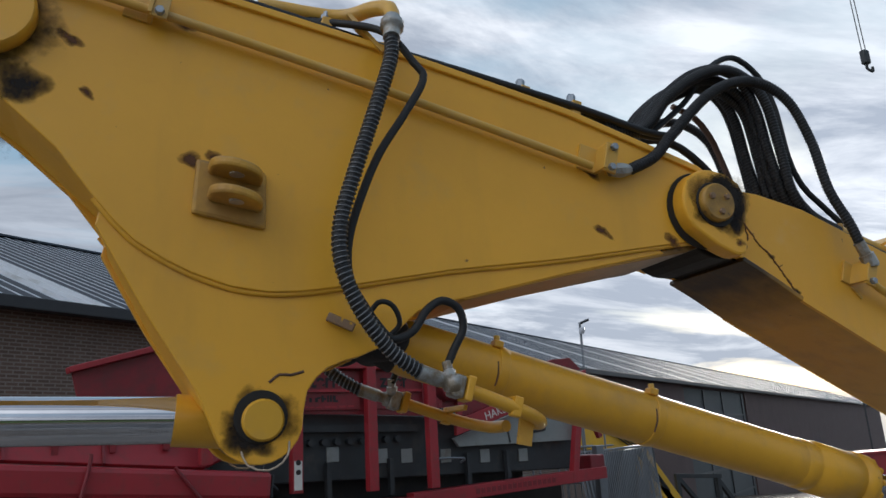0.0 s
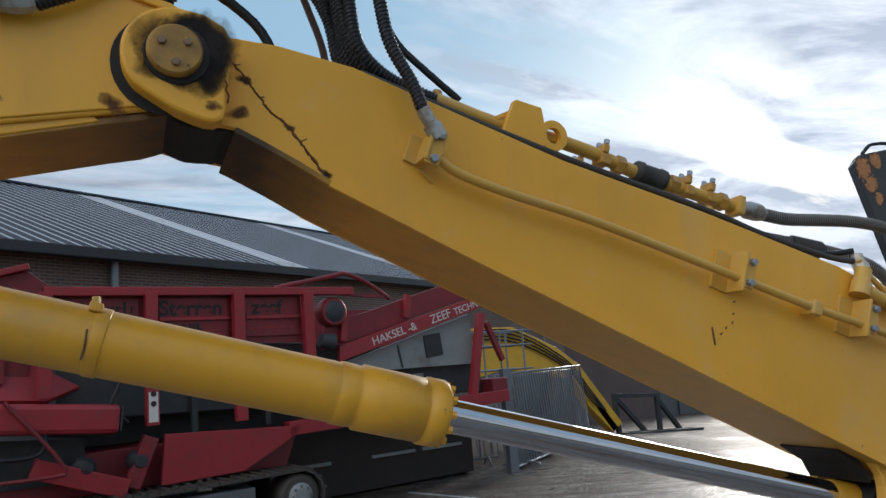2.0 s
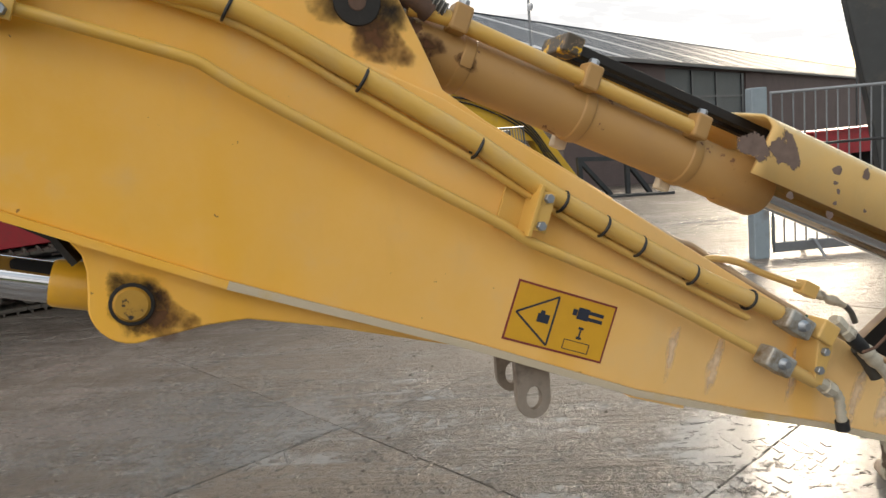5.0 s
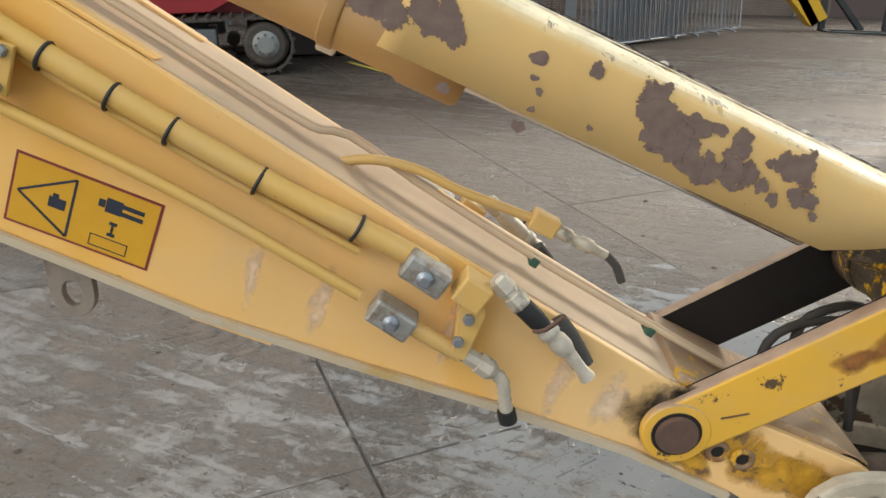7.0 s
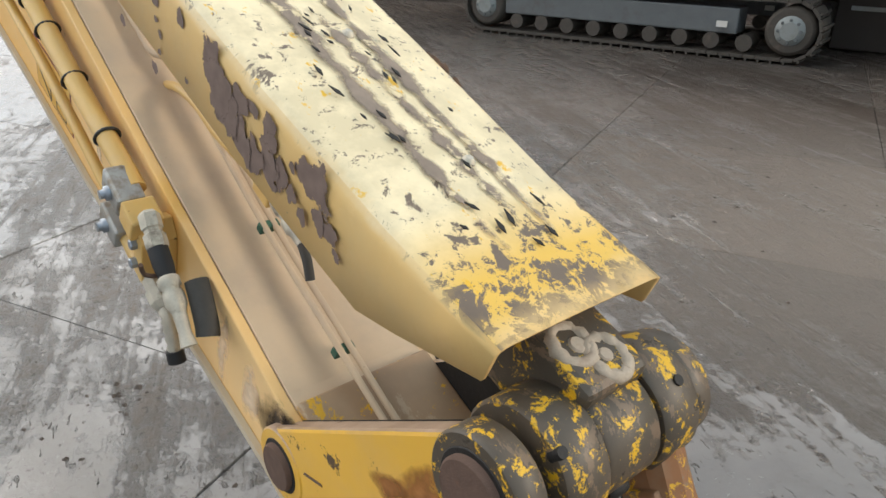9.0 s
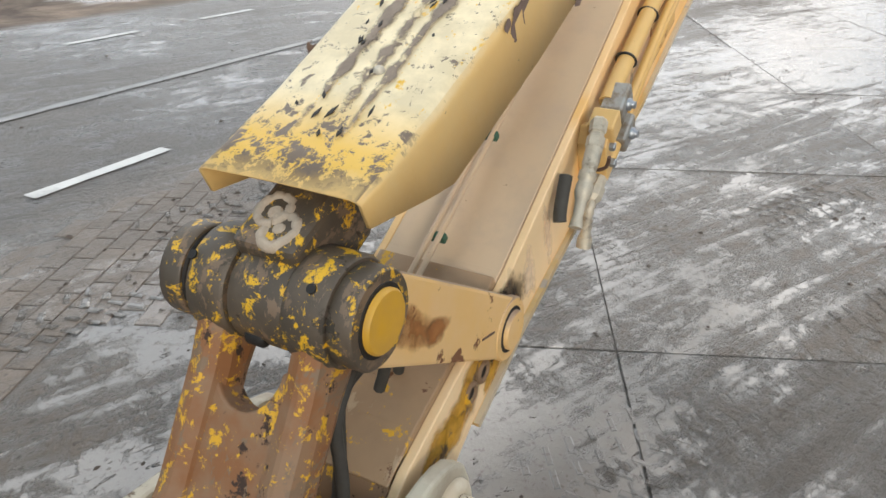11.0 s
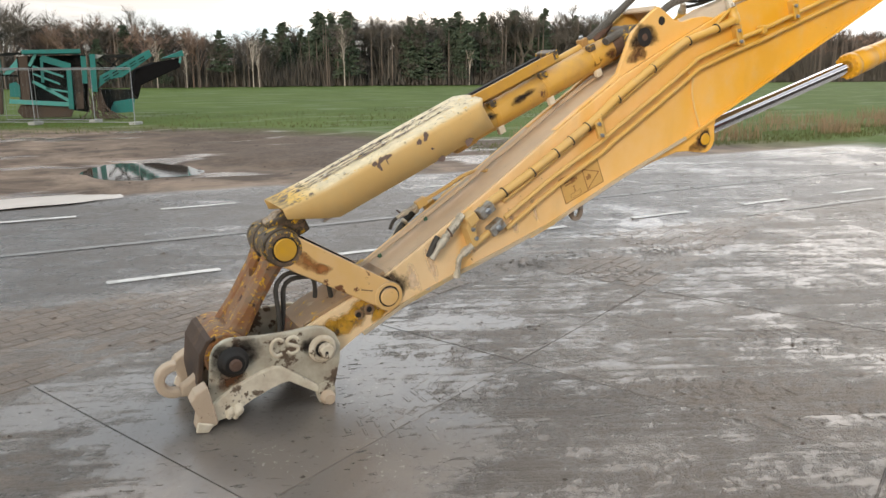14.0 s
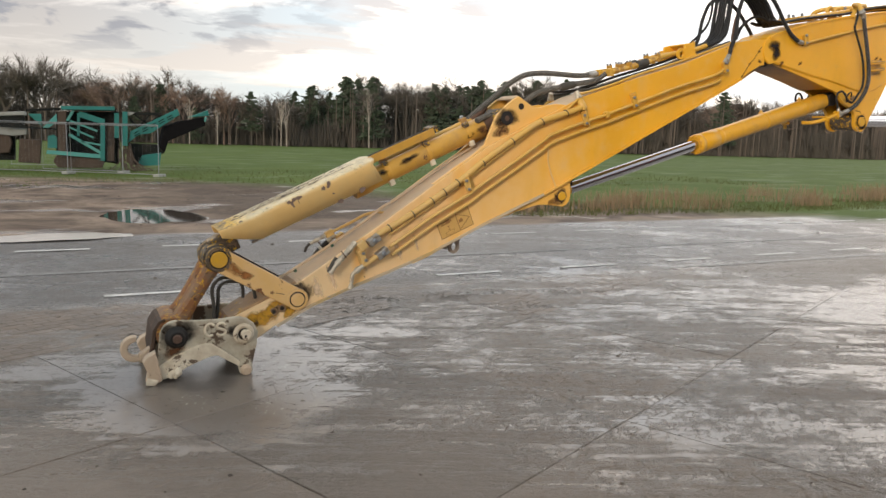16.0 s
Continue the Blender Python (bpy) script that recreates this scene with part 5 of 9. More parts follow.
def warning_sign(s):
    ox, oz = 3.479, 1.218
    ux, uz = (0.921, -0.389), (-0.389, -0.921)

    def at(a, b):
        return (ox + ux[0] * a + uz[0] * b, oz + ux[1] * a + uz[1] * b)

    def quad(a0, b0, a1, b1, y, t=0.0012):
        return G().prism([at(a0, b0), at(a1, b0), at(a1, b1), at(a0, b1)], s * y, s * (y + t))

    sign = part("warning_sign", quad(0, 0, 0.3235, 0.17, SW + 0.0003), M_SIGN_EDGE if s < 0 else M_SIGN_OLD, stick, "yellow warning sign with a dark red border" if s < 0 else "sun-bleached warning sign with a brown border")
    part("sign_field", quad(0.006, 0.006, 0.3175, 0.164, SW + 0.0012), M_SIGN if s < 0 else M_SIGN_FADED, sign)
    mat = M_SIGN_INK if s < 0 else M_SIGN_OLD
    tri = [(0.018, 0.088), (0.135, 0.018), (0.135, 0.158)]
    for a, b in zip(tri, tri[1:] + tri[:1]):
        p, q = at(*a), at(*b)
        part("sign_line", G().beam((p[0], s * (SW + 0.0028), p[1]), (q[0], s * (SW + 0.0028), q[1]), 0.0015, 0.0055), mat, sign)
    for a0, b0, a1, b1 in ((0.085, 0.075, 0.122, 0.100), (0.092, 0.066, 0.105, 0.075), (0.188, 0.038, 0.202, 0.056), (0.204, 0.030, 0.240, 0.064), (0.240, 0.034, 0.288, 0.044), (0.240, 0.052, 0.288, 0.062), (0.226, 0.092, 0.231, 0.112), (0.220, 0.084, 0.237, 0.091), (0.220, 0.112, 0.237, 0.119)):
        part("sign_bar", quad(a0, b0, a1, b1, SW + 0.0024), mat, sign)
    for a0, b0, a1, b1 in ((0.185, 0.126, 0.270, 0.128), (0.185, 0.153, 0.270, 0.155), (0.185, 0.126, 0.187, 0.155), (0.268, 0.126, 0.270, 0.155)):
        part("sign_bar", quad(a0, b0, a1, b1, SW + 0.0024), mat, sign)


M_SIGN = plain("sign_yellow", (0.62, 0.33, 0.02), 0.45, var=0.12, scale=20)
M_SIGN_EDGE = plain("sign_red", (0.20, 0.03, 0.03), 0.5)
M_SIGN_INK = plain("sign_ink", (0.018, 0.025, 0.045), 0.5)
M_SIGN_OLD = plain("sign_brown", (0.28, 0.14, 0.045), 0.6)
M_SIGN_FADED = plain("sign_faded", (0.60, 0.37, 0.12), 0.55, var=0.15, scale=20)
for s in (-1, 1):
    warning_sign(s)

# fittings along the top of the stick
for y in (-0.10, 0.06):
    part("top_pipe", G().tube([(0.80, y, 2.755), (1.0, y, 2.69), (1.22, y, 2.645), (1.38, y, 2.60), (1.60, y, 2.52), (1.96, y, 2.425)], 0.024, 12, 0.05), M_PIPE, stick)
    for x, z, w_ in ((1.40, 2.59, 0.026), (1.74, 2.49, 0.022), (1.84, 2.465, 0.026)):
        turn = Matrix.Rotation(0.28, 4, "Y")
        clip = part("pipe_clip", G().box((x, y, z - 0.012), (w_ + 0.012, 0.066, 0.036), turn), M_EAR, stick, "dirty two-part pipe clamp", bevel=0.004)
        part("clip_cap", G().box((x + 0.007, y, z + 0.026), (w_, 0.062, 0.034), turn), M_EAR, clip, bevel=0.007)
        for dy in (-0.022, 0.022):
            part("bolt", G().hexnut((x + 0.012, y + dy, z + 0.042), (x + 0.016, y + dy, z + 0.058), 0.010), M_BOLT, clip)
    for x, z in ((1.47, 2.565), (1.69, 2.503), (1.90, 2.443)):
        part("pipe_nut", G().hexnut((x - 0.018, y, z + 0.004), (x + 0.018, y, z - 0.006), 0.033), M_EAR, stick)
    part("sleeve", G().lathe((1.53, y, 2.548), (1.655, y, 2.512), [(0, 0.028), (0.04, 0.038), (0.2, 0.040), (0.22, 0.036), (0.78, 0.036), (0.8, 0.040), (0.96, 0.038), (1, 0.028)], 16), M_HOSEDUST, stick, "dusty black rubber sleeve")
    part("flange", G().box((1.965, y, 2.424), (0.030, 0.078, 0.072), Matrix.Rotation(0.28, 4, "Y")), M_PIPE, stick, bevel=0.006)
    part("bolt", G().hexnut((0.90 + y, y, 2.73), (0.91 + y, y, 2.785), 0.017), M_EAR, stick)
for s in (-1, 1):
    gus = [(1.0, 2.64), (1.055, 2.752), (1.065, 2.757), (1.155, 2.735), (1.160, 2.69), (1.150, 2.59)]
    part("gusset", G().prism(gus, s * 0.125, s * 0.150), M_STICK, stick, bevel=0.004)
    k = 24
    rim = [(1.190 + r_ * math.cos(2 * math.pi * i / k), 2.642 + r_ * math.sin(2 * math.pi * i / k)) for r_ in (0.052, 0.027) for i in range(k)]
    lug = G().put([(x, s * y, z) for y in (0.1265, 0.1485) for x, z in rim], [f if s > 0 else f[::-1] for i in range(k) for f in ((i, (i + 1) % k, k + (i + 1) % k, k + i), (2 * k + i, 3 * k + i, 3 * k + (i + 1) % k, 2 * k + (i + 1) % k), (i, 2 * k + i, 2 * k + (i + 1) % k, (i + 1) % k), (k + i, k + (i + 1) % k, 3 * k + (i + 1) % k, 3 * k + i))])
    part("lifting_eye", lug, M_STICK, stick)
part("gusset_top", G().beam((1.0, 0, 2.70), (1.10, 0, 2.745), 0.25, 0.012), M_STICK, stick)
for s in (-1, 1):
    part("cable", G().tube([(0.55, s * 0.15, 2.80), (1.19, s * 0.155, 2.575), (1.74, s * 0.165, 2.405), (2.0, s * 0.17, 2.31), (2.30, s * 0.18, 2.22), (2.40, s * 0.20, 2.20)], 0.0115, 8, 0.06), M_HOSEDUST if s < 0 else M_PIPE, stick)
    part("cable", G().tube([(0.55, s * 0.12, 2.81), (1.19, s * 0.125, 2.585), (1.74, s * 0.13, 2.415), (2.0, s * 0.13, 2.325), (2.30, s * 0.14, 2.24), (2.42, s * 0.19, 2.24)], 0.011, 8, 0.06), M_HOSE if s < 0 else M_HOSEDUST, stick)
# long ribbed hoses from the flanges to the bucket cylinder
H1 = [(2.03, -0.10, 2.41), (2.10, -0.09, 2.40), (2.24, -0.075, 2.385), (2.44, -0.06, 2.385), (2.65, -0.05, 2.38), (2.82, -0.05, 2.35), (2.97, -0.05, 2.27), (3.10, -0.06, 2.16), (3.23, -0.08, 2.05), (3.36, -0.10, 1.94)]
H2 = [(2.0, 0.05, 2.41), (2.09, 0.0, 2.345), (2.31, -0.02, 2.30), (2.43, -0.04, 2.27), (2.57, -0.05, 2.235), (2.71, -0.05, 2.185), (2.87, -0.03, 2.08), (3.05, 0.0, 2.0), (3.2, 0.03, 1.99), (3.36, 0.08, 1.93)]
for pts in (H1, H2):
    sprung_hose(pts, 0.0255, 0.0125, stick, M_HOSEDUST, M_RIBDUST, "dusty hose in a wire spring")
part("hose_fitting", G().lathe((1.985, -0.10, 2.42), (2.10, -0.09, 2.402), [(0, 0.022), (0.3, 0.034), (0.8, 0.034), (1, 0.027)], 12), M_ZINC, stick)
part("hose_fitting", G().lathe((2.30, -0.02, 2.30), (2.44, -0.04, 2.265), [(0, 0.034), (0.9, 0.036), (1, 0.028)], 12), M_HOSEDUST, stick)
# thin steel lines on the top plate
for y, dz in ((-0.03, 0.0), (-0.055, 0.0)):
    part("grease_line", G().tube([(3.30, y, 1.73), (3.52, y, 1.60), (3.70, y, 1.485), (4.02, y, 1.27), (4.10, y, 1.225), (4.16, y + 0.03, 1.205), (4.32, y + 0.03, 1.09), (4.60, y + 0.02, 0.905), (4.90, y + 0.02, 0.72), (5.10, y + 0.02, 0.60)], 0.008 if dz == 0 else 0.012, 8, 0.05), M_STICKTOP, stick)
for x, z in ((4.60, 0.895), (4.90, 0.705)):
    part("line_clip", G().box((x, -0.022, z), (0.022, 0.05, 0.024), Matrix.Rotation(0.57, 4, "Y")), M_GREEN, stick, "green tape round the lines", bevel=0.004)
part("line_fitting", G().lathe((4.30, -0.01, 1.105), (4.36, -0.01, 1.065), [(0, 0.014), (1, 0.014)], 6, False), M_DIRTYFIT, stick)


def valve_group(s):
    """Shut-off valves and capped couplings at the foot of the pipes."""
    y = s * 0.255
    for (x, z), turn in (((4.27, 0.86), 0.62), ((4.345, 0.965), 0.62)):
        body = part("ball_valve", G().box((x, y, z), (0.105, 0.065, 0.062), Matrix.Rotation(turn, 4, "Y")), M_ZINC, stick, "grey steel shut-off valve", bevel=0.008)
        part("valve_stem", G().lathe((x, y + s * 0.03, z), (x, y + s * 0.055, z), [(0, 0.018), (0.5, 0.018), (0.55, 0.011), (1, 0.011)], 12), M_BOLT, body)
    part("manifold", G().box((4.445, y, 0.925), (0.07, 0.075, 0.065), Matrix.Rotation(0.62, 4, "Y")), M_PIPE, stick, bevel=0.006)
    part("valve_bracket", G().prism([(4.40, 0.77), (4.43, 0.755), (4.475, 0.87), (4.46, 0.92), (4.42, 0.92)], s * 0.19, s * 0.275), M_PIPE, stick, bevel=0.004)
    for x, z in ((4.438, 0.865), (4.415, 0.81)):
        bolt(stick, (x, s * 0.272, z), s)
    part("pipe_stub", G().rod((4.31, y, 0.835), (4.42, y, 0.765), 0.02), M_PIPE, stick)
    nut = part("coupling", G().lathe((4.495, y, 0.955), (4.56, y + s * 0.01, 0.885), [(0, 0.018), (0.08, 0.024), (0.42, 0.024), (0.46, 0.020), (0.54, 0.020), (0.58, 0.025), (0.9, 0.025), (1, 0.018)], 6, False), M_DIRTYFIT, stick, "dirty steel coupling nuts")
    part("hose_collar", G().lathe((4.555, y + s * 0.01, 0.89), (4.605, y + s * 0.015, 0.84), [(0, 0.023), (0.6, 0.023), (1, 0.019)], 12), M_HOSE if s < 0 else M_DIRTYFIT, nut)
    tap = part("tap", G().lathe((4.60, y + s * 0.015, 0.845), (4.665, y + s * 0.02, 0.775), [(0, 0.015), (0.1, 0.025), (0.28, 0.025), (0.34, 0.019), (0.5, 0.024), (0.72, 0.024), (1, 0.013)], 12), M_DIRTYFIT, stick, "grey steel drain tap")
    part("spout", G().lathe((4.66, y + s * 0.02, 0.78), (4.705, y + s * 0.025, 0.72), [(0, 0.016), (0.6, 0.014), (1, 0.019)], 10), M_DIRTYFIT, tap)
    part("hose_stub", G().tube([(4.635, y + s * -0.035, 0.83), (4.665, y - s * 0.03, 0.79), (4.69, y - s * 0.025, 0.745), (4.70, y - s * 0.02, 0.725)], 0.026 if s < 0 else 0.018, 12, 0.02), M_HOSEDUST, stick, "short dusty rubber hose stub")
    part("coupling", G().lathe((4.43, y, 0.765), (4.50, y, 0.715), [(0, 0.02), (0.4, 0.02), (0.42, 0.026), (0.8, 0.026), (1, 0.016)], 8, False), M_DIRTYFIT, stick)
    part("coupling", G().tube([(4.49, y, 0.72), (4.515, y, 0.70), (4.522, y, 0.655), (4.53, y, 0.60)], 0.0175, 10, 0.02, rib=(0.02, 0.004)), M_DIRTYFIT, stick)
    part("end_cap", G().rod((4.527, y, 0.615), (4.533, y, 0.585), 0.022, 12), M_HOSE if s < 0 else M_DIRTYFIT, stick)
    part("lever", G().tube([(4.58, y + s * 0.03, 0.84), (4.60, y + s * 0.06, 0.86), (4.635, y + s * 0.075, 0.90)], 0.005, 6, 0.02), M_RUST, stick)


for s in (-1, 1):
    valve_group(s)
# capped hose that stands up from the top plate
part("hose", G().tube([(4.14, -0.045, 1.150), (4.22, -0.045, 1.155), (4.32, -0.043, 1.130), (4.41, -0.042, 1.083), (4.52, -0.032, 1.035), (4.59, -0.025, 1.005)], 0.012, 10, 0.02), M_PIPE, stick, "dusty yellow hose arching off the plate")
block = part("hose_block", G().box((4.62, -0.022, 0.992), (0.070, 0.045, 0.048), Matrix.Rotation(0.5, 4, "Y")), M_PIPE, stick, bevel=0.005)
part("hose_coupling", G().lathe((4.645, -0.024, 0.978), (4.775, -0.034, 0.912), [(0, 0.012), (0.08, 0.017), (0.3, 0.017), (0.34, 0.012), (0.45, 0.012), (0.5, 0.018), (0.7, 0.018), (0.74, 0.013), (1, 0.011)], 10), M_DIRTYFIT, block)
part("hose_tip", G().tube([(4.775, -0.034, 0.912), (4.80, -0.038, 0.885), (4.815, -0.042, 0.845)], 0.011, 8, 0.02), M_HOSEDUST, block)

for s in (-1, 1):
    for i, (x, z, r, q) in enumerate(((4.78, 0.60, 0.14, 0.35), (4.90, 0.57, 0.12, 0.4), (4.66, 0.66, 0.16, 0.22), (4.40, 0.78, 0.13, 0.25), (4.10, 0.86, 0.12, 0.3), (4.98, 0.50, 0.09, 0.6), (3.95, 0.93, 0.10, 0.3))):
        part("dust_run", smear(G(), x, s * (0.1903 + 0.00012 * i), z, r, 140 + i, s, q, 1.25), M_DUSTSMEAR, stick, "pale dried dust run")
    for i, (x, z, r) in enumerate(((-0.4, 2.66, 0.05), (-0.12, 2.64, 0.06), (-2.0, 3.10, 0.05), (-1.95, 2.95, 0.035), (-1.62, 2.80, 0.05), (-1.72, 3.19, 0.05), (-0.42, 2.86, 0.05))):
        part("dirt_stain", smear(G(), x, s * (0.2004 + 0.00012 * i), z, r, 160 + i, s, 0.5, -0.6), M_RUSTSMEAR, boom, "brown dirt stain")

# ---- cylinders ----
AX = Vector((LPIN[0] - 0.78, 0, LPIN[1] - 1.787)).normalized()


def axis_pt(t):
    return Vector((0.78, 0, 1.787)) + AX * t


cyl = thing("stick_cylinder", "yellow hydraulic cylinder with a bright chrome rod under the arm", "hydraulic cylinder")
part("barrel", G().lathe(axis_pt(-1.93), axis_pt(-0.06), [(0, 0.080), (0.03, 0.088), (0.97, 0.088), (1, 0.088)], 40), M_CYL, cyl)
part("head", G().lathe(axis_pt(-0.34), axis_pt(0.0), [(0, 0.088), (0.02, 0.0915), (0.14, 0.0915), (0.16, 0.0895), (0.20, 0.0895), (0.22, 0.0965), (0.78, 0.0965), (0.79, 0.0935), (0.81, 0.0935), (0.82, 0.102), (0.97, 0.102), (1, 0.096)], 48), M_CYL, cyl)
for i in range(12):
    a = 2 * math.pi * i / 12
    q = Vector((0, 1, 0)) * math.cos(a) * 0.087 + AX.cross(Vector((0, 1, 0))) * math.sin(a) * 0.087
    part("bolt", G().lathe(axis_pt(0.0) + q, axis_pt(0.014) + q, [(0, 0.013), (1, 0.013)], 6, False), M_CYL, cyl)
part("rod", G().lathe(axis_pt(-0.02), axis_pt(1.64), [(0, 0.052), (1, 0.052)], 40), M_CHROME, cyl, "polished chrome piston rod")
part("rod_end", G().lathe(axis_pt(1.60), axis_pt(1.74), [(0, 0.056), (0.08, 0.060), (1, 0.060)], 28), M_CYL, cyl)
part("rod_eye", G().pin(LPIN[0], LPIN[1], -0.10, 0.10, 0.088, 28), M_GREASESHADE, cyl, "greasy rod eye")
# rear eye and cap lie in shadow; their black colour carries it
part("rear_eye", G().pin(-1.12, 2.335, -0.09, 0.09, 0.075, 28), M_GREASESHADE, cyl, "rear eye in black for its shadow")
part("rear_cap", G().lathe(axis_pt(-2.00), axis_pt(-1.92), [(0, 0.06), (0.5, 0.078), (1, 0.0875)], 36), M_GREASESHADE, cyl)
for t in (-1.58, -0.985):
    part("band", G().lathe(axis_pt(t - 0.018), axis_pt(t + 0.018), [(0, 0.088), (0.05, 0.0915), (0.95, 0.0915), (1, 0.088)], 40), M_CYL, cyl, bevel=0.002)
    c = axis_pt(t)
    part("band_clip", G().box((c.x, -0.045, c.z + 0.088), (0.034, 0.036, 0.024), Matrix.Rotation(0.27, 4, "Y")), M_CYL, cyl, bevel=0.005)
    part("bolt", G().hexnut((c.x, -0.045, c.z + 0.098), (c.x, -0.045, c.z + 0.116), 0.011), M_PIPE, cyl)
    part("scratch", G().tube([(c.x - 0.02, -0.0855, c.z + 0.03), (c.x - 0.025, -0.0890, c.z - 0.01), (c.x - 0.035, -0.0800, c.z - 0.045)], 0.0028, 5, 0.02), M_RUST, cyl)
for s in (-1, 1):
    part("port_block", G().box((-0.985, s * 0.275, 2.165), (0.036, 0.052, 0.062), Matrix.Rotation(0.3, 4, "Y")), M_ZINC, cyl, bevel=0.006)
    part("port_flange", G().box((-0.952, s * 0.272, 2.157), (0.024, 0.060, 0.070), Matrix.Rotation(0.3, 4, "Y")), M_CYL, cyl, bevel=0.005)
    part("side_pipe", G().tube([(-0.95, s * 0.272, 2.155), (-0.84, s * 0.265, 2.115), (-0.74, s * 0.24, 2.08), (-0.68, s * 0.18, 2.06), (-0.66, s * 0.09, 2.06)], 0.0195, 12, 0.03), M_CYL, cyl)
    part("pipe_stay", G().box((-0.80, s * 0.18, 2.125), (0.014, 0.17, 0.018), Matrix.Rotation(0.3, 4, "Y")), M_CYL, cyl, bevel=0.003)
    part("pipe_clip", G().box((-0.80, s * 0.262, 2.105), (0.030, 0.030, 0.058), Matrix.Rotation(0.3, 4, "Y")), M_CYL, cyl, bevel=0.005)
    if s < 0:
        part("tab", G().box((-0.745, s * 0.20, 2.035), (0.045, 0.01, 0.075), Matrix.Rotation(0.2, 4, "Y")), M_EAR, cyl)

cyl2 = thing("boom_cylinder", "chrome piston rod of a boom cylinder pinned to the arm", "hydraulic cylinder")
RODL = Vector((-3.6, 0, 2.175))
part("rod", G().lathe(RODL, (PB[0] - 0.17, 0, PB[1] + 0.012), [(0, 0.062), (1, 0.062)], 40), M_CHROME, cyl2, "polished chrome piston rod")
part("rod_end", G().lathe((PB[0] - 0.20, 0, PB[1] + 0.013), (PB[0] - 0.05, 0, PB[1]), [(0, 0.07), (1, 0.07)], 28), M_CYL, cyl2)
part("rod_eye", G().pin(PB[0], PB[1], -0.14, 0.14, 0.098, 28), M_GREASY, cyl2)

LT, LL = (5.521, 0.854), (4.942, 0.521)
bax = Vector((LT[0] - BPIN[0], 0, LT[1] - BPIN[1])).normalized()
bup = Vector((-bax.z, 0, bax.x))


def bpt(t, up=0.0, y=0.0):
    return Vector((BPIN[0], y, BPIN[1])) + bax * t + bup * up


bcyl = thing("bucket_cylinder", "worn yellow hydraulic cylinder with a rusty end on the stick", "hydraulic cylinder")
part("barrel", G().lathe(bpt(0.17), bpt(1.46), [(0, 0.075), (0.03, 0.084), (0.88, 0.084), (0.89, 0.092), (0.99, 0.092), (1, 0.085)], 32), M_BCYL, bcyl)
for t, r in ((0.22, 0.10), (0.34, 0.07)):
    for s in (-1, 1):
        c = bpt(t, -0.01)
        part("grease_stain", smear(G(), c.x, s * 0.0855, c.z, r * 0.8, int(t * 100), s, 0.6), M_RUSTSMEAR, bcyl)
part("rear_eye", G().pin(BPIN[0], BPIN[1], -0.11, 0.11, 0.085, 28), M_GREASY, bcyl, "rusty greasy rear eye")
part("rear_neck", G().lathe(bpt(0.03), bpt(0.20), [(0, 0.06), (1, 0.078)], 24), M_RUST, bcyl)
part("rod", G().lathe(bpt(1.40), bpt(2.36), [(0, 0.048), (1, 0.048)], 32), M_CHROME, bcyl, "chrome piston rod under its guard")
part("oil_pipe", G().tube([bpt(0.14, 0.06, -0.085), bpt(0.25, 0.075, -0.092), bpt(0.7, 0.075, -0.092), bpt(1.12, 0.075, -0.092)], 0.022, 12, 0.08), M_PIPE, bcyl)
for t in (0.28, 0.70, 1.10):
    part("pipe_block", G().box(bpt(t, 0.085, -0.09), (0.055, 0.06, 0.075), Matrix.Rotation(0.43, 4, "Y")), M_BCYL, bcyl, bevel=0.008)
    part("bolt", G().hexnut(bpt(t, 0.115, -0.09), bpt(t, 0.14, -0.09), 0.016), M_BOLT, bcyl)
part("hose_fitting", G().lathe(bpt(0.02, 0.12, -0.10), bpt(0.20, 0.07, -0.09), [(0, 0.028), (0.5, 0.036), (1, 0.03)], 12), M_RUST, bcyl)
for t in (0.34, 0.74, 1.14):
    part("band", G().lathe(bpt(t - 0.02), bpt(t + 0.02), [(0, 0.084), (0.1, 0.089), (0.9, 0.089), (1, 0.084)], 32), M_BCYL, bcyl, bevel=0.002)
    part("clamp_lug", G().box(bpt(t, -0.085, 0.052), (0.045, 0.035, 0.05), Matrix.Rotation(0.43, 4, "Y")), M_LIP, bcyl, "pale clamp lug under the barrel", bevel=0.006)
    part("clamp_lug", G().box(bpt(t, 0.082, 0.052), (0.05, 0.045, 0.04), Matrix.Rotation(0.43, 4, "Y")), M_GREASY, bcyl, "greasy clamp lug", bevel=0.006)
part("grease_stain", smear(smear(G(), bpt(0.94, 0.035).x, 0.0858, bpt(0.94, 0.035).z, 0.12, 301, 1, 0.26, -0.43), bpt(1.2, 0.03).x, 0.0935, bpt(1.2, 0.03).z, 0.06, 302, 1, 0.5, -0.43), M_SMEAR, bcyl, "black grease along the barrel")
for y in (-0.05, 0.02):
    part("guide_rail", G().beam(bpt(0.62, 0.155, y), bpt(1.46, 0.165, y), 0.035, 0.03), M_GREASESHADE, bcyl, "dark greasy guide rail", bevel=0.003)
part("rail_cap", G().box(bpt(0.63, 0.16, 0), (0.06, 0.16, 0.055), Matrix.Rotation(0.43, 4, "Y")), M_GREASY, bcyl, bevel=0.006)
part("rail_plate", G().beam(bpt(0.64, 0.150, 0.075), bpt(1.26, 0.160, 0.075), 0.014, 0.062), M_BCYL, bcyl, "yellow side plate of the guide rail", bevel=0.002)

# guard: folded sheet over the rod
guard = thing("rod_guard", "dented yellow sheet-steel rod guard with flaking paint and rust patches", "rod guard")


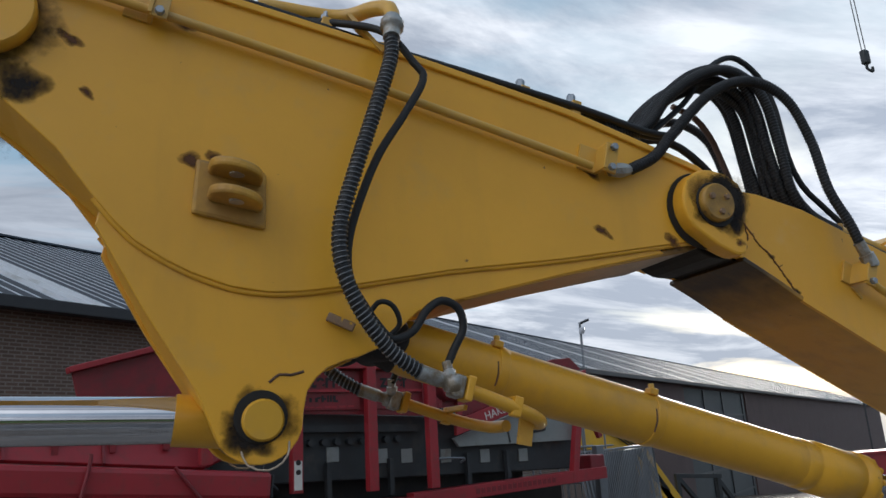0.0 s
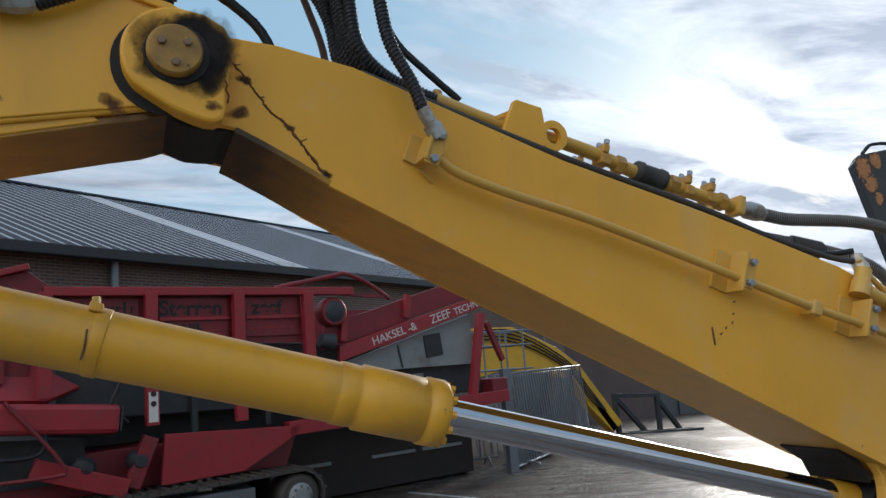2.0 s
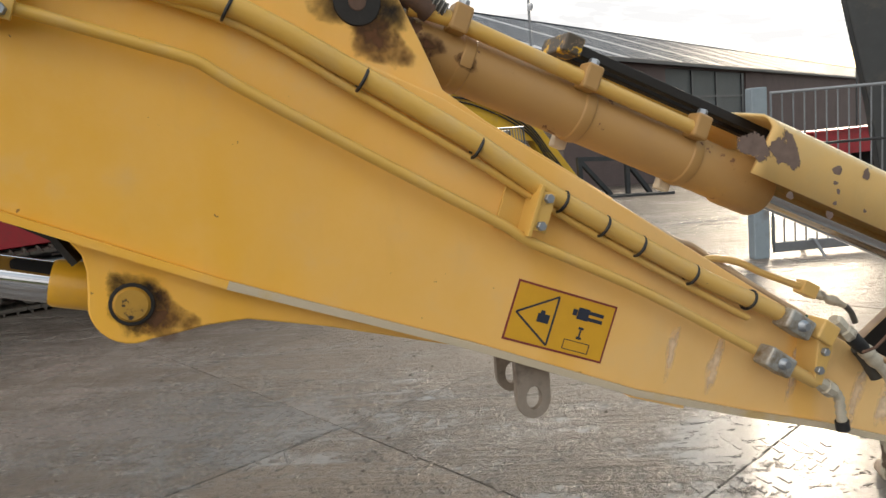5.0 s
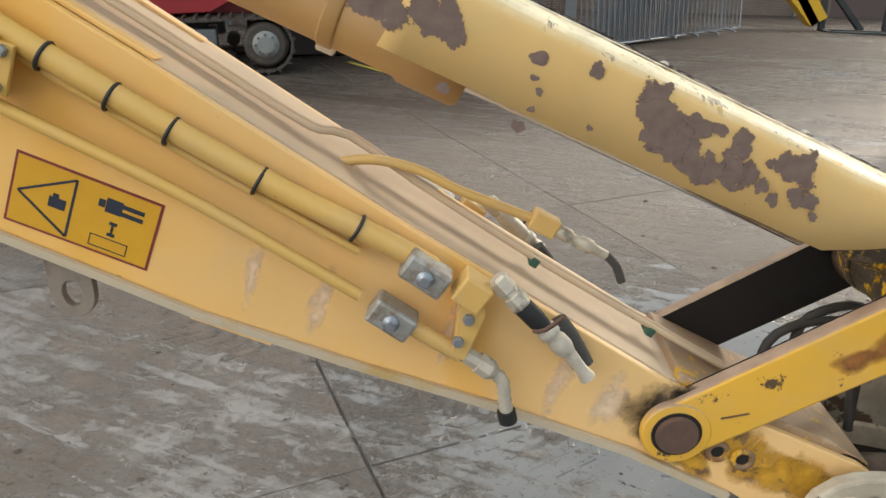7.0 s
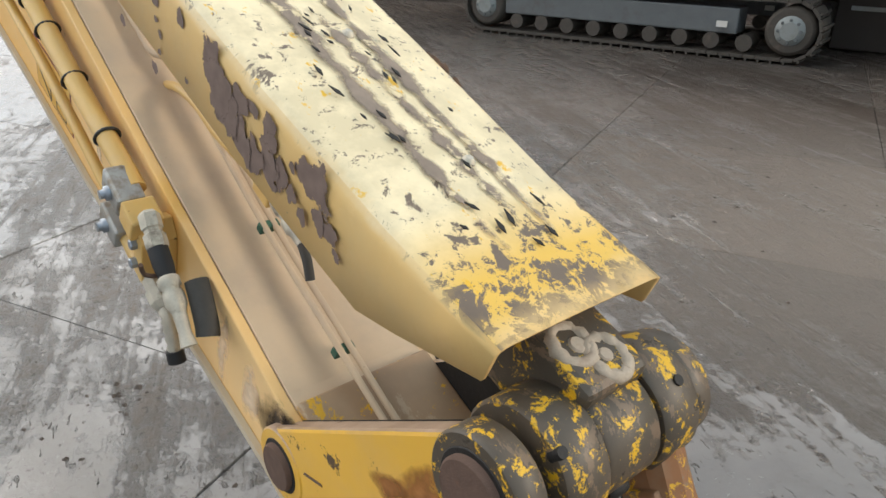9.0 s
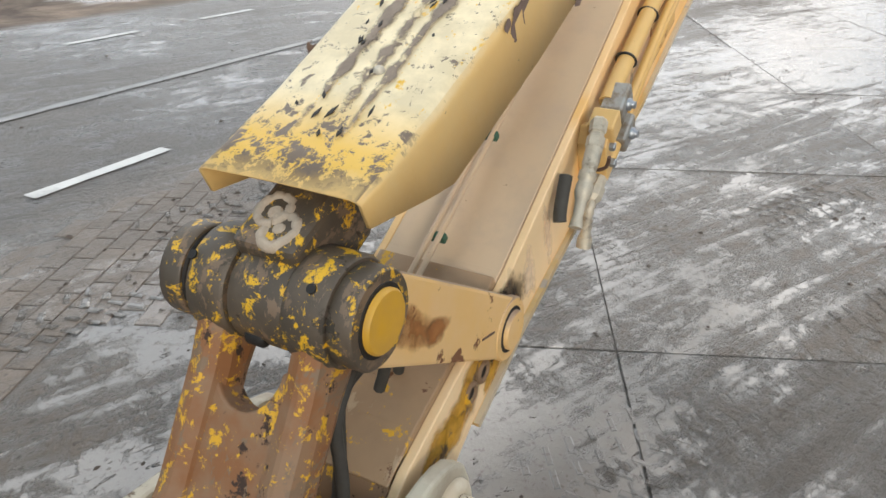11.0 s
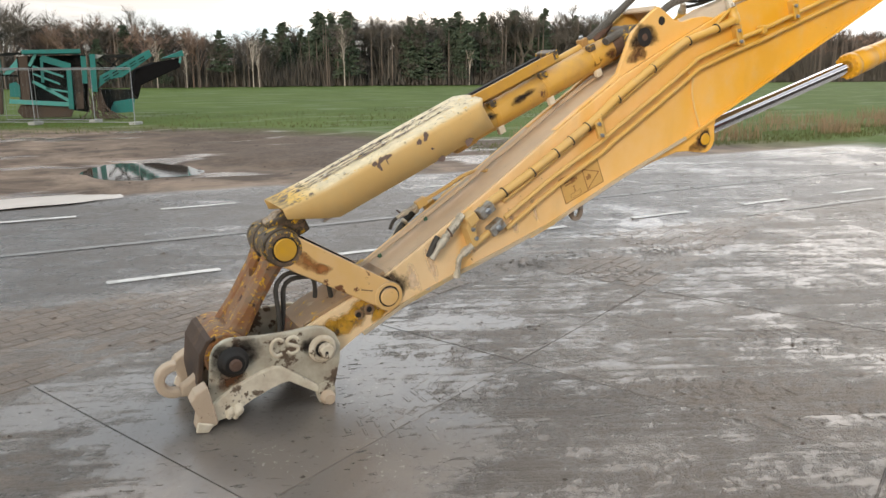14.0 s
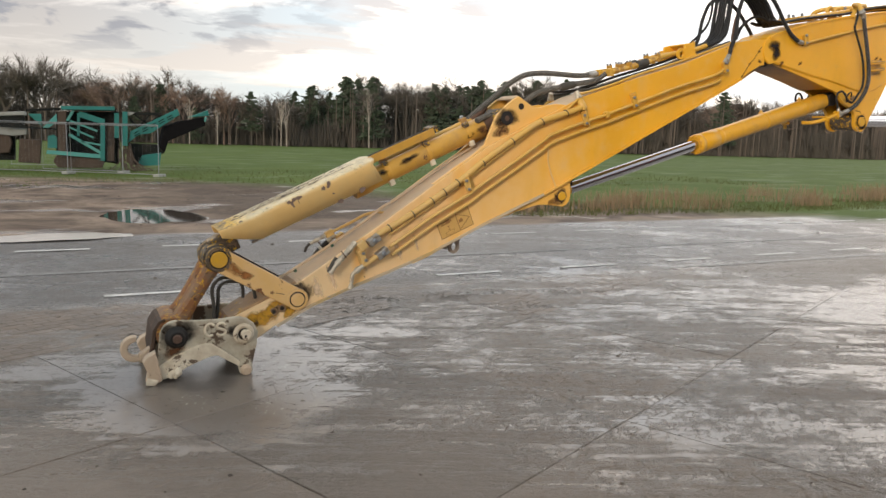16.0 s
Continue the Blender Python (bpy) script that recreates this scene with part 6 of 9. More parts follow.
def guard_skin(inset):
    prof = [(-0.20 + inset, -0.005)]
    for a in range(0, 91, 15):
        prof.append((-0.20 + inset + (0.038 - inset) * (1 - math.cos(radians(a))), 0.142 + (0.038 - inset) * math.sin(radians(a))))
    prof += [(-0.06, 0.187 - inset), (0.0, 0.190 - inset)]
    return prof + [(-y, h) for y, h in prof[-2::-1]]


T0, T1 = 1.22, 2.56
outer, inner = guard_skin(0.0), guard_skin(0.010)
g, gt = G(), G()
STEPS = 16
k = len(outer)
rows = []
for skin in (outer, inner):
    rws = []
    for i in range(STEPS + 1):
        row = []
        for y, h in skin:
            f = i / STEPS
            t = T0 + (T1 - T0) * f
            low = 1 - h / 0.19
            if f == 0:
                t += 0.02 + 0.09 * low * (1 - low) * 4 * 0.5 + 0.02 * low
            lift = 0.0
            if f > 0.82:
                lift = (f - 0.82) / 0.18 * 0.125 * low
            row.append(bpt(t, h + lift, y * (1 - 0.11 * max(0.0, f - 0.5) / 0.5)))
        rws.append(row)
    rows.append(rws)
side_faces = set(range(0, 4)) | set(range(k - 5, k - 1))
for geo, want in ((g, True), (gt, False)):
    verts = [p for rws in rows for row in rws for p in row]
    off = (STEPS + 1) * k
    faces = []
    for i in range(STEPS):
        for j in range(k - 1):
            if (j in side_faces) == want:
                a, b = i * k + j, (i + 1) * k + j
                faces += [(a, b, b + 1, a + 1), (off + a + 1, off + b + 1, off + b, off + a)]
    for j in range(k - 1):
        if (j in side_faces) == want:
            faces += [(j, j + 1, off + j + 1, off + j), (STEPS * k + j + 1, STEPS * k + j, off + STEPS * k + j, off + STEPS * k + j + 1)]
    if want:
        for i in range(STEPS):
            a, b = i * k, (i + 1) * k
            faces += [(a, off + a, off + b, b), (a + k - 1, b + k - 1, off + b + k - 1, off + a + k - 1)]
    geo.put(verts, faces, True)
part("guard_side", g, M_GUARD, guard, "faded yellow folded side")
part("guard_top", gt, M_GUARD, guard, "flaking cream-coloured top with bare stripes")
for y in (-0.045, 0.06):
    part("bare_stripe", streak(G(), bpt(1.26, 0.1915, y), bpt(2.50, 0.1915, y), (0, 1, 0), 0.026, 7 if y > 0 else 8), M_STRIPE, guard, "brown stripe where the paint has worn off")
part("bare_stripe", streak(G(), bpt(1.75, 0.1922, 0.01), bpt(2.42, 0.1922, 0.02), (0, 1, 0), 0.018, 9), M_STRIPE, guard, "patchy flaking between the stripes")
for t, y in ((2.24, 0.03), (1.86, 0.035)):
    part("bolt", G().lathe(bpt(t, 0.184, y), bpt(t, 0.199, y), [(0, 0.013), (0.6, 0.012), (1, 0.006)], 12), M_DIRTYFIT, guard)
rnd = random.Random(12)
g = G()
for i in range(46):
    t, y = rnd.uniform(1.45, 2.46), rnd.uniform(-0.09, 0.10)
    a = rnd.uniform(-0.4, 0.4)
    d0, d1 = rnd.uniform(0.006, 0.02), rnd.uniform(0.0015, 0.004)
    pts = [(-d0, -d1), (0.2 * d0, -1.4 * d1), (d0, 0.2 * d1), (0.1 * d0, d1)]
    row = [bpt(t + p * math.cos(a) - q * math.sin(a), 0.1925, y + p * math.sin(a) + q * math.cos(a)) for p, q in pts]
    g.put(row + [v + bup * 0.002 for v in row], [(3, 2, 1, 0), (4, 5, 6, 7)] + [(i_, (i_ + 1) % 4, (i_ + 1) % 4 + 4, i_ + 4) for i_ in range(4)])
part("flaked_paint", g, M_GREASESHADE, guard, "dark lifted flakes of paint")["kind"] = "stuff"
rnd = random.Random(3)
for s, spots in ((-1, ((4.265, 1.507, 0.045), (4.372, 1.486, 0.05), (4.574, 1.407, 0.013), (4.566, 1.368, 0.008), (4.575, 1.341, 0.007), (4.69, 1.385, 0.012), (4.561, 1.305, 0.005), (4.681, 1.267, 0.006), (4.813, 1.325, 0.034), (4.823, 1.278, 0.044), (4.847, 1.235, 0.038), (4.89, 1.208, 0.034), (4.934, 1.181, 0.032), (4.981, 1.171, 0.03), (5.016, 1.16, 0.024), (4.903, 1.266, 0.022), (4.948, 1.263, 0.016), (4.994, 1.241, 0.02), (4.992, 1.214, 0.018), (4.989, 1.192, 0.02), (5.125, 1.176, 0.034), (5.125, 1.124, 0.018), (5.157, 1.104, 0.018), (5.171, 1.074, 0.012), (5.06, 1.19, 0.007), (5.051, 1.143, 0.016), (5.079, 1.113, 0.012), (4.385, 1.349, 0.012), (4.534, 1.272, 0.012))), (1, ((4.955, 1.268, 0.03), (4.92, 1.285, 0.02), (5.0, 1.26, 0.014), (4.70, 1.40, 0.018), (4.74, 1.37, 0.012), (4.60, 1.27, 0.02), (4.42, 1.36, 0.02), (4.66, 1.33, 0.01)))):
    for i, (x, z, r) in enumerate(spots):
        y = 0.2003 - 0.022 * max(0.0, (x - BPIN[0]) / 0.909 - 1.89) / 0.67 + 0.0002 * i
        part("rust_patch", smear(G(), x, s * (y + 0.0012), z, r * 1.5, 60 + i, s, rnd.uniform(0.7, 1.15), rnd.uniform(-1.4, 0.4), k=30), M_SCAR, guard, "brown rust where paint has come off")

# ---- linkage ----
for s in (-1, 1):
    link = thing("side_link", "yellow steel side link with rusty edges between two pins", "linkage bar", "side links")
    d = Vector((LT[0] - LL[0], LT[1] - LL[1])).normalized()
    nn = Vector((-d.y, d.x))
    a1 = math.degrees(math.atan2(d.y, d.x))
    body = arc(LT[0], LT[1], 0.088, a1 - 90, a1 + 90, 12) + arc(LL[0], LL[1], 0.080, a1 + 90, a1 + 270, 12)
    part("link_plate", G().prism(body, s * 0.166, s * 0.210), M_LINK if s > 0 else M_LINKBRIGHT, link, bevel=0.008)
    part("inner_grime", G().prism([(x * 0.985 + 0.015 * (LT[0] + LL[0]) / 2, z * 0.985 + 0.015 * (LT[1] + LL[1]) / 2) for x, z in body], s * 0.1645, s * 0.1662), M_GREASESHADE, link, "grease-blackened inner face")
    part("grease_stain", smear(smear(G(), LL[0] - 0.02, s * 0.1906, LL[1] + 0.02, 0.14, 61, s, 0.9), LL[0] + 0.03, s * 0.191, LL[1] + 0.07, 0.08, 62, s, 0.8), M_SMEAR, stick, "black grease round the link pin")
    for k_, (f_, q_) in enumerate(((0.80, 0.11), (0.66, 0.07))):
        part("rust_stain", smear(G(), LL[0] + (LT[0] - LL[0]) * f_, s * (0.2106 + 0.0004 * k_), LL[1] + (LT[1] - LL[1]) * f_ - 0.015, q_, 180 + k_, s, 0.55, 0.52), M_RUNRUST, link, "orange-brown rust run")
    part("scratch", G().tube([(LL[0] + 0.10, s * 0.2105, LL[1] + 0.045), (LL[0] + 0.13, s * 0.2108, LL[1] + 0.052), (LL[0] + 0.165, s * 0.2105, LL[1] + 0.06)], 0.003, 5, 0.01), M_RUST, link)
    for (x, z), r in ((LT, 0.082), (LL, 0.074)):
        part("boss", G().pin(x, z, s * 0.162, s * 0.213, r + 0.0105, 32, 0.004), M_GREASY if x > 5.2 else M_LINK if s > 0 else M_LINKBRIGHT, link, "greasy link eye" if x > 5.2 else "")
        part("pin_end", G().pin(x, z, s * 0.18, s * 0.226, r - 0.022, 28, 0.004), (M_PINFACE if x > 5.2 else M_LINK) if s > 0 else M_RUST, link, "yellow painted pin end" if s > 0 else "dark rusty pin end")
        part("grease_ring", G().pin(x, z, s * 0.158, s * 0.167, r + 0.002, 28), M_GREASESHADE, link, "black grease ring")
        part("rim_grease", G().pin(x, z, s * 0.20, s * 0.2145, r - 0.012, 28, 0.002), M_GREASESHADE, link)

lever = thing("bucket_lever", "rusty yellow cast lever linking cylinder rod and coupler", "linkage lever")
QH, QP = (5.844, 0.318), (5.354, 0.305)
ld = Vector((QH[0] - LT[0], QH[1] - LT[1])).normalized()
la = math.degrees(math.atan2(ld.y, ld.x))
for s in (-1, 1):
    part("cheek_boss", G().pin(LT[0], LT[1], s * 0.064 + 0.014, s * 0.150 + 0.014, 0.105, 28), M_GREASY, lever, "greasy boss with yellow paint remains", bevel=0.005)
    across = Vector((-ld.y, ld.x))
    leg = arc(LT[0], LT[1], 0.090, la + 105, la + 255, 10) + [(LT[0] + ld.x * a - across.x * w_, LT[1] + ld.y * a - across.y * w_) for a, w_ in ((0.09, 0.064), (0.16, 0.056), (0.38, 0.054), (0.50, 0.066))]
    leg += arc(QH[0], QH[1], 0.098, la - 75, la + 75, 10) + [(LT[0] + ld.x * a + across.x * w_, LT[1] + ld.y * a + across.y * w_) for a, w_ in ((0.50, 0.066), (0.38, 0.054), (0.16, 0.056), (0.09, 0.064))]
    part("cheek", G().prism(leg, s * 0.066 + 0.014, s * 0.149 + 0.014), M_LEVER, lever, "cast cheek with rust and yellow paint remains", bevel=0.036)
cut = [(-0.09, 0.58), (0.09, 0.58), (0.09, 0.13)] + [(0.072 * math.cos(radians(a)), 0.13 + 0.09 * math.sin(radians(a))) for a in range(0, 181, 15)] + [(-0.09, 0.13)]
k = len(cut)
g = G()
g.put([(LT[0] + ld.x * b - ld.y * h, a, LT[1] + ld.y * b + ld.x * h) for h in (-0.034, 0.036) for a, b in cut], [tuple(range(k)), tuple(range(2 * k - 1, k - 1, -1))] + [(i, i + k, (i + 1) % k + k, (i + 1) % k) for i in range(k)])
part("web", g, M_LEVER, lever, "web with a round cut-out between the cheeks", bevel=0.006)
part("foot_tube", G().pin(QH[0] + 0.008, QH[1] + 0.022, -0.20, 0.20, 0.118, 32, 0.014), M_LEVER, lever, "rusty cast foot tube")
for y in (-0.13, 0.13):
    part("grease_port", G().lathe((LT[0] + 0.06, y, LT[1] + 0.06), (LT[0] + 0.0765, y, LT[1] + 0.0765), [(0, 0.010), (1, 0.009)], 12), M_GREASESHADE, lever)
rodend = thing("rod_end", "square greasy rod end block with a pale weld bead on top", "rod end")
part("eye", G().pin(LT[0], LT[1], -0.046, 0.074, 0.098, 28), M_GREASY, rodend, bevel=0.004)
part("block", G().box(bpt(2.555, 0.055, 0.012), (0.20, 0.14, 0.15), Matrix.Rotation(0.43, 4, "Y")), M_GREASY, rodend, bevel=0.014)
g = G()
rnd = random.Random(31)
for cx, cy in ((2.572, -0.014), (2.612, 0.024)):
    loop = []
    for i in range(27):
        a, q = 2 * math.pi * i / 24, 0.030 + rnd.uniform(-0.0015, 0.0015)
        loop.append(bpt(cx + 1.15 * q * math.cos(a), 0.124 + rnd.uniform(-0.003, 0.003), cy + q * math.sin(a)))
    g.tube(loop, 0.0115, 8, straight=True)
g.lathe(bpt(2.578, 0.120, -0.008), bpt(2.578, 0.134, -0.008), [(0, 0.022), (1, 0.012)], 12)
g.lathe(bpt(2.61, 0.120, 0.022), bpt(2.61, 0.133, 0.022), [(0, 0.020), (1, 0.010)], 12)
part("weld_bead", g, M_CHALK, rodend, "pale double ring of weld bead")
part("lug", G().pin(LT[0] + 0.07, LT[1] - 0.055, -0.022, 0.022, 0.020, 16), M_GREASESHADE, rodend)
for s in (-1, 1):
    g = G()
    for x, z in ((5.12, 0.432), (5.055, 0.455)):
        g.ring((x, s * 0.1905, z), (0, 1, 0), 0.024, 0.008, 18, 8)
        # black disc in place of the bore's inner shade
        part("bore", G().pin(x, z, s * 0.188, s * 0.1915, 0.02, 16, 0.001), M_GREASESHADE, stick)
    part("bore_rim", g, M_WORN, stick)
    g = G()
    for i, (x, z, r) in enumerate(((5.06, 0.49, 0.085), (5.16, 0.42, 0.08), (5.0, 0.42, 0.05), (5.22, 0.38, 0.07), (5.30, 0.36, 0.08))):
        smear(g, x, s * (0.1903 + 0.0003 * i), z, r * 1.3, 90 + i, s, 0.8)
    part("bare_paint", g, M_WORNSMEAR, stick, "worn patches with rust and bright yellow paint")
part("hose", G().tube([(5.55, 0.12, 0.30), (5.55, 0.13, 0.48), (5.56, 0.13, 0.623), (5.53, 0.13, 0.68), (5.478, 0.12, 0.704), (5.40, 0.11, 0.69), (5.348, 0.10, 0.66), (5.33, 0.09, 0.60), (5.326, 0.07, 0.536)], 0.0135, 8, 0.03), M_HOSEDUST, lever, "grey hose loop")
part("hose", G().tube([(5.534, 0.09, 0.32), (5.515, 0.10, 0.50), (5.509, 0.10, 0.616), (5.47, 0.10, 0.66), (5.401, 0.10, 0.667), (5.31, 0.09, 0.65), (5.254, 0.08, 0.607), (5.23, 0.06, 0.521)], 0.0135, 8, 0.03), M_HOSEDUST, lever, "grey hose loop")

# ---- quick coupler ----
qc = thing("quick_coupler", "mud-stained grey quick coupler with a hook resting on the ground", "quick coupler")
Q_OUT = arc(5.835, 0.330, 0.108, 10, 90, 7) + [(5.76, 0.432), (5.64, 0.424), (5.52, 0.424)] + [(5.43, 0.432), (5.38, 0.428), (5.33, 0.412), (5.285, 0.375), (5.255, 0.31), (5.262, 0.22), (5.285, 0.12)] + arc(5.350, 0.035, 0.046, 175, 350, 8) + [(5.405, 0.095), (5.46, 0.128), (5.555, 0.172), (5.66, 0.146), (5.756, 0.108), (5.875, 0.045), (5.945, 0.03), (5.985, 0.10), (5.955, 0.22)]
LIP_TOP = [(5.975, 0.105), (5.90, 0.152), (5.829, 0.192), (5.70, 0.244), (5.635, 0.257), (5.59, 0.250), (5.535, 0.212), (5.46, 0.155), (5.395, 0.102)]
LIP_LOW = [(5.398, 0.062), (5.466, 0.105), (5.555, 0.162), (5.60, 0.158), (5.66, 0.138), (5.756, 0.100), (5.875, 0.035), (5.955, 0.018)]
for s in (-1, 1):
    part("cheek_plate", G().prism(Q_OUT, s * 0.222, s * 0.262), M_COUPLER, qc, "thick grey cheek plate with chipped paint", bevel=0.009)
    # front pin: bent collar, greasy groove, worn pin with a centre hole
    collar = part("collar", G().ring((5.362, s * 0.268, 0.305), (0, 1, 0), 0.058, 0.019, 30, 10), M_LIP, qc, "pale worn collar round the pin")
    part("groove", G().pin(5.352, 0.303, s * 0.255, s * 0.280, 0.052, 26, 0.003), M_GREASESHADE, collar)
    front = part("front_pin", G().lathe((5.350, s * 0.25, 0.302), (5.350, s * 0.322, 0.302), [(0, 0.039), (0.82, 0.039), (0.93, 0.035), (1, 0.031)], 26), M_LIP, qc, "pale worn pin end")
    # black disc in place of the shade in the centre hole
    part("centre_hole", G().pin(5.356, 0.296, s * 0.315, s * 0.3226, 0.010, 14, 0.001), M_GREASESHADE, front)
    # rear pin in black grease
    rear = part("rear_boss", G().lathe((QH[0] - 0.012, s * 0.255, QH[1]), (QH[0] - 0.012, s * 0.315, QH[1]), [(0, 0.080), (0.30, 0.078), (0.38, 0.062), (0.80, 0.058), (1, 0.048)], 30), M_GREASESHADE, qc, "greasy black pin boss")
    part("pin_end", G().lathe((QH[0] - 0.012, s * 0.31, QH[1]), (QH[0] - 0.012, s * 0.332, QH[1]), [(0, 0.032), (0.6, 0.032), (1, 0.024)], 22), M_RUST, rear)
    # lower pins and the clod-covered stud
    part("lower_pin", G().lathe((5.352, s * 0.20, 0.035), (5.352, s * 0.335, 0.035), [(0, 0.034), (0.55, 0.034), (0.6, 0.040), (0.8, 0.040), (0.85, 0.030), (1, 0.028)], 18), M_TOOTH, qc, "muddy pin end")
    part("pin_ear", G().prism([(5.395, 0.11), (5.31, 0.13)] + arc(5.350, 0.035, 0.050, 165, 375, 10), s * 0.262, s * 0.285), M_COUPLER, qc, bevel=0.006)
    rnd = random.Random(41)
    g = G()
    for i in range(9):
        cx, cz, r = 5.850 + rnd.uniform(-0.035, 0.035), 0.055 + rnd.uniform(-0.03, 0.03), rnd.uniform(0.016, 0.030)
        g.lathe((cx, s * 0.275, cz), (cx + rnd.uniform(-0.01, 0.01), s * (0.30 + rnd.uniform(0.0, 0.03)), cz), [(0, r * 0.8), (0.4, r), (0.8, r * 0.8), (1, r * 0.35)], 9)
    part("stud", g, M_LIP, qc, "stud caked in pale mud")
    part("lower_lip", G().prism(LIP_TOP + LIP_LOW, s * 0.205, s * 0.288), M_LIP, qc, "pale worn lower lip", bevel=0.008)
    # two welded curls
    g = G()
    round_curl = [(0.028, 0.034), (0.008, 0.050), (-0.020, 0.040), (-0.032, 0.010), (-0.030, -0.022), (-0.008, -0.048), (0.022, -0.040)]
    bent_curl = [(0.030, 0.030), (0.010, 0.050), (-0.022, 0.042), (-0.028, 0.016), (0.0, 0.002), (0.028, -0.014), (0.024, -0.040), (-0.008, -0.050), (-0.032, -0.032)]
    for ox, curl in ((5.602, round_curl), (5.522, bent_curl)):
        g.tube([(ox - a, s * 0.2615, 0.350 + 0.92 * b) for a, b in curl], 0.0105, 8, 0.012)
    part("weld_bead", g, M_LIP, qc, "pale curly weld bead")
    part("grime", smear(G(), 5.83, s * 0.2625, 0.335, 0.15, 97, s, 0.95), M_SMEAR, qc, "black grease round the rear pin")
    part("grime", smear(G(), 5.43, s * 0.2632, 0.33, 0.055, 98, s, 1.3), M_SMEAR, qc)
    part("grime", smear(G(), 5.85, s * 0.2636, 0.22, 0.10, 100, s, 0.7), M_RUSTSMEAR, qc)
part("cross_plate", G().strip([(5.90, 0.445), (5.945, 0.425), (5.985, 0.36), (6.005, 0.20), (5.99, 0.09)], 0.028, -0.20, 0.20), M_PLATE, qc, "dark rust-brown rear cross plate", bevel=0.005)
part("inner_plate", G().strip([(5.30, 0.20), (5.56, 0.20), (5.75, 0.16), (5.95, 0.09)], 0.03, -0.222, 0.222), M_GREASESHADE, qc, bevel=0.004)
part("front_web", G().strip([(5.30, 0.06), (5.29, 0.14), (5.31, 0.20)], 0.022, -0.222, 0.222), M_DARKSTEEL, qc, bevel=0.004)
part("lock_cylinder", G().lathe((5.82, 0.0, 0.235), (5.46, 0.0, 0.245), [(0, 0.04), (0.1, 0.055), (0.75, 0.055), (0.78, 0.03), (1, 0.03)], 20), M_DARKSTEEL, qc, "grimy lock cylinder between the cheeks")
part("hook", G().prism(arc(6.102, 0.222, 0.094, 102, -112, 20) + arc(6.098, 0.222, 0.050, -112, 96, 16), 0.075, 0.145), M_TOOTH, qc, "muddy cast hook", bevel=0.012)
part("hook_arm", G().prism([(6.085, 0.128), (6.03, 0.125), (5.96, 0.165), (5.88, 0.20), (5.88, 0.275), (5.97, 0.252), (6.05, 0.195), (6.075, 0.182)], 0.075, 0.145), M_TOOTH, qc, bevel=0.012)
for s in (-1, 1):
    toe = part("toe", G().prism([(5.975, 0.235), (6.035, 0.205), (6.062, 0.165), (6.030, 0.085), (6.045, 0.012), (5.985, 0.0), (5.935, 0.022), (5.945, 0.085)], s * 0.225, s * 0.318), M_TOOTH, qc, "muddy forked toe resting on the ground", bevel=0.010)
    part("toe_pad", G().prism([(6.035, 0.06), (6.05, 0.012), (5.99, 0.0), (5.96, 0.035)], s * 0.322, s * 0.345), M_LIP, toe, bevel=0.006)

# ---- long workshop behind the yard ----
EAVE, RIDGE, DEEP = 4.75, 8.7, 10.0


def brickwork(name, a, b, mortar, scale):
    m, n = material(name)
    co = n.add("ShaderNodeTexCoord").outputs["Object"]
    vec = n.add("ShaderNodeMapping", {"Vector": co, "Rotation": (radians(90), 0, 0)}).outputs[0]
    br = n.add("ShaderNodeTexBrick", {"Vector": vec, "Color1": (*a, 1), "Color2": (*b, 1), "Mortar": (*mortar, 1), "Scale": scale, "Mortar Size": 0.012, "Brick Width": 0.21, "Row Height": 0.066})
    big = n.noise(co, 0.6, 6)
    col = n.mix(n.math("MULTIPLY", n.step(big, 0.4, 0.7), 0.4), br.outputs[0], [c * 0.5 for c in a])
    finish(n, col, 0.85, 0.0, br.outputs[1], -0.4, 0.01)
    return m


M_BRICK = brickwork("brown_brick", (0.165, 0.105, 0.078), (0.115, 0.074, 0.056), (0.24, 0.20, 0.17), 1.0)
M_PINK = brickwork("pink_render", (0.128, 0.086, 0.080), (0.115, 0.077, 0.072), (0.100, 0.068, 0.063), 1.0)
M_ROOF = plain("dark_roof_sheet", (0.060, 0.072, 0.092), 0.55, var=0.25, scale=1.2, bump=0.1, gloss=0.25)
# ribs of the same sheet, with the sun on them put into the colour
M_ROOFRIBLIT = plain("sunlit_roof_rib", (0.40, 0.43, 0.47), 0.55, var=0.2, scale=1.2, bump=0.1, gloss=0.25)
M_LIGHTSHEET = plain("translucent_roof_sheet", (0.48, 0.50, 0.54), 0.4, var=0.2, scale=1.5, stain=(0.28, 0.28, 0.27))
M_GUTTER = plain("black_gutter", (0.022, 0.022, 0.025), 0.5)
M_GALV = plain("galvanised_steel", (0.20, 0.215, 0.235), 0.45, 0.55, var=0.25, scale=14)
M_GLASS = plain("dark_glazing", (0.040, 0.048, 0.050), 0.6, var=0.4, scale=0.8, bump=0.0)
M_FRAME = plain("dark_window_frame", (0.028, 0.030, 0.033), 0.5)

hall = thing("workshop_building", "long brick workshop with dark corrugated roof and pale light strips", "building", place=(WALL0.x, WALL0.y, 0))
hall.rotation_euler = (0, 0, radians(35))
GB = -9.0
part("brick_wall", G().box((9.0, 0.15, EAVE / 2 - 0.6), (36.0, 0.3, EAVE + 1.2)), M_BRICK, hall)
part("rendered_wall", G().box((33.5, 0.15, (EAVE + GB) / 2), (12.98, 0.3, EAVE - GB)), M_PINK, hall, "dull pink rendered wall")
part("rendered_wall", G().box((133.5, 0.15, (EAVE + GB) / 2), (152.98, 0.3, EAVE - GB)), M_PINK, hall, "dull pink rendered wall")
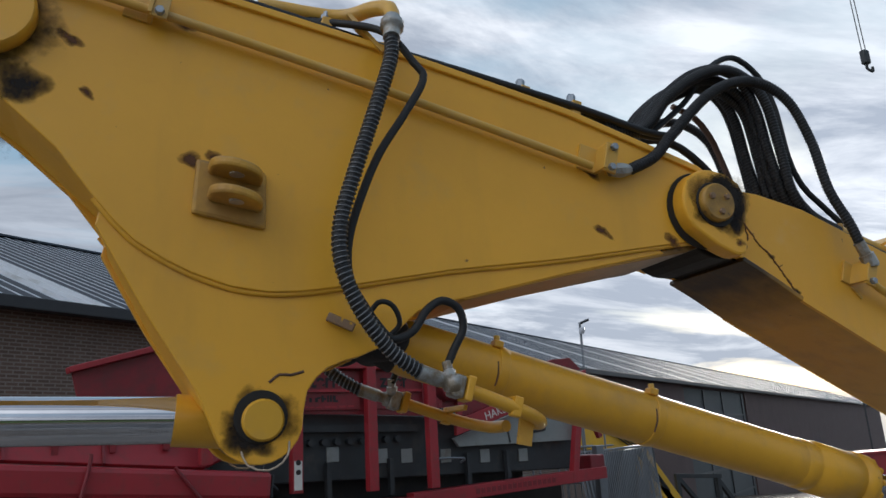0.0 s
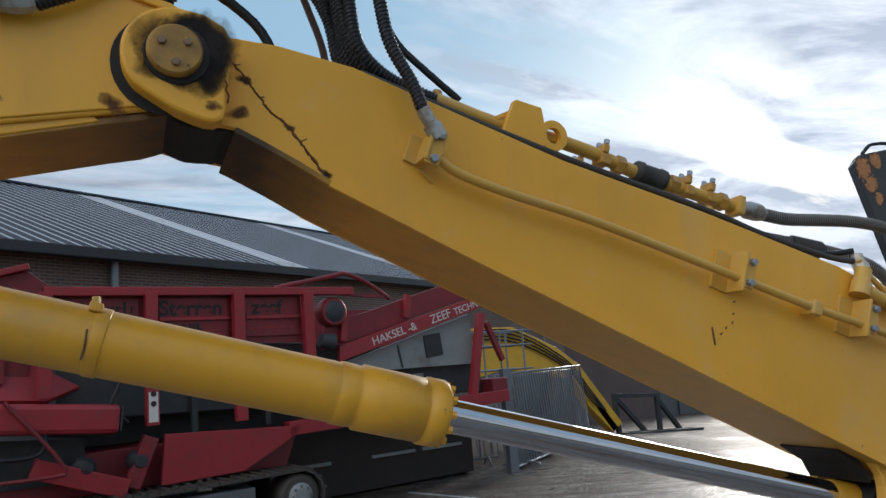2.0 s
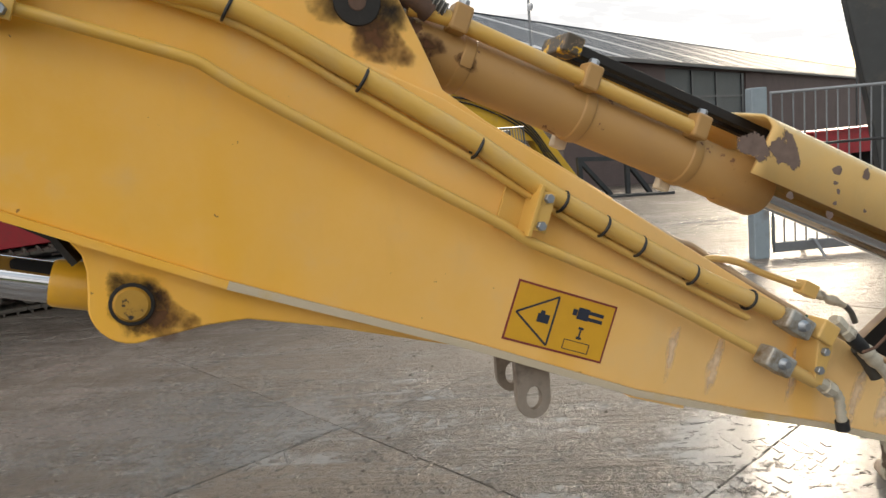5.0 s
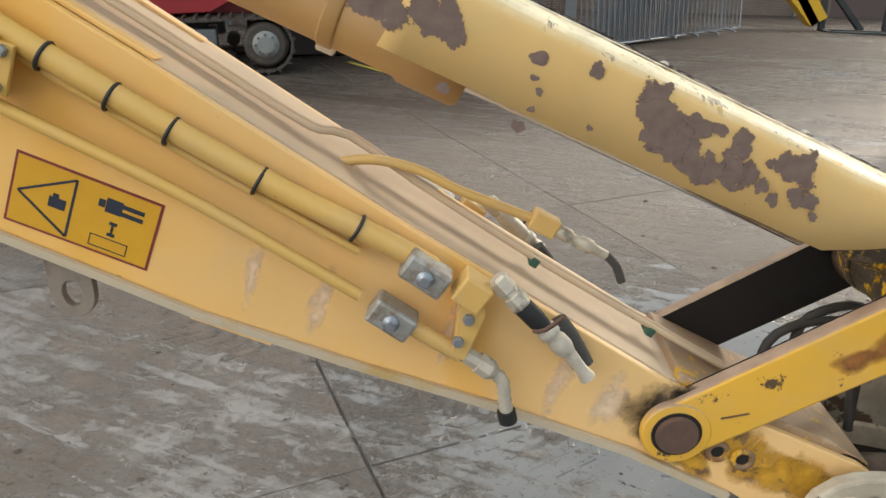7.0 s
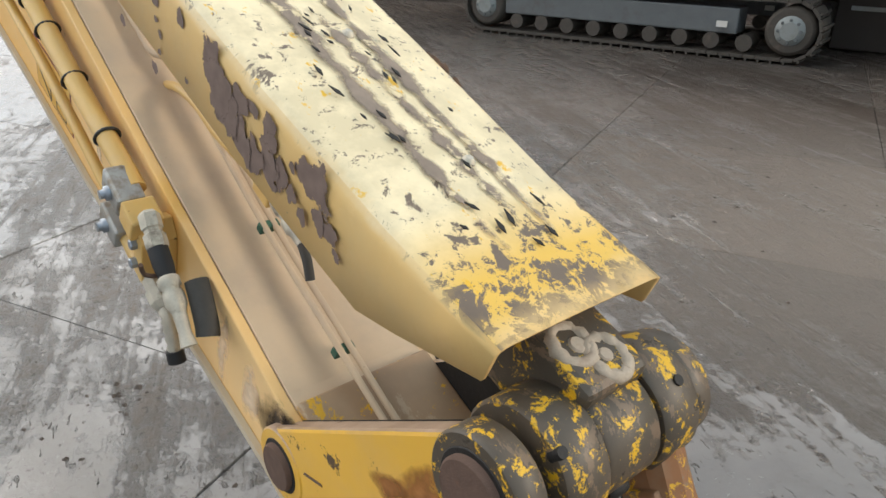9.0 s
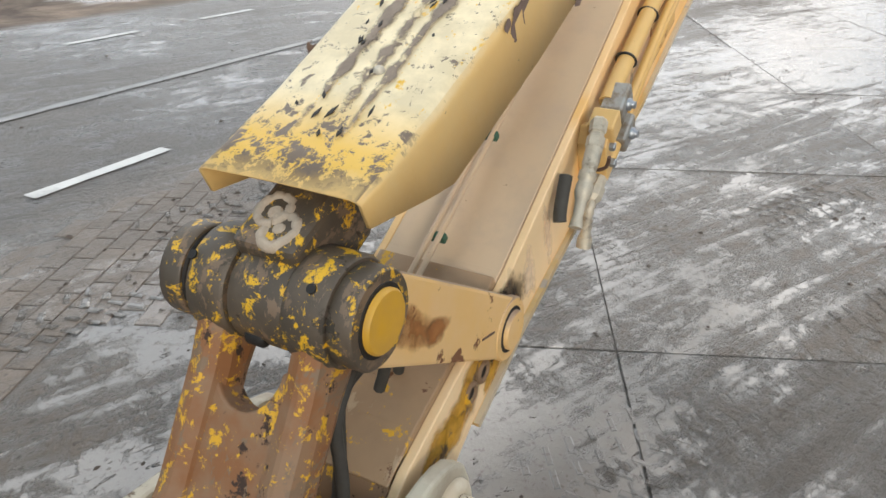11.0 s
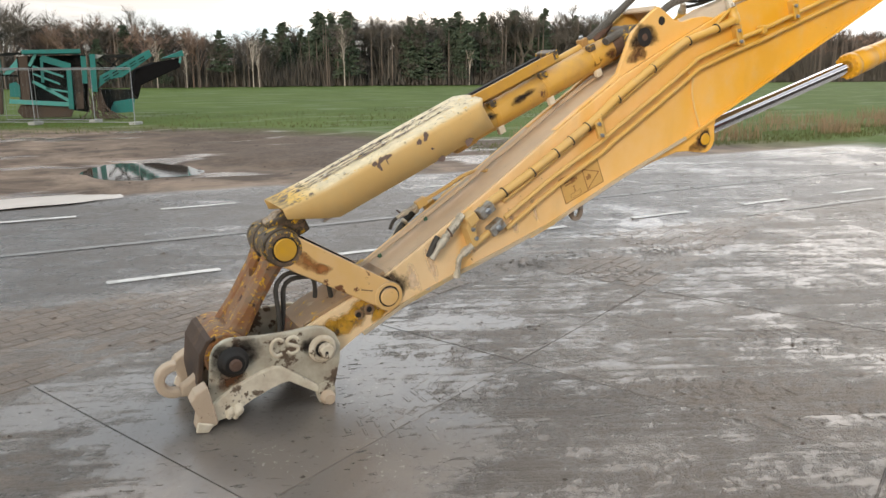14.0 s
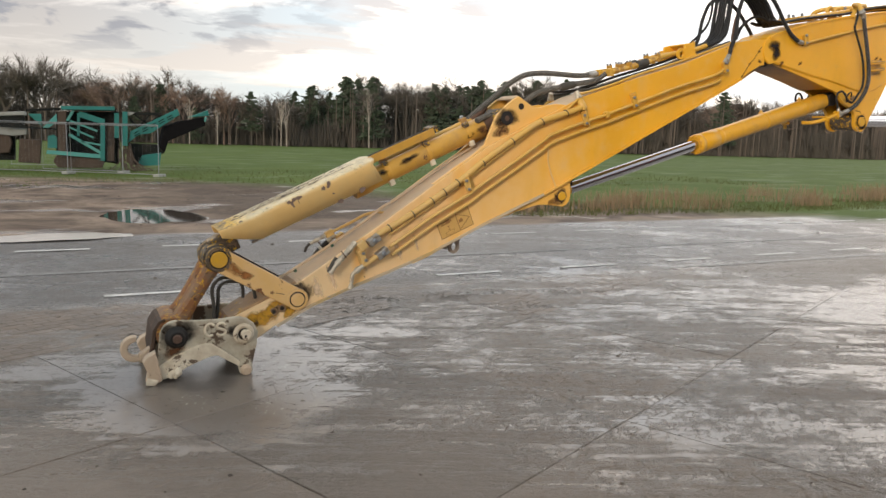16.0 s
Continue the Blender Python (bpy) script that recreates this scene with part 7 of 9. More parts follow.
part("lintel", G().box((48.5, 0.15, EAVE - 0.15), (16.98, 0.3, 0.3)), M_PINK, hall)
door = part("sliding_door", G().box((48.5, 0.22, -2.2), (16.9, 0.06, 13.3)), M_GLASS, hall, "large dark glazed sliding door")
for x in (40.1, 45.0, 50.0, 56.6):
    part("mullion", G().box((x, 0.16, -2.2), (0.22 if x < 56 else 0.7, 0.10, 13.2)), M_FRAME, door)
for z in (-2.6, -0.8, 1.0, 2.8):
    part("transom", G().box((48.5, 0.15, z), (16.8, 0.08, 0.14)), M_FRAME, door)
part("back_wall", G().box((100, 2 * DEEP, (EAVE + GB) / 2), (220, 0.3, EAVE - GB)), M_BRICK, hall)
for x in (-9.0, 210.0):
    g = G()
    ring0 = [(0, GB), (2 * DEEP, GB), (2 * DEEP, EAVE), (DEEP, RIDGE), (0, EAVE)]
    verts = [(x + t, y, z) for t in (0, 0.3) for y, z in ring0]
    g.put(verts, [(0, 1, 2, 3, 4), (9, 8, 7, 6, 5)] + [(i, i + 5, (i + 1) % 5 + 5, (i + 1) % 5) for i in range(5)])
    part("gable", g, M_BRICK, hall)
# corrugated roof in bays, a pale strip between each two
PITCH = 0.33


def roof_bay(u0, u1, mat, name, label=""):
    k = max(2, int((u1 - u0) / PITCH))
    g, gr = G(), G()
    for y0, z0, y1, z1 in ((-0.35, EAVE - 0.14, DEEP, RIDGE), (DEEP, RIDGE, 2 * DEEP + 0.3, EAVE - 0.1)):
        lowv, topv = [], []
        for i in range(4 * k + 1):
            u = u0 + (u1 - u0) * (i // 4 + (0.0, 0.62, 0.70, 0.92)[i % 4]) / k
            h = (0.0, 0.0, 0.075, 0.075)[i % 4]
            lowv.append((u, y0, z0 + h))
            topv.append((u, y1, z1 + h))
        c = len(lowv)
        g.put(lowv + topv, [(i, i + 1, c + i + 1, c + i) for i in range(c - 1)])
        gr.put([(a, b_, z_ + 0.004) for a, b_, z_ in lowv + topv], [(i, i + 1, c + i + 1, c + i) for i in range(c - 1) if i % 4 == 2])
    sheet = part(name, g, mat, hall, label)
    part("raised_ribs", gr, M_ROOFRIBLIT if mat is M_ROOF else mat, sheet)["kind"] = "stuff"


u = -9.2
strip_at = [1.6 + 8.3 * i for i in range(-1, 26)]
for su in strip_at:
    roof_bay(u, su - 0.5, M_ROOF, "roof_sheet")
    roof_bay(su - 0.5, su + 0.5, M_LIGHTSHEET, "light_strip", "pale translucent roof strip")
    u = su + 0.5
part("ridge_cap", G().box((100, DEEP, RIDGE + 0.05), (220, 0.5, 0.06)), M_ROOF, hall)
part("gutter", G().box((100.5, -0.36, EAVE - 0.12), (219, 0.22, 0.22)), M_GUTTER, hall, "black eaves gutter", bevel=0.02)
for x, bottom in ((4.3, -0.2),):
    part("downpipe", G().rod((x, -0.14, bottom), (x, -0.14, EAVE - 0.2), 0.085), M_GALV, hall, "grey downpipe")
    for z in (1.0, 3.0):
        part("pipe_collar", G().rod((x, -0.14, z), (x, -0.14, z + 0.06), 0.10), M_GALV, hall)
mast = thing("camera_mast", "thin pole with security camera and floodlight on the wall", "camera mast")
base = WALL0 + WU * 24.4 - WN * 0.2
part("pole", G().rod((base.x, base.y, -1.0), (base.x, base.y, 6.75), 0.055, 10), M_GALV, mast)
part("camera_dome", G().lathe((base.x, base.y - 0.14, 6.25), (base.x, base.y - 0.14, 6.55), [(0, 0.06), (0.5, 0.13), (0.8, 0.13), (1, 0.08)], 12), M_LIGHTSHEET, mast)
part("floodlight", G().box((base.x + 0.22, base.y, 6.82), (0.42, 0.25, 0.10), Matrix.Rotation(-0.4, 4, "Y")), M_FRAME, mast)
lamp = thing("street_lamp", "thin grey lamp post beyond the workshop", "street lamp")
part("post", G().rod((36.2, 28.8, -4), (36.2, 28.8, 4.95), 0.05, 10), M_FRAME, lamp)
part("lamp_head", G().beam((36.2, 28.8, 4.95), (37.0, 28.5, 5.0), 0.25, 0.12), M_FRAME, lamp)

# ---- red screening machine ----
RED = paint("red_machine_paint", (0.20, 0.013, 0.020), dust=(0.06, 0.026, 0.024), dust_lo=0.40, chips=0.66, rust=(0.07, 0.035, 0.025), rough=0.5)
# same red made brighter: light on beams, rails and chute is in the colour
REDBRIGHT = paint("bright_red_paint", (0.29, 0.018, 0.026), dust=(0.11, 0.038, 0.032), chips=0.68, rust=(0.08, 0.04, 0.03), rough=0.45)
DARK = plain("dark_machine_steel", (0.026, 0.030, 0.033), 0.6, var=0.5, scale=5, stain=(0.055, 0.05, 0.045))
GREYPANEL = plain("dusty_grey_panel", (0.23, 0.245, 0.24), 0.65, var=0.25, scale=4, stain=(0.16, 0.15, 0.13))
TRACKSTEEL = plain("muddy_track_steel", (0.075, 0.065, 0.055), 0.7, 0.3, var=0.5, scale=14, stain=(0.13, 0.105, 0.085))
BEAMGREY = plain("grey_track_frame", (0.115, 0.125, 0.13), 0.55, var=0.3, scale=6, stain=(0.08, 0.07, 0.06))
WHITE = plain("white_lettering", (0.62, 0.60, 0.56), 0.6, var=0.2, scale=8)
BLACK = plain("black_lettering", (0.015, 0.012, 0.013), 0.6)

sieve = thing("screening_machine", "red tracked screening machine with dark belts and lettered side boards", "screening machine", place=(0.7, 7.95, 0))
sieve.rotation_euler = (0, 0, radians(14))
sieve["label"] = "red tracked screening machine with dark belts and lettered side boards"


def slab_xz(poly, y0, y1):
    return G().prism(poly, y0, y1)


def letters(text, x, z, y, size, mat, parent, turn=0.0):
    cu = bpy.data.curves.new("lettering", "FONT")
    cu.body, cu.size, cu.extrude, cu.offset = text, size, 0.002, 0.007 if mat is BLACK else 0.0
    cu.materials.append(mat)
    ob = new("lettering", cu)
    ob.parent = parent
    ob.matrix_local = Matrix.Translation((x, y, z)) @ Matrix.Rotation(turn, 4, "Y") @ Matrix.Rotation(radians(90), 4, "X")
    return ob


# boards, posts, rails
part("top_rail", G().box((0.25, 0.05, 3.13), (4.1, 0.16, 0.11)), REDBRIGHT, sieve, bevel=0.01)
part("hopper_side", slab_xz([(-1.75, 2.52), (1.5, 2.42), (1.5, 3.1), (-1.75, 3.1)], 0.12, 0.18), RED, sieve)
for x0, x1 in ((-1.65, -0.72), (-0.48, 0.42), (0.66, 1.44)):
    for z0, z1 in ((2.80, 3.05), (2.52, 2.76)):
        part("board", G().box(((x0 + x1) / 2, 0.10, (z0 + z1) / 2), (x1 - x0, 0.03, z1 - z0)), RED, sieve, bevel=0.004)
    part("board_rail", G().box(((x0 + x1) / 2, 0.07, 2.78), (x1 - x0, 0.06, 0.04)), REDBRIGHT, sieve)
for x, low in ((-0.60, 1.48), (0.53, 1.42), (1.55, 1.38), (-1.78, 1.9)):
    part("post", G().box((x, 0.0, (low + 3.12) / 2), (0.15, 0.12, 3.12 - low)), REDBRIGHT, sieve, bevel=0.008)
letters("Sterren", -0.48, 2.83, 0.078, 0.27, BLACK, sieve)
letters("zeef", 0.75, 2.83, 0.078, 0.27, BLACK, sieve)
rnd = random.Random(12)
for x0, x1, z, h in ((-1.60, -0.78, 2.86, 0.15), (-1.45, -0.80, 2.56, 0.16), (-0.44, 0.10, 2.63, 0.09), (-0.44, 0.36, 2.55, 0.03), (0.72, 1.36, 2.62, 0.03)):
    x = x0
    while x < x1 - 0.03:
        wd = rnd.uniform(0.022, 0.05) if h > 0.05 else rnd.uniform(0.05, 0.12)
        tall = h * rnd.choice((0.62, 0.66, 0.95, 1.0))
        part("letter_bar", G().box((x + wd / 2, 0.081, z + tall / 2), (wd, 0.006, tall)), BLACK if h > 0.05 else REDBRIGHT, sieve)
        if h > 0.05 and rnd.random() < 0.6:
            part("letter_bar", G().box((x + wd + 0.012, 0.0815, z + rnd.choice((0.1, 0.45, 0.6)) * h), (0.045, 0.006, 0.028)), BLACK, sieve)
        x += wd + rnd.choice((0.016, 0.03, 0.05))
# dark belt housing behind, with pale square plates
part("belt_housing", slab_xz([(-1.6, 1.62), (4.9, 1.45), (4.9, 2.15), (1.6, 2.42), (-1.6, 2.55)], 0.35, 0.9), DARK, sieve, bevel=0.02)
part("belt_edge", G().beam((-0.6, 0.30, 2.30), (1.5, 0.30, 2.24), 0.10, 0.10), DARK, sieve)
for i in range(9):
    part("roller", G().rod((-0.45 + 0.20 * i, 0.26, 2.10), (-0.45 + 0.20 * i, 0.9, 2.10), 0.05, 10), DARK, sieve)
for x, z in ((0.10, 1.93), (0.89, 1.87), (1.32, 1.85), (2.03, 1.81), (2.79, 1.77), (3.60, 1.74)):
    part("square_plate", G().box((x, 0.335, z), (0.19, 0.02, 0.20)), GREYPANEL, sieve, bevel=0.004)
for x in (0.0, 1.0, 2.4, 3.2):
    part("stay", G().box((x, 0.28, 1.58), (0.07, 0.08, 0.5)), DARK, sieve)
part("handrail", G().tube([(1.75, 0.2, 1.72), (1.75, 0.1, 1.78), (2.2, 0.1, 1.76), (2.2, 0.2, 1.70)], 0.016, 8), M_GALV, sieve)
part("lower_beam", G().beam((1.2, 0.1, 1.24), (5.2, 0.1, 1.36), 0.20, 0.19), REDBRIGHT, sieve, bevel=0.01)
for i in range(16):
    part("letter_bar", G().box((2.35 + 0.105 * i, -0.003, 1.275 + 0.0031 * i), (0.07, 0.004, 0.075)), RED, sieve)
part("end_frame", G().box((5.1, 0.35, 1.5), (0.35, 0.5, 0.32)), RED, sieve, bevel=0.02)
part("sloped_leg", G().beam((4.75, 0.05, 2.75), (4.42, 0.05, 1.25), 0.11, 0.13), REDBRIGHT, sieve, bevel=0.008)
part("sloped_leg", G().beam((4.85, 0.05, 2.6), (5.15, 0.05, 1.95), 0.08, 0.08), RED, sieve)
# discharge conveyor with a lettered plate
part("conveyor_side", slab_xz([(1.85, 2.28), (2.62, 2.48), (4.97, 3.14), (4.72, 3.34), (4.3, 3.30), (2.5, 2.80), (1.9, 2.72)], 0.16, 0.24), RED, sieve, bevel=0.01)
part("conveyor_rib", G().beam((2.2, 0.12, 2.80), (2.15, 0.12, 2.40), 0.08, 0.10), REDBRIGHT, sieve)
part("conveyor_rib", G().beam((3.35, 0.12, 3.08), (3.3, 0.12, 2.72), 0.08, 0.10), REDBRIGHT, sieve)
part("name_plate", slab_xz([(2.05, 2.10), (2.05, 2.32), (4.97, 3.12), (4.95, 2.90)], 0.04, 0.12), REDBRIGHT, sieve, bevel=0.006)
tl = -math.atan2(0.80, 2.92)
letters("ZEEF", 3.72, 2.60, 0.034, 0.20, WHITE, sieve, tl)
letters("TECHNIEK", 4.20, 2.73, 0.034, 0.16, WHITE, sieve, tl)
letters("HAKSEL -&", 2.62, 2.305, 0.034, 0.18, WHITE, sieve, tl)
part("grey_panel", slab_xz([(2.10, 2.06), (4.62, 2.76), (4.68, 1.93), (2.2, 1.93)], 0.20, 0.26), GREYPANEL, sieve, "dusty grey side panel", bevel=0.006)
# dark plate gives the shade of an opening in the panel
part("panel_window", G().box((3.83, 0.19, 2.27), (0.34, 0.03, 0.36), Matrix.Rotation(-0.12, 4, "Y")), M_GUTTER, sieve, "dark rounded plate for a shaded opening", bevel=0.05)
part("panel_crease", G().beam((3.15, 0.19, 2.30), (3.22, 0.19, 1.95), 0.01, 0.03), DARK, sieve)
part("drum", G().lathe((1.98, 0.0, 2.83), (1.98, 0.2, 2.83), [(0, 0.19), (0.15, 0.215), (1, 0.215)], 24), RED, sieve, bevel=0.01)
part("drum_face", G().lathe((1.98, -0.02, 2.83), (1.98, 0.01, 2.83), [(0, 0.05), (0.4, 0.15), (1, 0.16)], 24), DARK, sieve)
part("motor", G().lathe((1.75, 0.05, 2.42), (1.95, 0.05, 2.38), [(0, 0.10), (1, 0.13)], 16), DARK, sieve)
part("frame_tube", G().tube([(1.1, 0.1, 3.18), (2.0, 0.1, 3.36), (2.25, 0.1, 3.40), (2.62, 0.1, 3.26), (3.0, 0.1, 3.02)], 0.035, 8), RED, sieve)
part("frame_tube", G().beam((1.2, 0.1, 3.16), (2.9, 0.1, 3.05), 0.05, 0.05), RED, sieve)
# hopper wing and feed chute
part("hopper_wing", slab_xz([(-3.3, 3.0), (-1.95, 3.38), (-1.72, 3.2), (-1.72, 2.6), (-3.2, 2.62)], 0.05, 0.12), RED, sieve, bevel=0.01)
part("hopper_lip", G().beam((-3.35, 0.05, 3.02), (-1.95, 0.05, 3.42), 0.22, 0.07), REDBRIGHT, sieve, bevel=0.01)
part("feed_panel", slab_xz([(-5.2, 2.75), (-1.9, 2.35), (-1.9, 2.0), (-5.2, 2.2)], 0.25, 0.32), RED, sieve, bevel=0.01)
for x in (-4.6, -4.0, -3.4, -2.8, -2.2):
    part("feed_rib", G().box((x, 0.2, 2.38), (0.07, 0.10, 0.55)), RED, sieve)
part("feed_beam", G().beam((-5.5, 0.0, 2.02), (-1.0, 0.0, 1.60), 0.36, 0.34), REDBRIGHT, sieve, bevel=0.06)
part("beam_end", G().box((-0.985, 0.0, 1.60), (0.03, 0.30, 0.28), Matrix.Rotation(0.09, 4, "Y")), DARK, sieve, bevel=0.02)
part("chute_plate", G().put([(-5.5, 0.12, 2.24), (-1.75, 0.12, 1.88), (-1.35, 0.30, 2.02), (-1.9, 0.34, 2.36), (-5.5, 0.34, 2.72)] + [(-5.5, 0.16, 2.20), (-1.75, 0.16, 1.84), (-1.35, 0.34, 1.98), (-1.9, 0.38, 2.32), (-5.5, 0.38, 2.68)], [(0, 1, 2, 3, 4), (9, 8, 7, 6, 5)] + [(i, i + 5, (i + 1) % 5 + 5, (i + 1) % 5) for i in range(5)]), REDBRIGHT, sieve, "sloping red chute plate", bevel=0.01)
for x in (-4.9, -3.9, -2.9):
    part("chute_rib", G().beam((x, 0.10, 2.20 - 0.095 * (x + 5.2)), (x, 0.33, 2.69 - 0.10 * (x + 5.2)), 0.03, 0.05), RED, sieve)
part("guard_rail", G().tube([(-3.1, -0.22, 2.1), (-3.1, -0.24, 1.2), (-1.75, -0.24, 1.05), (-1.65, -0.24, 1.2), (-2.2, -0.22, 1.9)], 0.022, 8, 0.05), RED, sieve, "thin bent rail before the chute")
part("under_box", slab_xz([(-5.4, 1.72), (-1.3, 1.40), (-1.3, 0.9), (-5.4, 1.0)], 0.3, 2.0), DARK, sieve)
part("gusset", slab_xz([(-0.50, 0.75), (-0.45, 1.36), (1.45, 1.27), (1.15, 1.08), (0.55, 0.78)], 0.0, 0.08), REDBRIGHT, sieve, bevel=0.008)
part("chassis", slab_xz([(-3.3, 0.72), (1.3, 0.72), (1.5, 1.25), (-3.3, 1.2)], 0.35, 1.9), RED, sieve, bevel=0.02)
part("brace", G().beam((-1.9, -0.02, 1.15), (-0.9, -0.02, 0.78), 0.12, 0.22), REDBRIGHT, sieve, bevel=0.01)
part("brace", G().beam((-0.85, 0.0, 0.78), (-0.62, 0.0, 1.35), 0.12, 0.18), RED, sieve, bevel=0.01)
for x in (-1.35, -0.75):
    part("hydraulic_motor", G().lathe((x, -0.08, 1.08), (x, 0.2, 1.08), [(0, 0.07), (0.3, 0.12), (1, 0.12)], 16), DARK, sieve)
part("hose", G().tube([(-2.0, -0.05, 1.85), (-1.8, -0.12, 1.55), (-1.85, -0.12, 1.3), (-2.3, -0.1, 1.28), (-2.6, 0.0, 1.3)], 0.025, 8), M_HOSE, sieve)
part("hose", G().tube([(-1.3, 0.0, 2.5), (-1.0, -0.1, 2.1), (-1.1, -0.12, 1.75), (-0.9, -0.1, 1.55)], 0.02, 8), M_HOSE, sieve)
part("label_strip", G().box((-0.60, -0.064, 1.70), (0.11, 0.008, 0.36)), WHITE, sieve, "white label strip with dials")
for z in (1.86, 1.74):
    part("label_dot", G().pin(-0.60, z, -0.068, -0.074, 0.035, 14, 0.001), BLACK, sieve)
part("far_side", G().box((1.4, 2.25, 2.2), (6.6, 0.1, 1.7)), RED, sieve)
part("rear_skirt", slab_xz([(1.4, 0.03), (5.3, 0.03), (5.3, 1.30), (1.4, 1.25)], 1.25, 2.4), plain("dark_brown_boards", (0.028, 0.021, 0.017), 0.7, var=0.4, scale=4), sieve, "dark brown skirt below the conveyor", bevel=0.02)
for x in (2.0, 3.6, 4.6):
    part("skirt_ledge", G().box((x, 1.22, 0.55), (0.85, 0.05, 0.05)), GREYPANEL, sieve)
part("middle_body", G().box((1.2, 1.5, 1.75), (5.8, 1.1, 1.0)), DARK, sieve)


def track(y0, y1):
    """Crawler track: frame, end wheels, rollers and shoes."""
    xa, xb, zc, r = -2.95, 1.20, 0.385, 0.33
    frame = part("track_frame", G().box(((xa + xb) / 2 - 0.15, (y0 + y1) / 2, 0.44), (xb - xa - 0.9, (y1 - y0) * 0.75, 0.30)), BEAMGREY, sieve, "grey track frame beam", bevel=0.02)
    part("reflector", G().box((0.42, y0 + 0.04, 0.40), (0.13, 0.02, 0.07)), WHITE, frame)
    for x in (xa, xb):
        wheel = part("track_wheel", G().lathe((x, y0 + 0.03, zc), (x, y1 - 0.03, zc), [(0, r - 0.09), (0.05, r - 0.05), (0.95, r - 0.05), (1, r - 0.09)], 28), TRACKSTEEL, sieve)
        part("hub", G().lathe((x, y0 - 0.02, zc), (x, y0 + 0.06, zc), [(0, 0.10), (0.4, 0.165), (1, 0.18)], 20), GREYPANEL, wheel, "pale wheel hub")
        for i in range(8):
            a = 2 * math.pi * i / 8
            part("hub_bolt", G().hexnut((x + 0.125 * math.cos(a), y0 + 0.01, zc + 0.125 * math.sin(a)), (x + 0.125 * math.cos(a), y0 - 0.02, zc + 0.125 * math.sin(a)), 0.02), BEAMGREY, wheel)
    for i in range(9):
        x = xa + 0.5 + i * (xb - xa - 1.0) / 8
        part("track_roller", G().rod((x, y0 + 0.06, 0.20), (x, y1 - 0.06, 0.20), 0.10, 14), TRACKSTEEL, sieve)
    length = 2 * (xb - xa) + 2 * math.pi * r
    count = 72
    shoe = G()
    shoe.box((0, 0, 0), (length / count * 0.94, y1 - y0, 0.035))
    shoe.box((-0.03, 0, -0.03), (0.025, y1 - y0, 0.04))
    me = shoe.mesh("track_shoe", TRACKSTEEL)
    for i in range(count):
        d = length * i / count
        if d < xb - xa:
            p, ang = (xa + d, zc - r), 0.0
        elif d < xb - xa + math.pi * r:
            t = (d - (xb - xa)) / r
            p, ang = (xb + r * math.sin(t), zc - r * math.cos(t)), t
        elif d < 2 * (xb - xa) + math.pi * r:
            q = d - (xb - xa) - math.pi * r
            p, ang = (xb - q, zc + r - 0.025 * math.sin(math.pi * q / (xb - xa))), math.pi
        else:
            t = (d - 2 * (xb - xa) - math.pi * r) / r
            p, ang = (xa - r * math.sin(t), zc + r * math.cos(t)), math.pi + t
        ob = new("track_shoe", me)
        ob.parent = sieve
        ob.matrix_local = Matrix.Translation((p[0], (y0 + y1) / 2, p[1])) @ Matrix.Rotation(-ang, 4, "Y")


track(-0.28, 0.22)
track(1.95, 2.45)

# ---- steel barriers, cage, yellow digger and frame behind ----


def bar_panel(name, label, cat, origin, angle, wide, high, low, step, tilt=0.0, mat=None, bar=0.012):
    """A tube frame with upright bars, standing on feet."""
    t = thing(name, label, cat, "steel barriers", origin)
    t.rotation_euler = (tilt, 0, radians(angle))
    mat = mat or M_GALV
    part("frame", G().tube([(0, 0, low), (0, 0, high), (wide, 0, high), (wide, 0, low), (0, 0, low)], 0.021, 8, straight=True), mat, t)
    k = int(wide / step)
    for i in range(1, k):
        part("bar", G().rod((wide * i / k, 0, low), (wide * i / k, 0, high), bar, 6), mat, t)
    for x in (0.12 * wide, 0.88 * wide):
        part("foot", G().tube([(x, -0.25, 0.0), (x, -0.22, 0.04), (x, 0, low + 0.02), (x, 0.22, 0.04), (x, 0.25, 0.0)], 0.018, 6), mat, t)
    return t


for i in range(5):
    bar_panel("crowd_barrier", "galvanised crowd barrier leaning in a stack by the gate", "barrier", (6.15 + 0.03 * i, 10.0 + 0.13 * i, 0.0), 40 - 1.5 * i, 4.6 - 0.75 * i, 1.70 - 0.06 * (i % 2), 0.05, 0.13, -0.06 - 0.03 * i)
gp = thing("gate_post", "blue-grey square steel gate post", "gate post", "gate posts")
part("post", G().box((6.02, 9.85, 0.9), (0.16, 0.16, 1.8)), M_GALV, gp, bevel=0.01)
part("hinge", G().rod((6.12, 9.85, 1.5), (6.12, 9.85, 1.62), 0.03), M_GALV, gp)
for ang, ox in ((-8, 4.6), (4, 3.0)):
    bar_panel("crowd_barrier", "galvanised crowd barrier standing near the red machine", "barrier", (ox, 11.2, 0), ang, 1.7, 1.1, 0.15, 0.13)
cage = thing("tube_cage", "galvanised tube cage standing behind the barriers", "cage")
for x in (5.75, 6.35, 7.0, 7.55):
    for y in (11.9, 12.7):
        part("upright", G().rod((x, y, 0.0), (x, y, 2.55), 0.022, 8), M_GALV, cage)
for z in (1.75, 2.25, 2.55):
    for y in (11.9, 12.7):
        part("rail", G().rod((5.5, y, z), (7.75, y, z), 0.020, 8), M_GALV, cage)
M_DIGGER = paint("far_digger_paint", (0.60, 0.36, 0.02), dust=(0.40, 0.28, 0.10), chips=0.68)
dig = thing("yellow_digger_arm", "yellow excavator arm with hoses folded on the ground behind the barriers", "excavator arm")
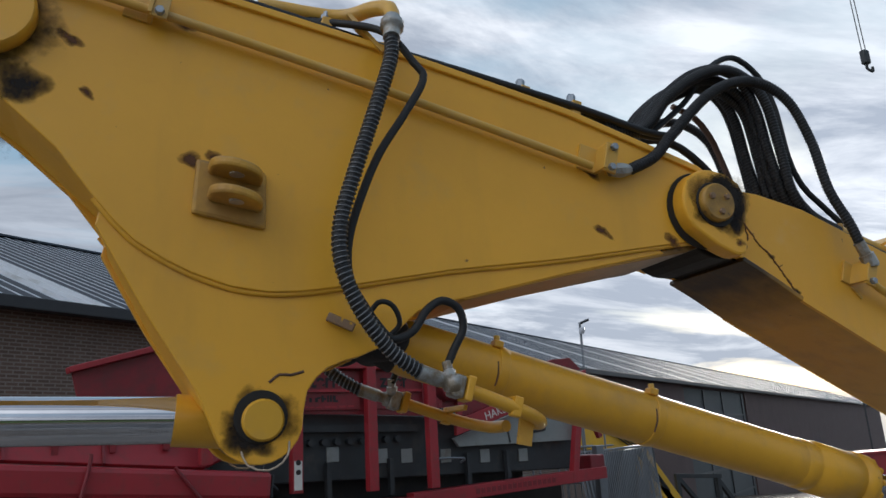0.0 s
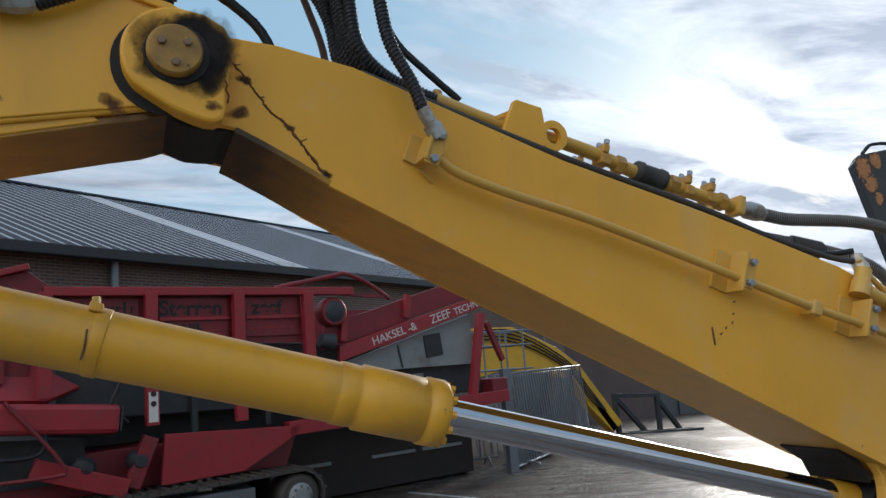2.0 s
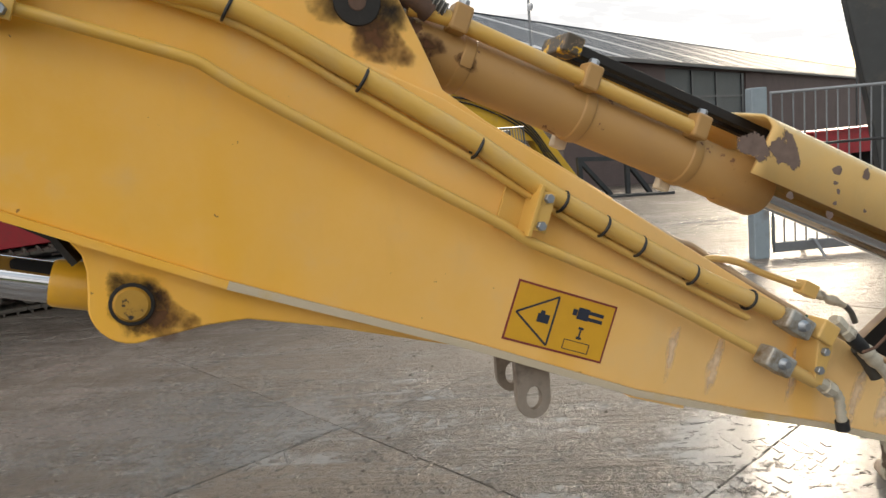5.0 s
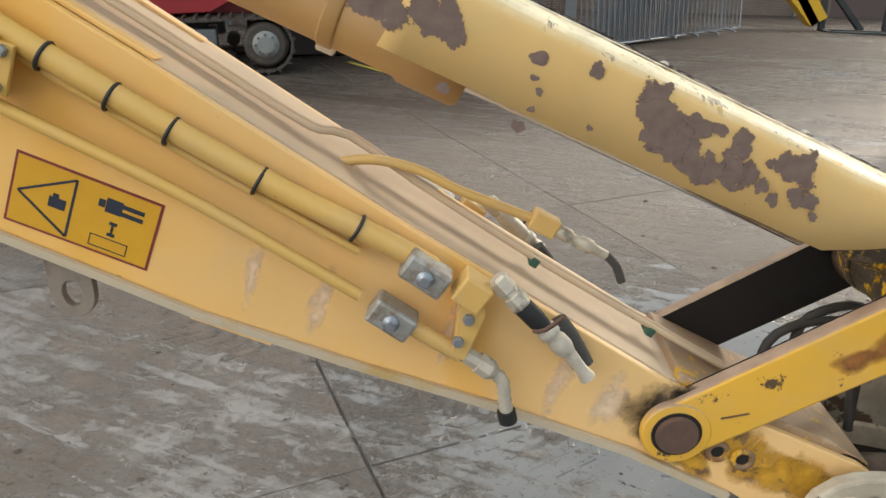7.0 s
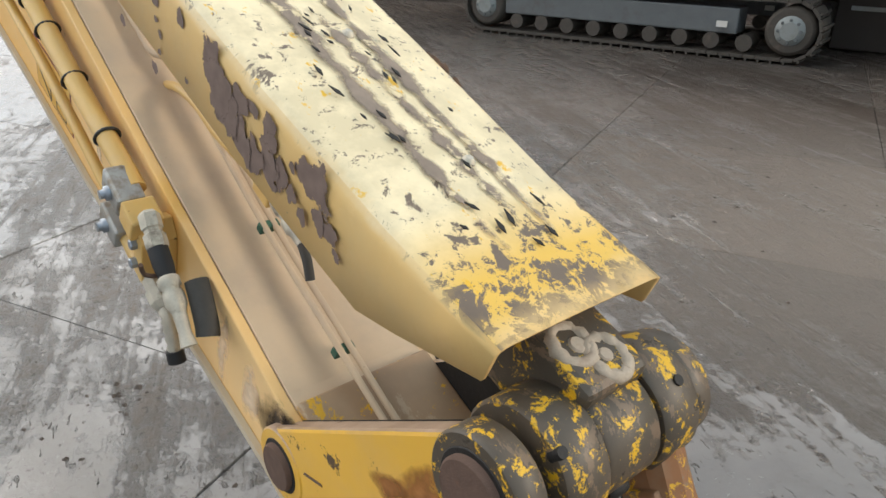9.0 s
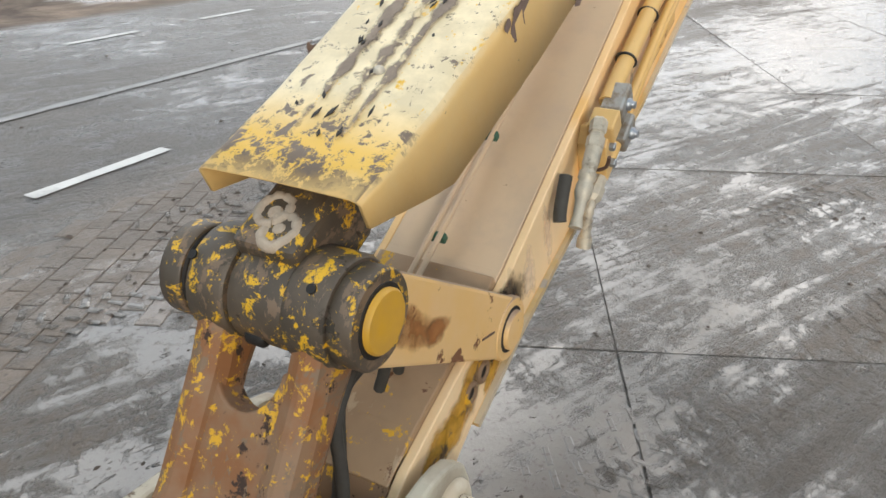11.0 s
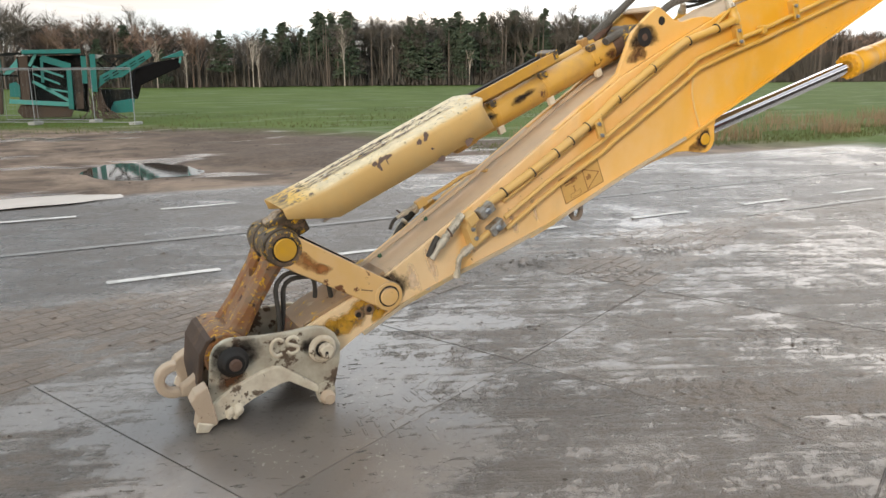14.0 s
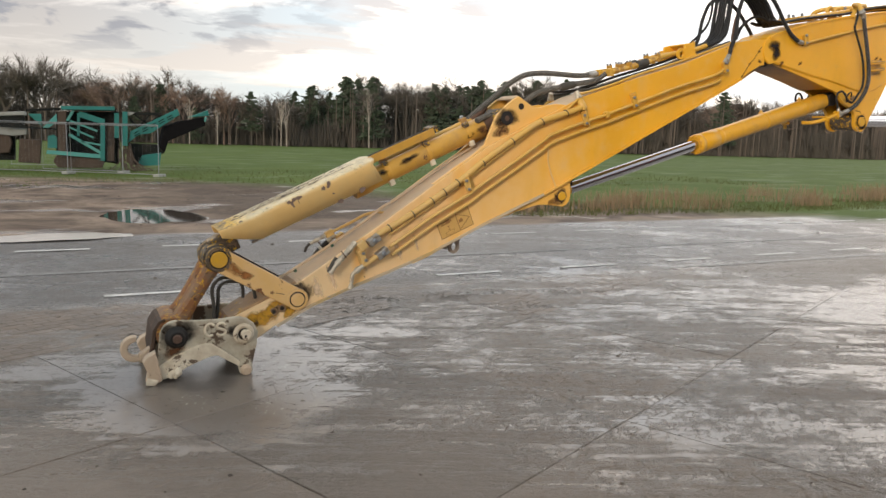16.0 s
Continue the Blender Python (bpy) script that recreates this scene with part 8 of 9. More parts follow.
part("boom", G().prism([(7.0, 2.2), (7.9, 2.85), (9.4, 2.82), (10.7, 2.2), (11.4, 1.65), (11.2, 1.3), (10.2, 1.5), (9.0, 1.7), (7.2, 1.3)], 15.8, 16.3), M_DIGGER, dig, bevel=0.02)
part("stick", G().prism([(10.85, 1.95), (11.35, 1.75), (12.65, -0.05), (12.3, -0.25), (11.6, 0.5)], 15.85, 16.25), M_DIGGER, dig, bevel=0.02)
for i in range(4):
    part("hose", G().tube([(7.9, 15.74, 2.75 - 0.06 * i), (9.4, 15.74, 2.7 - 0.1 * i), (10.9, 15.73, 1.85 - 0.08 * i), (11.6, 15.76, 1.0 - 0.1 * i), (12.1, 15.8, 0.35)], 0.022, 8), M_HOSE, dig)
part("bucket_link", G().beam((11.9, 16.0, 0.5), (12.4, 16.0, -0.2), 0.30, 0.2), DARK, dig, bevel=0.01)
blk = thing("steel_trestle", "black steel trestle frame standing on the yard", "trestle")
TL, TR, TB = Vector((12.6, 16.0, -0.36)), Vector((14.1, 16.1, -0.45)), Vector((15.3, 16.2, -0.50))
for a, b in ((TL, TL + Vector((-0.05, 0, 1.10))), (TL + Vector((0.0, 0, 1.0)), TL + Vector((0.95, 0.1, 0.0))), (TR, TR + Vector((0, 0, 1.05))), (TR + Vector((0, 0, 0.95)), TR + Vector((0.8, 0.1, 0.0))), (TL + Vector((-0.1, 0, 1.08)), TR + Vector((0.1, 0, 1.05))), (TL, TB), (TL + Vector((0.0, -0.5, 0.0)), TB + Vector((0, -0.5, 0.02))), (TB, TB + Vector((0, -0.5, 0.02))), (TL, TL + Vector((0, -0.5, 0)))):
    part("beam", G().beam(a, b, 0.12, 0.12), DARK, blk, bevel=0.006)
# barred gate by the puddles
gp2 = thing("gate_post", "blue-grey square steel gate post", "gate post", "gate posts")
part("post", G().box((8.46, 4.58, 0.925), (0.17, 0.17, 1.85), Matrix.Rotation(radians(-18), 4, "Z")), plain("blue_grey_paint", (0.20, 0.25, 0.29), 0.5, var=0.25, scale=8, stain=(0.15, 0.15, 0.15)), gp2, bevel=0.012)
gate = bar_panel("barred_gate", "grey barred steel gate beside a square post", "gate", (8.62, 4.54, 0.0), -18, 3.6, 1.78, 0.14, 0.12, bar=0.010)
part("rail", G().rod((0, 0, 1.20), (3.6, 0, 1.20), 0.016, 8), M_GUTTER, gate)
part("hedge_line", G().box((1.8, 0, 0.10), (3.6, 0.05, 0.10)), M_GALV, gate)
bl = thing("leaning_steel_arm", "black steel arm leaning upright with a rusty worn tip", "steel arm")
U5 = Vector((0.8, -0.6, 0))
g = G()
poly = [(0.0, 4.72), (0.10, 4.86), (0.55, 4.90), (0.66, 4.80), (1.45, 0.0), (0.85, 0.0), (0.62, 1.6)]
k = len(poly)
verts = [Vector((11.1, 6.4, 0)) + U5 * a + Vector((0.6, 0.8, 0)) * d + Vector((0, 0, z)) for d in (-0.18, 0.18) for a, z in poly]
g.put(verts, [tuple(range(k)), tuple(range(2 * k - 1, k - 1, -1))] + [(i, i + k, (i + 1) % k + k, (i + 1) % k) for i in range(k)])
part("arm_body", g, DARK, bl, bevel=0.03)
g = G()
for i, (a, z, r) in enumerate(((0.14, 4.62, 0.22), (0.22, 4.35, 0.18), (0.34, 4.74, 0.16), (0.30, 4.1, 0.12))):
    c = Vector((11.1, 6.4, z)) + U5 * a - Vector((0.6, 0.8, 0)) * (0.183 + 0.002 * i)
    ring_ = [c + U5 * (q * r * 0.7 * math.cos(t * 0.3927)) + Vector((0, 0, 1.3 * q * r * math.sin(t * 0.3927))) for q in (0.55, 1.0) for t in range(16)]
    g.put([c] + ring_, [(0, 1 + (t + 1) % 16, 1 + t) for t in range(16)] + [(1 + t, 1 + (t + 1) % 16, 17 + (t + 1) % 16, 17 + t) for t in range(16)])
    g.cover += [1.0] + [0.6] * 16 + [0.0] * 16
part("rust_patch", g, stain("orange_rust", (0.30, 0.15, 0.065), 0.85, 0.40, 0.5, rag=2.0), bl, "orange rust where paint is gone")
part("hose", G().tube([Vector((11.1, 6.4, 4.9)) + U5 * 0.2, Vector((11.1, 6.4, 5.05)) + U5 * 0.4, Vector((11.1, 6.4, 4.85)) + U5 * 0.75, Vector((11.1, 6.4, 3.6)) + U5 * 0.95, Vector((11.1, 6.4, 2.0)) + U5 * 1.2], 0.03, 8), M_HOSE, bl)
part("side_box", G().box(Vector((11.1, 6.4, 1.6)) + U5 * 1.45, (0.5, 0.4, 2.6), Matrix.Rotation(-0.64, 4, "Z")), M_DIGGER, bl, "orange-yellow panel", bevel=0.03)
skip = thing("red_skip", "small red steel skip standing far off by the workshop", "skip")
part("skip_body", G().prism([(-2.0, 0.0), (-2.4, 1.1), (2.4, 1.1), (2.0, 0.0)], -0.8, 0.8), REDBRIGHT, skip, bevel=0.03)
part("skip_rim", G().box((0, 0, 1.1), (5.0, 1.8, 0.12)), REDBRIGHT, skip, bevel=0.02)
for x in (-1.5, 1.5):
    part("skid", G().box((x, 0, -0.55), (0.25, 1.4, 1.1)), DARK, skip)
skip.location = (31.6, 25.5, fall(31.6, 25.5) + 1.1)
hookt = thing("crane_hook", "black crane hook block hanging on two cables", "crane hook")
part("hook_block", G().box((40.8, 27.6, 24.6), (0.55, 0.4, 1.0)), DARK, hookt, bevel=0.12)
part("hook", G().tube([(40.8, 27.6, 24.1), (40.8, 27.6, 23.8), (41.1, 27.5, 23.6), (41.15, 27.5, 23.9)], 0.09, 8), DARK, hookt)
for dx in (-0.18, 0.18):
    part("cable", G().rod((40.8 + dx, 27.6, 25.0), (39.6 + dx, 27.0, 42.0), 0.03, 6), DARK, hookt)

# ---- teal crusher behind mesh fences, across the road ----
TEAL = paint("teal_machine_paint", (0.008, 0.140, 0.130), dust=(0.045, 0.11, 0.10), chips=0.68, rust=(0.08, 0.06, 0.045), rough=0.5)
TEALPALE = paint("pale_teal_paint", (0.05, 0.25, 0.235), dust=(0.16, 0.24, 0.22), chips=0.7, rough=0.55)
M_BELT = plain("matt_black_rubber", (0.008, 0.008, 0.009), 0.95, var=0.4, scale=4, bump=0.2, gloss=0.05)
# near-black colour holds the shade inside, under and in slots of the crusher
M_DEEP = plain("shaded_machinery", (0.016, 0.018, 0.018), 0.9, var=0.5, scale=4, stain=(0.04, 0.035, 0.03), gloss=0.08)
BROWNMUD = plain("clay_crust", (0.060, 0.043, 0.033), 0.9, var=0.5, scale=3, bump=0.1, stain=(0.03, 0.024, 0.02), stain_lo=0.5)
crusher = thing("crushing_machine", "teal tracked crusher with conveyors, dusty brown underneath", "crushing machine", place=(0, -30.4, 0))
part("roof_panel", G().prism([(6.83, 2.68), (4.79, 2.75), (4.78, 2.59), (6.8, 2.54)], -0.2, 1.3), TEAL, crusher, bevel=0.01)
part("inner_body", G().prism([(7.01, 2.46), (4.57, 2.56), (4.64, 0.28), (7.08, 0.68)], -0.9, 0.3), M_DEEP, crusher, "dark machinery inside the frame", bevel=0.01)
part("hopper_wing", G().prism([(8.04, 2.32), (7.55, 2.34), (7.53, 1.82)], 0.9, 1.0), TEAL, crusher, bevel=0.01)
part("hopper_wing", G().prism([(7.52, 1.78), (6.99, 2.37), (6.99, 2.01), (7.3, 1.78)], 0.95, 1.05), TEALPALE, crusher, bevel=0.01)
part("hopper_rail", G().beam((8.1, 1.0, 2.46), (6.76, 1.0, 2.57), 0.1, 0.1), M_DEEP, crusher)
part("hopper_rail", G().beam((9.06, 0.9, 1.81), (6.83, 0.9, 1.73), 0.1, 0.08), M_DEEP, crusher)
part("column", G().prism([(6.96, 2.44), (6.63, 2.49), (6.72, 0.72), (7.0, 0.75)], 0.6, 1.0), BROWNMUD, crusher, "clay-brown column", bevel=0.01)
part("column", G().prism([(5.13, 2.08), (4.79, 2.09), (4.87, 0.46), (5.15, 0.45)], 0.6, 1.0), BROWNMUD, crusher, "clay-brown column", bevel=0.01)
part("diagonal", G().beam((6.18, 1.08, 2.4), (5.26, 1.08, 2.1), 0.08, 0.24), TEAL, crusher)
part("diagonal", G().beam((6.56, 1.08, 1.53), (5.33, 1.08, 0.75), 0.08, 0.12), TEALPALE, crusher)
part("diagonal", G().beam((6.5, 1.08, 2.09), (5.48, 1.08, 1.7), 0.08, 0.08), TEALPALE, crusher)
part("diagonal", G().beam((6.53, 1.08, 1.82), (5.63, 1.08, 1.42), 0.08, 0.07), TEALPALE, crusher)
part("diagonal", G().beam((6.14, 1.08, 1.26), (5.32, 1.08, 1.11), 0.08, 0.07), TEALPALE, crusher)
part("diagonal", G().beam((6.34, 1.08, 2.56), (6.61, 1.08, 2.09), 0.08, 0.1), TEALPALE, crusher)
part("mast", G().beam((5.26, 1.05, 2.22), (5.32, 1.05, 0.45), 0.15, 0.17), TEAL, crusher)
part("mast", G().beam((4.71, 1.05, 2.48), (4.74, 1.05, 1.44), 0.15, 0.18), TEAL, crusher)
part("mast", G().beam((4.38, 1.05, 2.56), (4.42, 1.05, 1.11), 0.15, 0.2), TEAL, crusher)
part("mast", G().beam((6.17, 1.05, 2.42), (6.21, 1.05, 1.48), 0.15, 0.1), TEAL, crusher)
part("deck_beam", G().beam((7.42, 1.0, 0.79), (5.31, 1.0, 0.63), 0.2, 0.16), TEALPALE, crusher)
part("access_door", G().prism([(7.36, 1.44), (7.12, 1.51), (7.01, 1.38), (7.03, 0.94), (7.38, 0.95)], 0.9, 1.0), TEAL, crusher, "teal rounded door", bevel=0.01)
part("counterweight", G().prism([(8.39, 1.3), (7.6, 1.27), (7.68, 0.29), (8.47, 0.34)], 0.2, 0.9), BROWNMUD, crusher, "dull brown box", bevel=0.03)
part("top_beam", G().beam((4.46, 0.8, 2.5), (2.89, 0.8, 2.51), 0.4, 0.12), M_DEEP, crusher)
part("white_panel", G().prism([(4.33, 2.56), (3.96, 2.54), (4.2, 2.39), (4.37, 2.38)], 1.0, 1.05), GREYPANEL, crusher, bevel=0.01)
part("lattice", G().beam((4.21, 0.9, 2.26), (3.84, 0.9, 1.87), 0.1, 0.07), M_DEEP, crusher)
part("lattice", G().beam((3.98, 0.9, 2.43), (3.38, 0.9, 2.01), 0.1, 0.07), M_DEEP, crusher)
part("lattice", G().beam((3.37, 0.9, 2.46), (4.15, 0.9, 1.58), 0.1, 0.07), M_DEEP, crusher)
part("lattice", G().beam((2.9, 0.9, 2.48), (3.45, 0.9, 2.05), 0.1, 0.07), M_DEEP, crusher)
part("belt_side", G().prism([(4.28, 1.25), (4.18, 1.73), (2.23, 2.78), (2.14, 2.52), (3.34, 1.68), (3.85, 1.59)], 0.9, 1.0), TEAL, crusher, "teal slatted conveyor side", bevel=0.01)
part("slot", G().beam((4.06, 1.01, 1.64), (3.83, 1.01, 1.77), 0.02, 0.035), M_DEEP, crusher)
part("slot", G().beam((4.03, 1.01, 1.54), (3.8, 1.01, 1.67), 0.02, 0.03), M_DEEP, crusher)
part("slot", G().beam((3.72, 1.01, 1.82), (3.49, 1.01, 1.95), 0.02, 0.035), M_DEEP, crusher)
part("slot", G().beam((3.69, 1.01, 1.72), (3.46, 1.01, 1.85), 0.02, 0.03), M_DEEP, crusher)
part("slot", G().beam((3.38, 1.01, 2.0), (3.14, 1.01, 2.13), 0.02, 0.035), M_DEEP, crusher)
part("slot", G().beam((3.35, 1.01, 1.9), (3.11, 1.01, 2.04), 0.02, 0.03), M_DEEP, crusher)
part("slot", G().beam((3.03, 1.01, 2.18), (2.8, 1.01, 2.32), 0.02, 0.035), M_DEEP, crusher)
part("slot", G().beam((3.0, 1.01, 2.09), (2.77, 1.01, 2.22), 0.02, 0.03), M_DEEP, crusher)
part("slot", G().beam((2.69, 1.01, 2.37), (2.45, 1.01, 2.5), 0.02, 0.035), M_DEEP, crusher)
part("slot", G().beam((2.66, 1.01, 2.27), (2.42, 1.01, 2.4), 0.02, 0.03), M_DEEP, crusher)
part("belt", G().prism([(3.0, 1.08), (2.76, 1.99), (2.08, 2.26), (1.07, 2.45), (1.01, 2.09), (1.81, 1.73), (2.62, 1.35), (2.78, 0.84)], -0.3, 0.8), M_BELT, crusher, "black conveyor belt hanging under the teal side", bevel=0.05)
part("belt_tip", G().prism([(1.78, 2.42), (0.92, 2.77), (0.86, 2.53)], 0.6, 0.9), TEAL, crusher, bevel=0.01)
part("tip_stay", G().beam((1.01, 0.9, 2.47), (1.06, 0.9, 2.26), 0.05, 0.08), TEALPALE, crusher)
part("undercarriage", G().prism([(4.24, 1.21), (2.78, 1.17), (2.77, 0.8), (3.41, 0.7), (3.46, 0.25), (4.19, 0.28)], -0.6, 0.6), M_DEEP, crusher, "dark undercarriage", bevel=0.04)
part("rear_leg", G().prism([(3.72, 0.7), (2.92, 0.83), (2.99, 0.27), (3.88, 0.24), (3.86, 0.41)], 0.55, 0.7), TEAL, crusher, bevel=0.01)
part("track", G().prism([(7.08, 0.64), (5.33, 0.61), (5.23, 0.39), (5.35, 0.13), (7.03, 0.14), (7.2, 0.4)], 0.3, 0.9), BROWNMUD, crusher, "clay-covered crawler track", bevel=0.04)
part("cab_roof", G().prism([(9.29, 2.34), (8.14, 2.42), (8.13, 2.26), (9.3, 2.18)], -0.3, 0.8), GREYPANEL, crusher, "pale cab roof", bevel=0.03)
part("cab", G().prism([(9.3, 2.16), (8.19, 2.24), (8.26, 1.83), (9.32, 1.76)], -0.2, 0.7), M_DEEP, crusher, "dark cab window band", bevel=0.01)
part("cab_skirt", G().prism([(9.32, 1.75), (8.13, 1.73), (8.16, 1.48), (8.62, 1.41), (9.34, 1.5)], 0.0, 0.75), GREYPANEL, crusher, bevel=0.01)
part("wheel_hub", G().prism([(9.14, 1.47), (8.75, 1.46), (8.66, 1.1), (8.78, 0.72), (9.18, 0.67)], 0.2, 0.6), BROWNMUD, crusher, "dull yellow wheel", bevel=0.04)
# dark block in place of the shade behind the wheel
part("wheel_shade", G().prism([(9.47, 1.49), (8.58, 1.41), (8.63, 0.4), (9.52, 0.39)], -0.4, 0.2), M_DEEP, crusher, bevel=0.01)
rnd = random.Random(9)
for i in range(26):
    a = rnd.uniform(0, 1)
    top = (4.4 + rnd.uniform(-0.25, 0.25), 0.95, 1.13 + rnd.uniform(-0.2, 0.2))
    part("root", G().tube([top, (top[0] + rnd.uniform(-0.15, 0.15), 1.05, top[2] * 0.5), (top[0] - 0.1 - 0.9 * a + rnd.uniform(0, 0.8), 1.15, 0.05)], rnd.uniform(0.012, 0.03), 5, 0.3), BROWNMUD, crusher)


def mesh_fence(x0, y0, x1, y1):
    a, b = Vector((x0, y0, 0)), Vector((x1, y1, 0))
    wide = (b - a).length
    f = thing("mesh_fence_panel", "galvanised mesh fence panel on a concrete foot", "fence panel", "mesh fence panels", (x0, y0, 0.0))
    f.rotation_euler = (0, 0, math.atan2(y1 - y0, x1 - x0))
    part("frame", G().tube([(0.03, 0, 0.10), (0.03, 0, 2.0), (wide - 0.03, 0, 2.0), (wide - 0.03, 0, 0.10), (0.03, 0, 0.10)], 0.017, 6, straight=True), M_GALV, f)
    part("mid_rail", G().rod((0.03, 0, 1.95), (wide - 0.03, 0, 1.95), 0.010, 6), M_GALV, f)
    k = int(wide / 0.16)
    g = G()
    for i in range(1, k):
        g.rod((wide * i / k, 0, 0.10), (wide * i / k, 0, 2.0), 0.0012, 3)
    ob = part("wire_mesh", g, M_GALV, f)
    ob["kind"] = "stuff"
    part("concrete_foot", G().box((0, 0, 0.06), (0.25, 0.6, 0.12)), GREYPANEL, f, bevel=0.02)


for a, b in (((3.45, -25.2), (6.55, -27.1)), ((6.62, -27.15), (9.5, -28.9)), ((9.5, -28.9), (12.6, -30.6)), ((4.6, -27.6), (7.6, -29.4)), ((6.0, -32.8), (9.0, -33.5))):
    mesh_fence(*a, *b)

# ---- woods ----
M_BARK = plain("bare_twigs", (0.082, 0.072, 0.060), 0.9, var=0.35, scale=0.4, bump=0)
# lit copy of the twigs: low sun is put into the colour
M_BARKWARM = plain("painted_sunlit_twigs", (0.21, 0.145, 0.115), 0.9, var=0.35, scale=0.4, bump=0)
M_PINE = plain("pine_needles", (0.050, 0.072, 0.045), 0.85, var=0.5, scale=0.9, bump=0)
M_TRUNK = plain("grey_brown_trunk", (0.125, 0.10, 0.083), 0.9, var=0.4, scale=0.5, bump=0)
M_BIRCH = plain("birch_bark", (0.36, 0.32, 0.28), 0.8, var=0.3, scale=2, bump=0)


def bare_tree(seed, high):
    """Trunk, limbs and twigs as tapered three-sided stems."""
    rnd = random.Random(seed)
    verts, faces = [], []

    def twig(p, q, r):
        d = (q - p).normalized()
        a = d.orthogonal().normalized() * r
        base = len(verts)
        verts.extend((p - a, p + a, q + a * 0.6, q - a * 0.6))
        faces.append((base, base + 1, base + 2, base + 3))

    def stem(p, q, r0, r1):
        d = (q - p).normalized()
        a = d.orthogonal().normalized()
        b = d.cross(a)
        base = len(verts)
        for c, r in ((p, r0), (q, r1)):
            for i in range(3):
                t = i * 2.094
                verts.append(c + r * (math.cos(t) * a + math.sin(t) * b))
        faces.extend((base + i, base + (i + 1) % 3, base + 3 + (i + 1) % 3, base + 3 + i) for i in range(3))

    def grow(p, d, length, r, level):
        q = p + d * length
        if level == 0:
            twig(p, p + d * length * rnd.uniform(1.1, 1.9), 0.014)
            return
        stem(p, q, max(r, 0.019), max(r * 0.6, 0.014))
        for _ in range(3 if level > 2 else 4 if level == 2 else 7):
            nd = (d + Vector((rnd.uniform(-1, 1), rnd.uniform(-1, 1), rnd.uniform(-0.45, 0.6))) * 0.78).normalized()
            grow(p + d * length * rnd.uniform(0.55, 1.0), nd, length * rnd.uniform(0.55, 0.8), r * 0.55, level - 1)

    grow(Vector((0, 0, 0)), Vector((rnd.uniform(-0.06, 0.06), rnd.uniform(-0.06, 0.06), 1)).normalized(), high * 0.31, high * 0.016, 5)
    return np.array([tuple(v) for v in verts]), np.array(faces)


def pine_tree(seed, high):
    rnd = random.Random(seed)
    verts, faces = [], []
    crown = high * rnd.uniform(0.12, 0.40)
    whorls = 24
    for i in range(whorls):
        f = i / whorls
        for b in range(5):
            a = rnd.uniform(0, 6.283)
            reach = high * 0.26 * (1.0 - f) ** 0.7 * rnd.uniform(0.45, 1.2) + 0.15
            z = crown + (high - crown) * f + rnd.uniform(-0.15, 0.15)
            rise = rnd.uniform(-0.25, 0.25)
            for j in range(9):
                s = 0.12 + 0.88 * (j + rnd.random()) / 9
                c = Vector((math.cos(a) * reach * s, math.sin(a) * reach * s, z + rise * reach * s * s))
                w_ = rnd.uniform(0.18, 0.42)
                t = a + rnd.uniform(-1.2, 1.2)
                u_ = Vector((math.cos(t), math.sin(t), rnd.uniform(-0.4, 0.4)))
                base = len(verts)
                verts += [c - u_ * w_, c + u_ * w_, c + Vector((rnd.uniform(-0.2, 0.2), rnd.uniform(-0.2, 0.2), rnd.uniform(0.12, 0.36)))]
                faces.append((base, base + 1, base + 2, base + 2))
    return np.array([tuple(v) for v in verts]), np.array(faces)


def brush(seed):
    """A thicket of upright twigs, four metres wide."""
    rnd = random.Random(seed)
    verts, faces = [], []
    for _ in range(330):
        x, y = rnd.gauss(0, 1.5), rnd.gauss(0, 1.2)
        h = rnd.uniform(1.2, 6.2) * max(0.3, 1 - 0.10 * (x * x + y * y))
        lean = Vector((rnd.uniform(-0.5, 0.5), rnd.uniform(-0.5, 0.5), 0)) * h * 0.4
        t = rnd.uniform(0, 3.14)
        wv = Vector((math.cos(t), math.sin(t), 0)) * rnd.uniform(0.04, 0.11)
        p, base = Vector((x, y, rnd.uniform(0, 0.3) * h)), len(verts)
        verts += [p - wv, p + wv, p + lean + Vector((0, 0, h))]
        faces.append((base, base + 1, base + 2, base + 2))
    return np.array([tuple(v) for v in verts]), np.array(faces)


def birch_tree(seed, high):
    """A slim pale stem that forks once, with short rising twigs."""
    rnd = random.Random(seed)
    g = G()
    for fork, lean in ((0.0, 0.02), (0.35, 0.16), (0.5, -0.14)):
        a = Vector((0, 0, high * fork))
        b = a + Vector((lean * high * (1 - fork), rnd.uniform(-0.03, 0.03) * high, high * (1 - fork) * (1.0 if fork == 0 else 0.8)))
        r = high * 0.011 * (1 - 0.6 * fork)
        g.lathe(a, b, [(0, r), (0.5, r * 0.7), (1, r * 0.25)], 5)
        for i in range(14):
            p = a.lerp(b, rnd.uniform(0.3, 0.98))
            t = rnd.uniform(0, 6.28)
            q = p + Vector((math.cos(t) * 0.10, math.sin(t) * 0.10, rnd.uniform(0.06, 0.15))) * high * rnd.uniform(0.5, 1.0)
            g.rod(p, q, 0.022, 3)
    return np.array(g.v), [f for f in g.f]


def trunks(seed, high):
    g = G()
    g.lathe((0, 0, 0), (0, 0, high), [(0, high * 0.013), (0.6, high * 0.009), (1, high * 0.003)], 5)
    return np.array(g.v), [f for f in g.f]


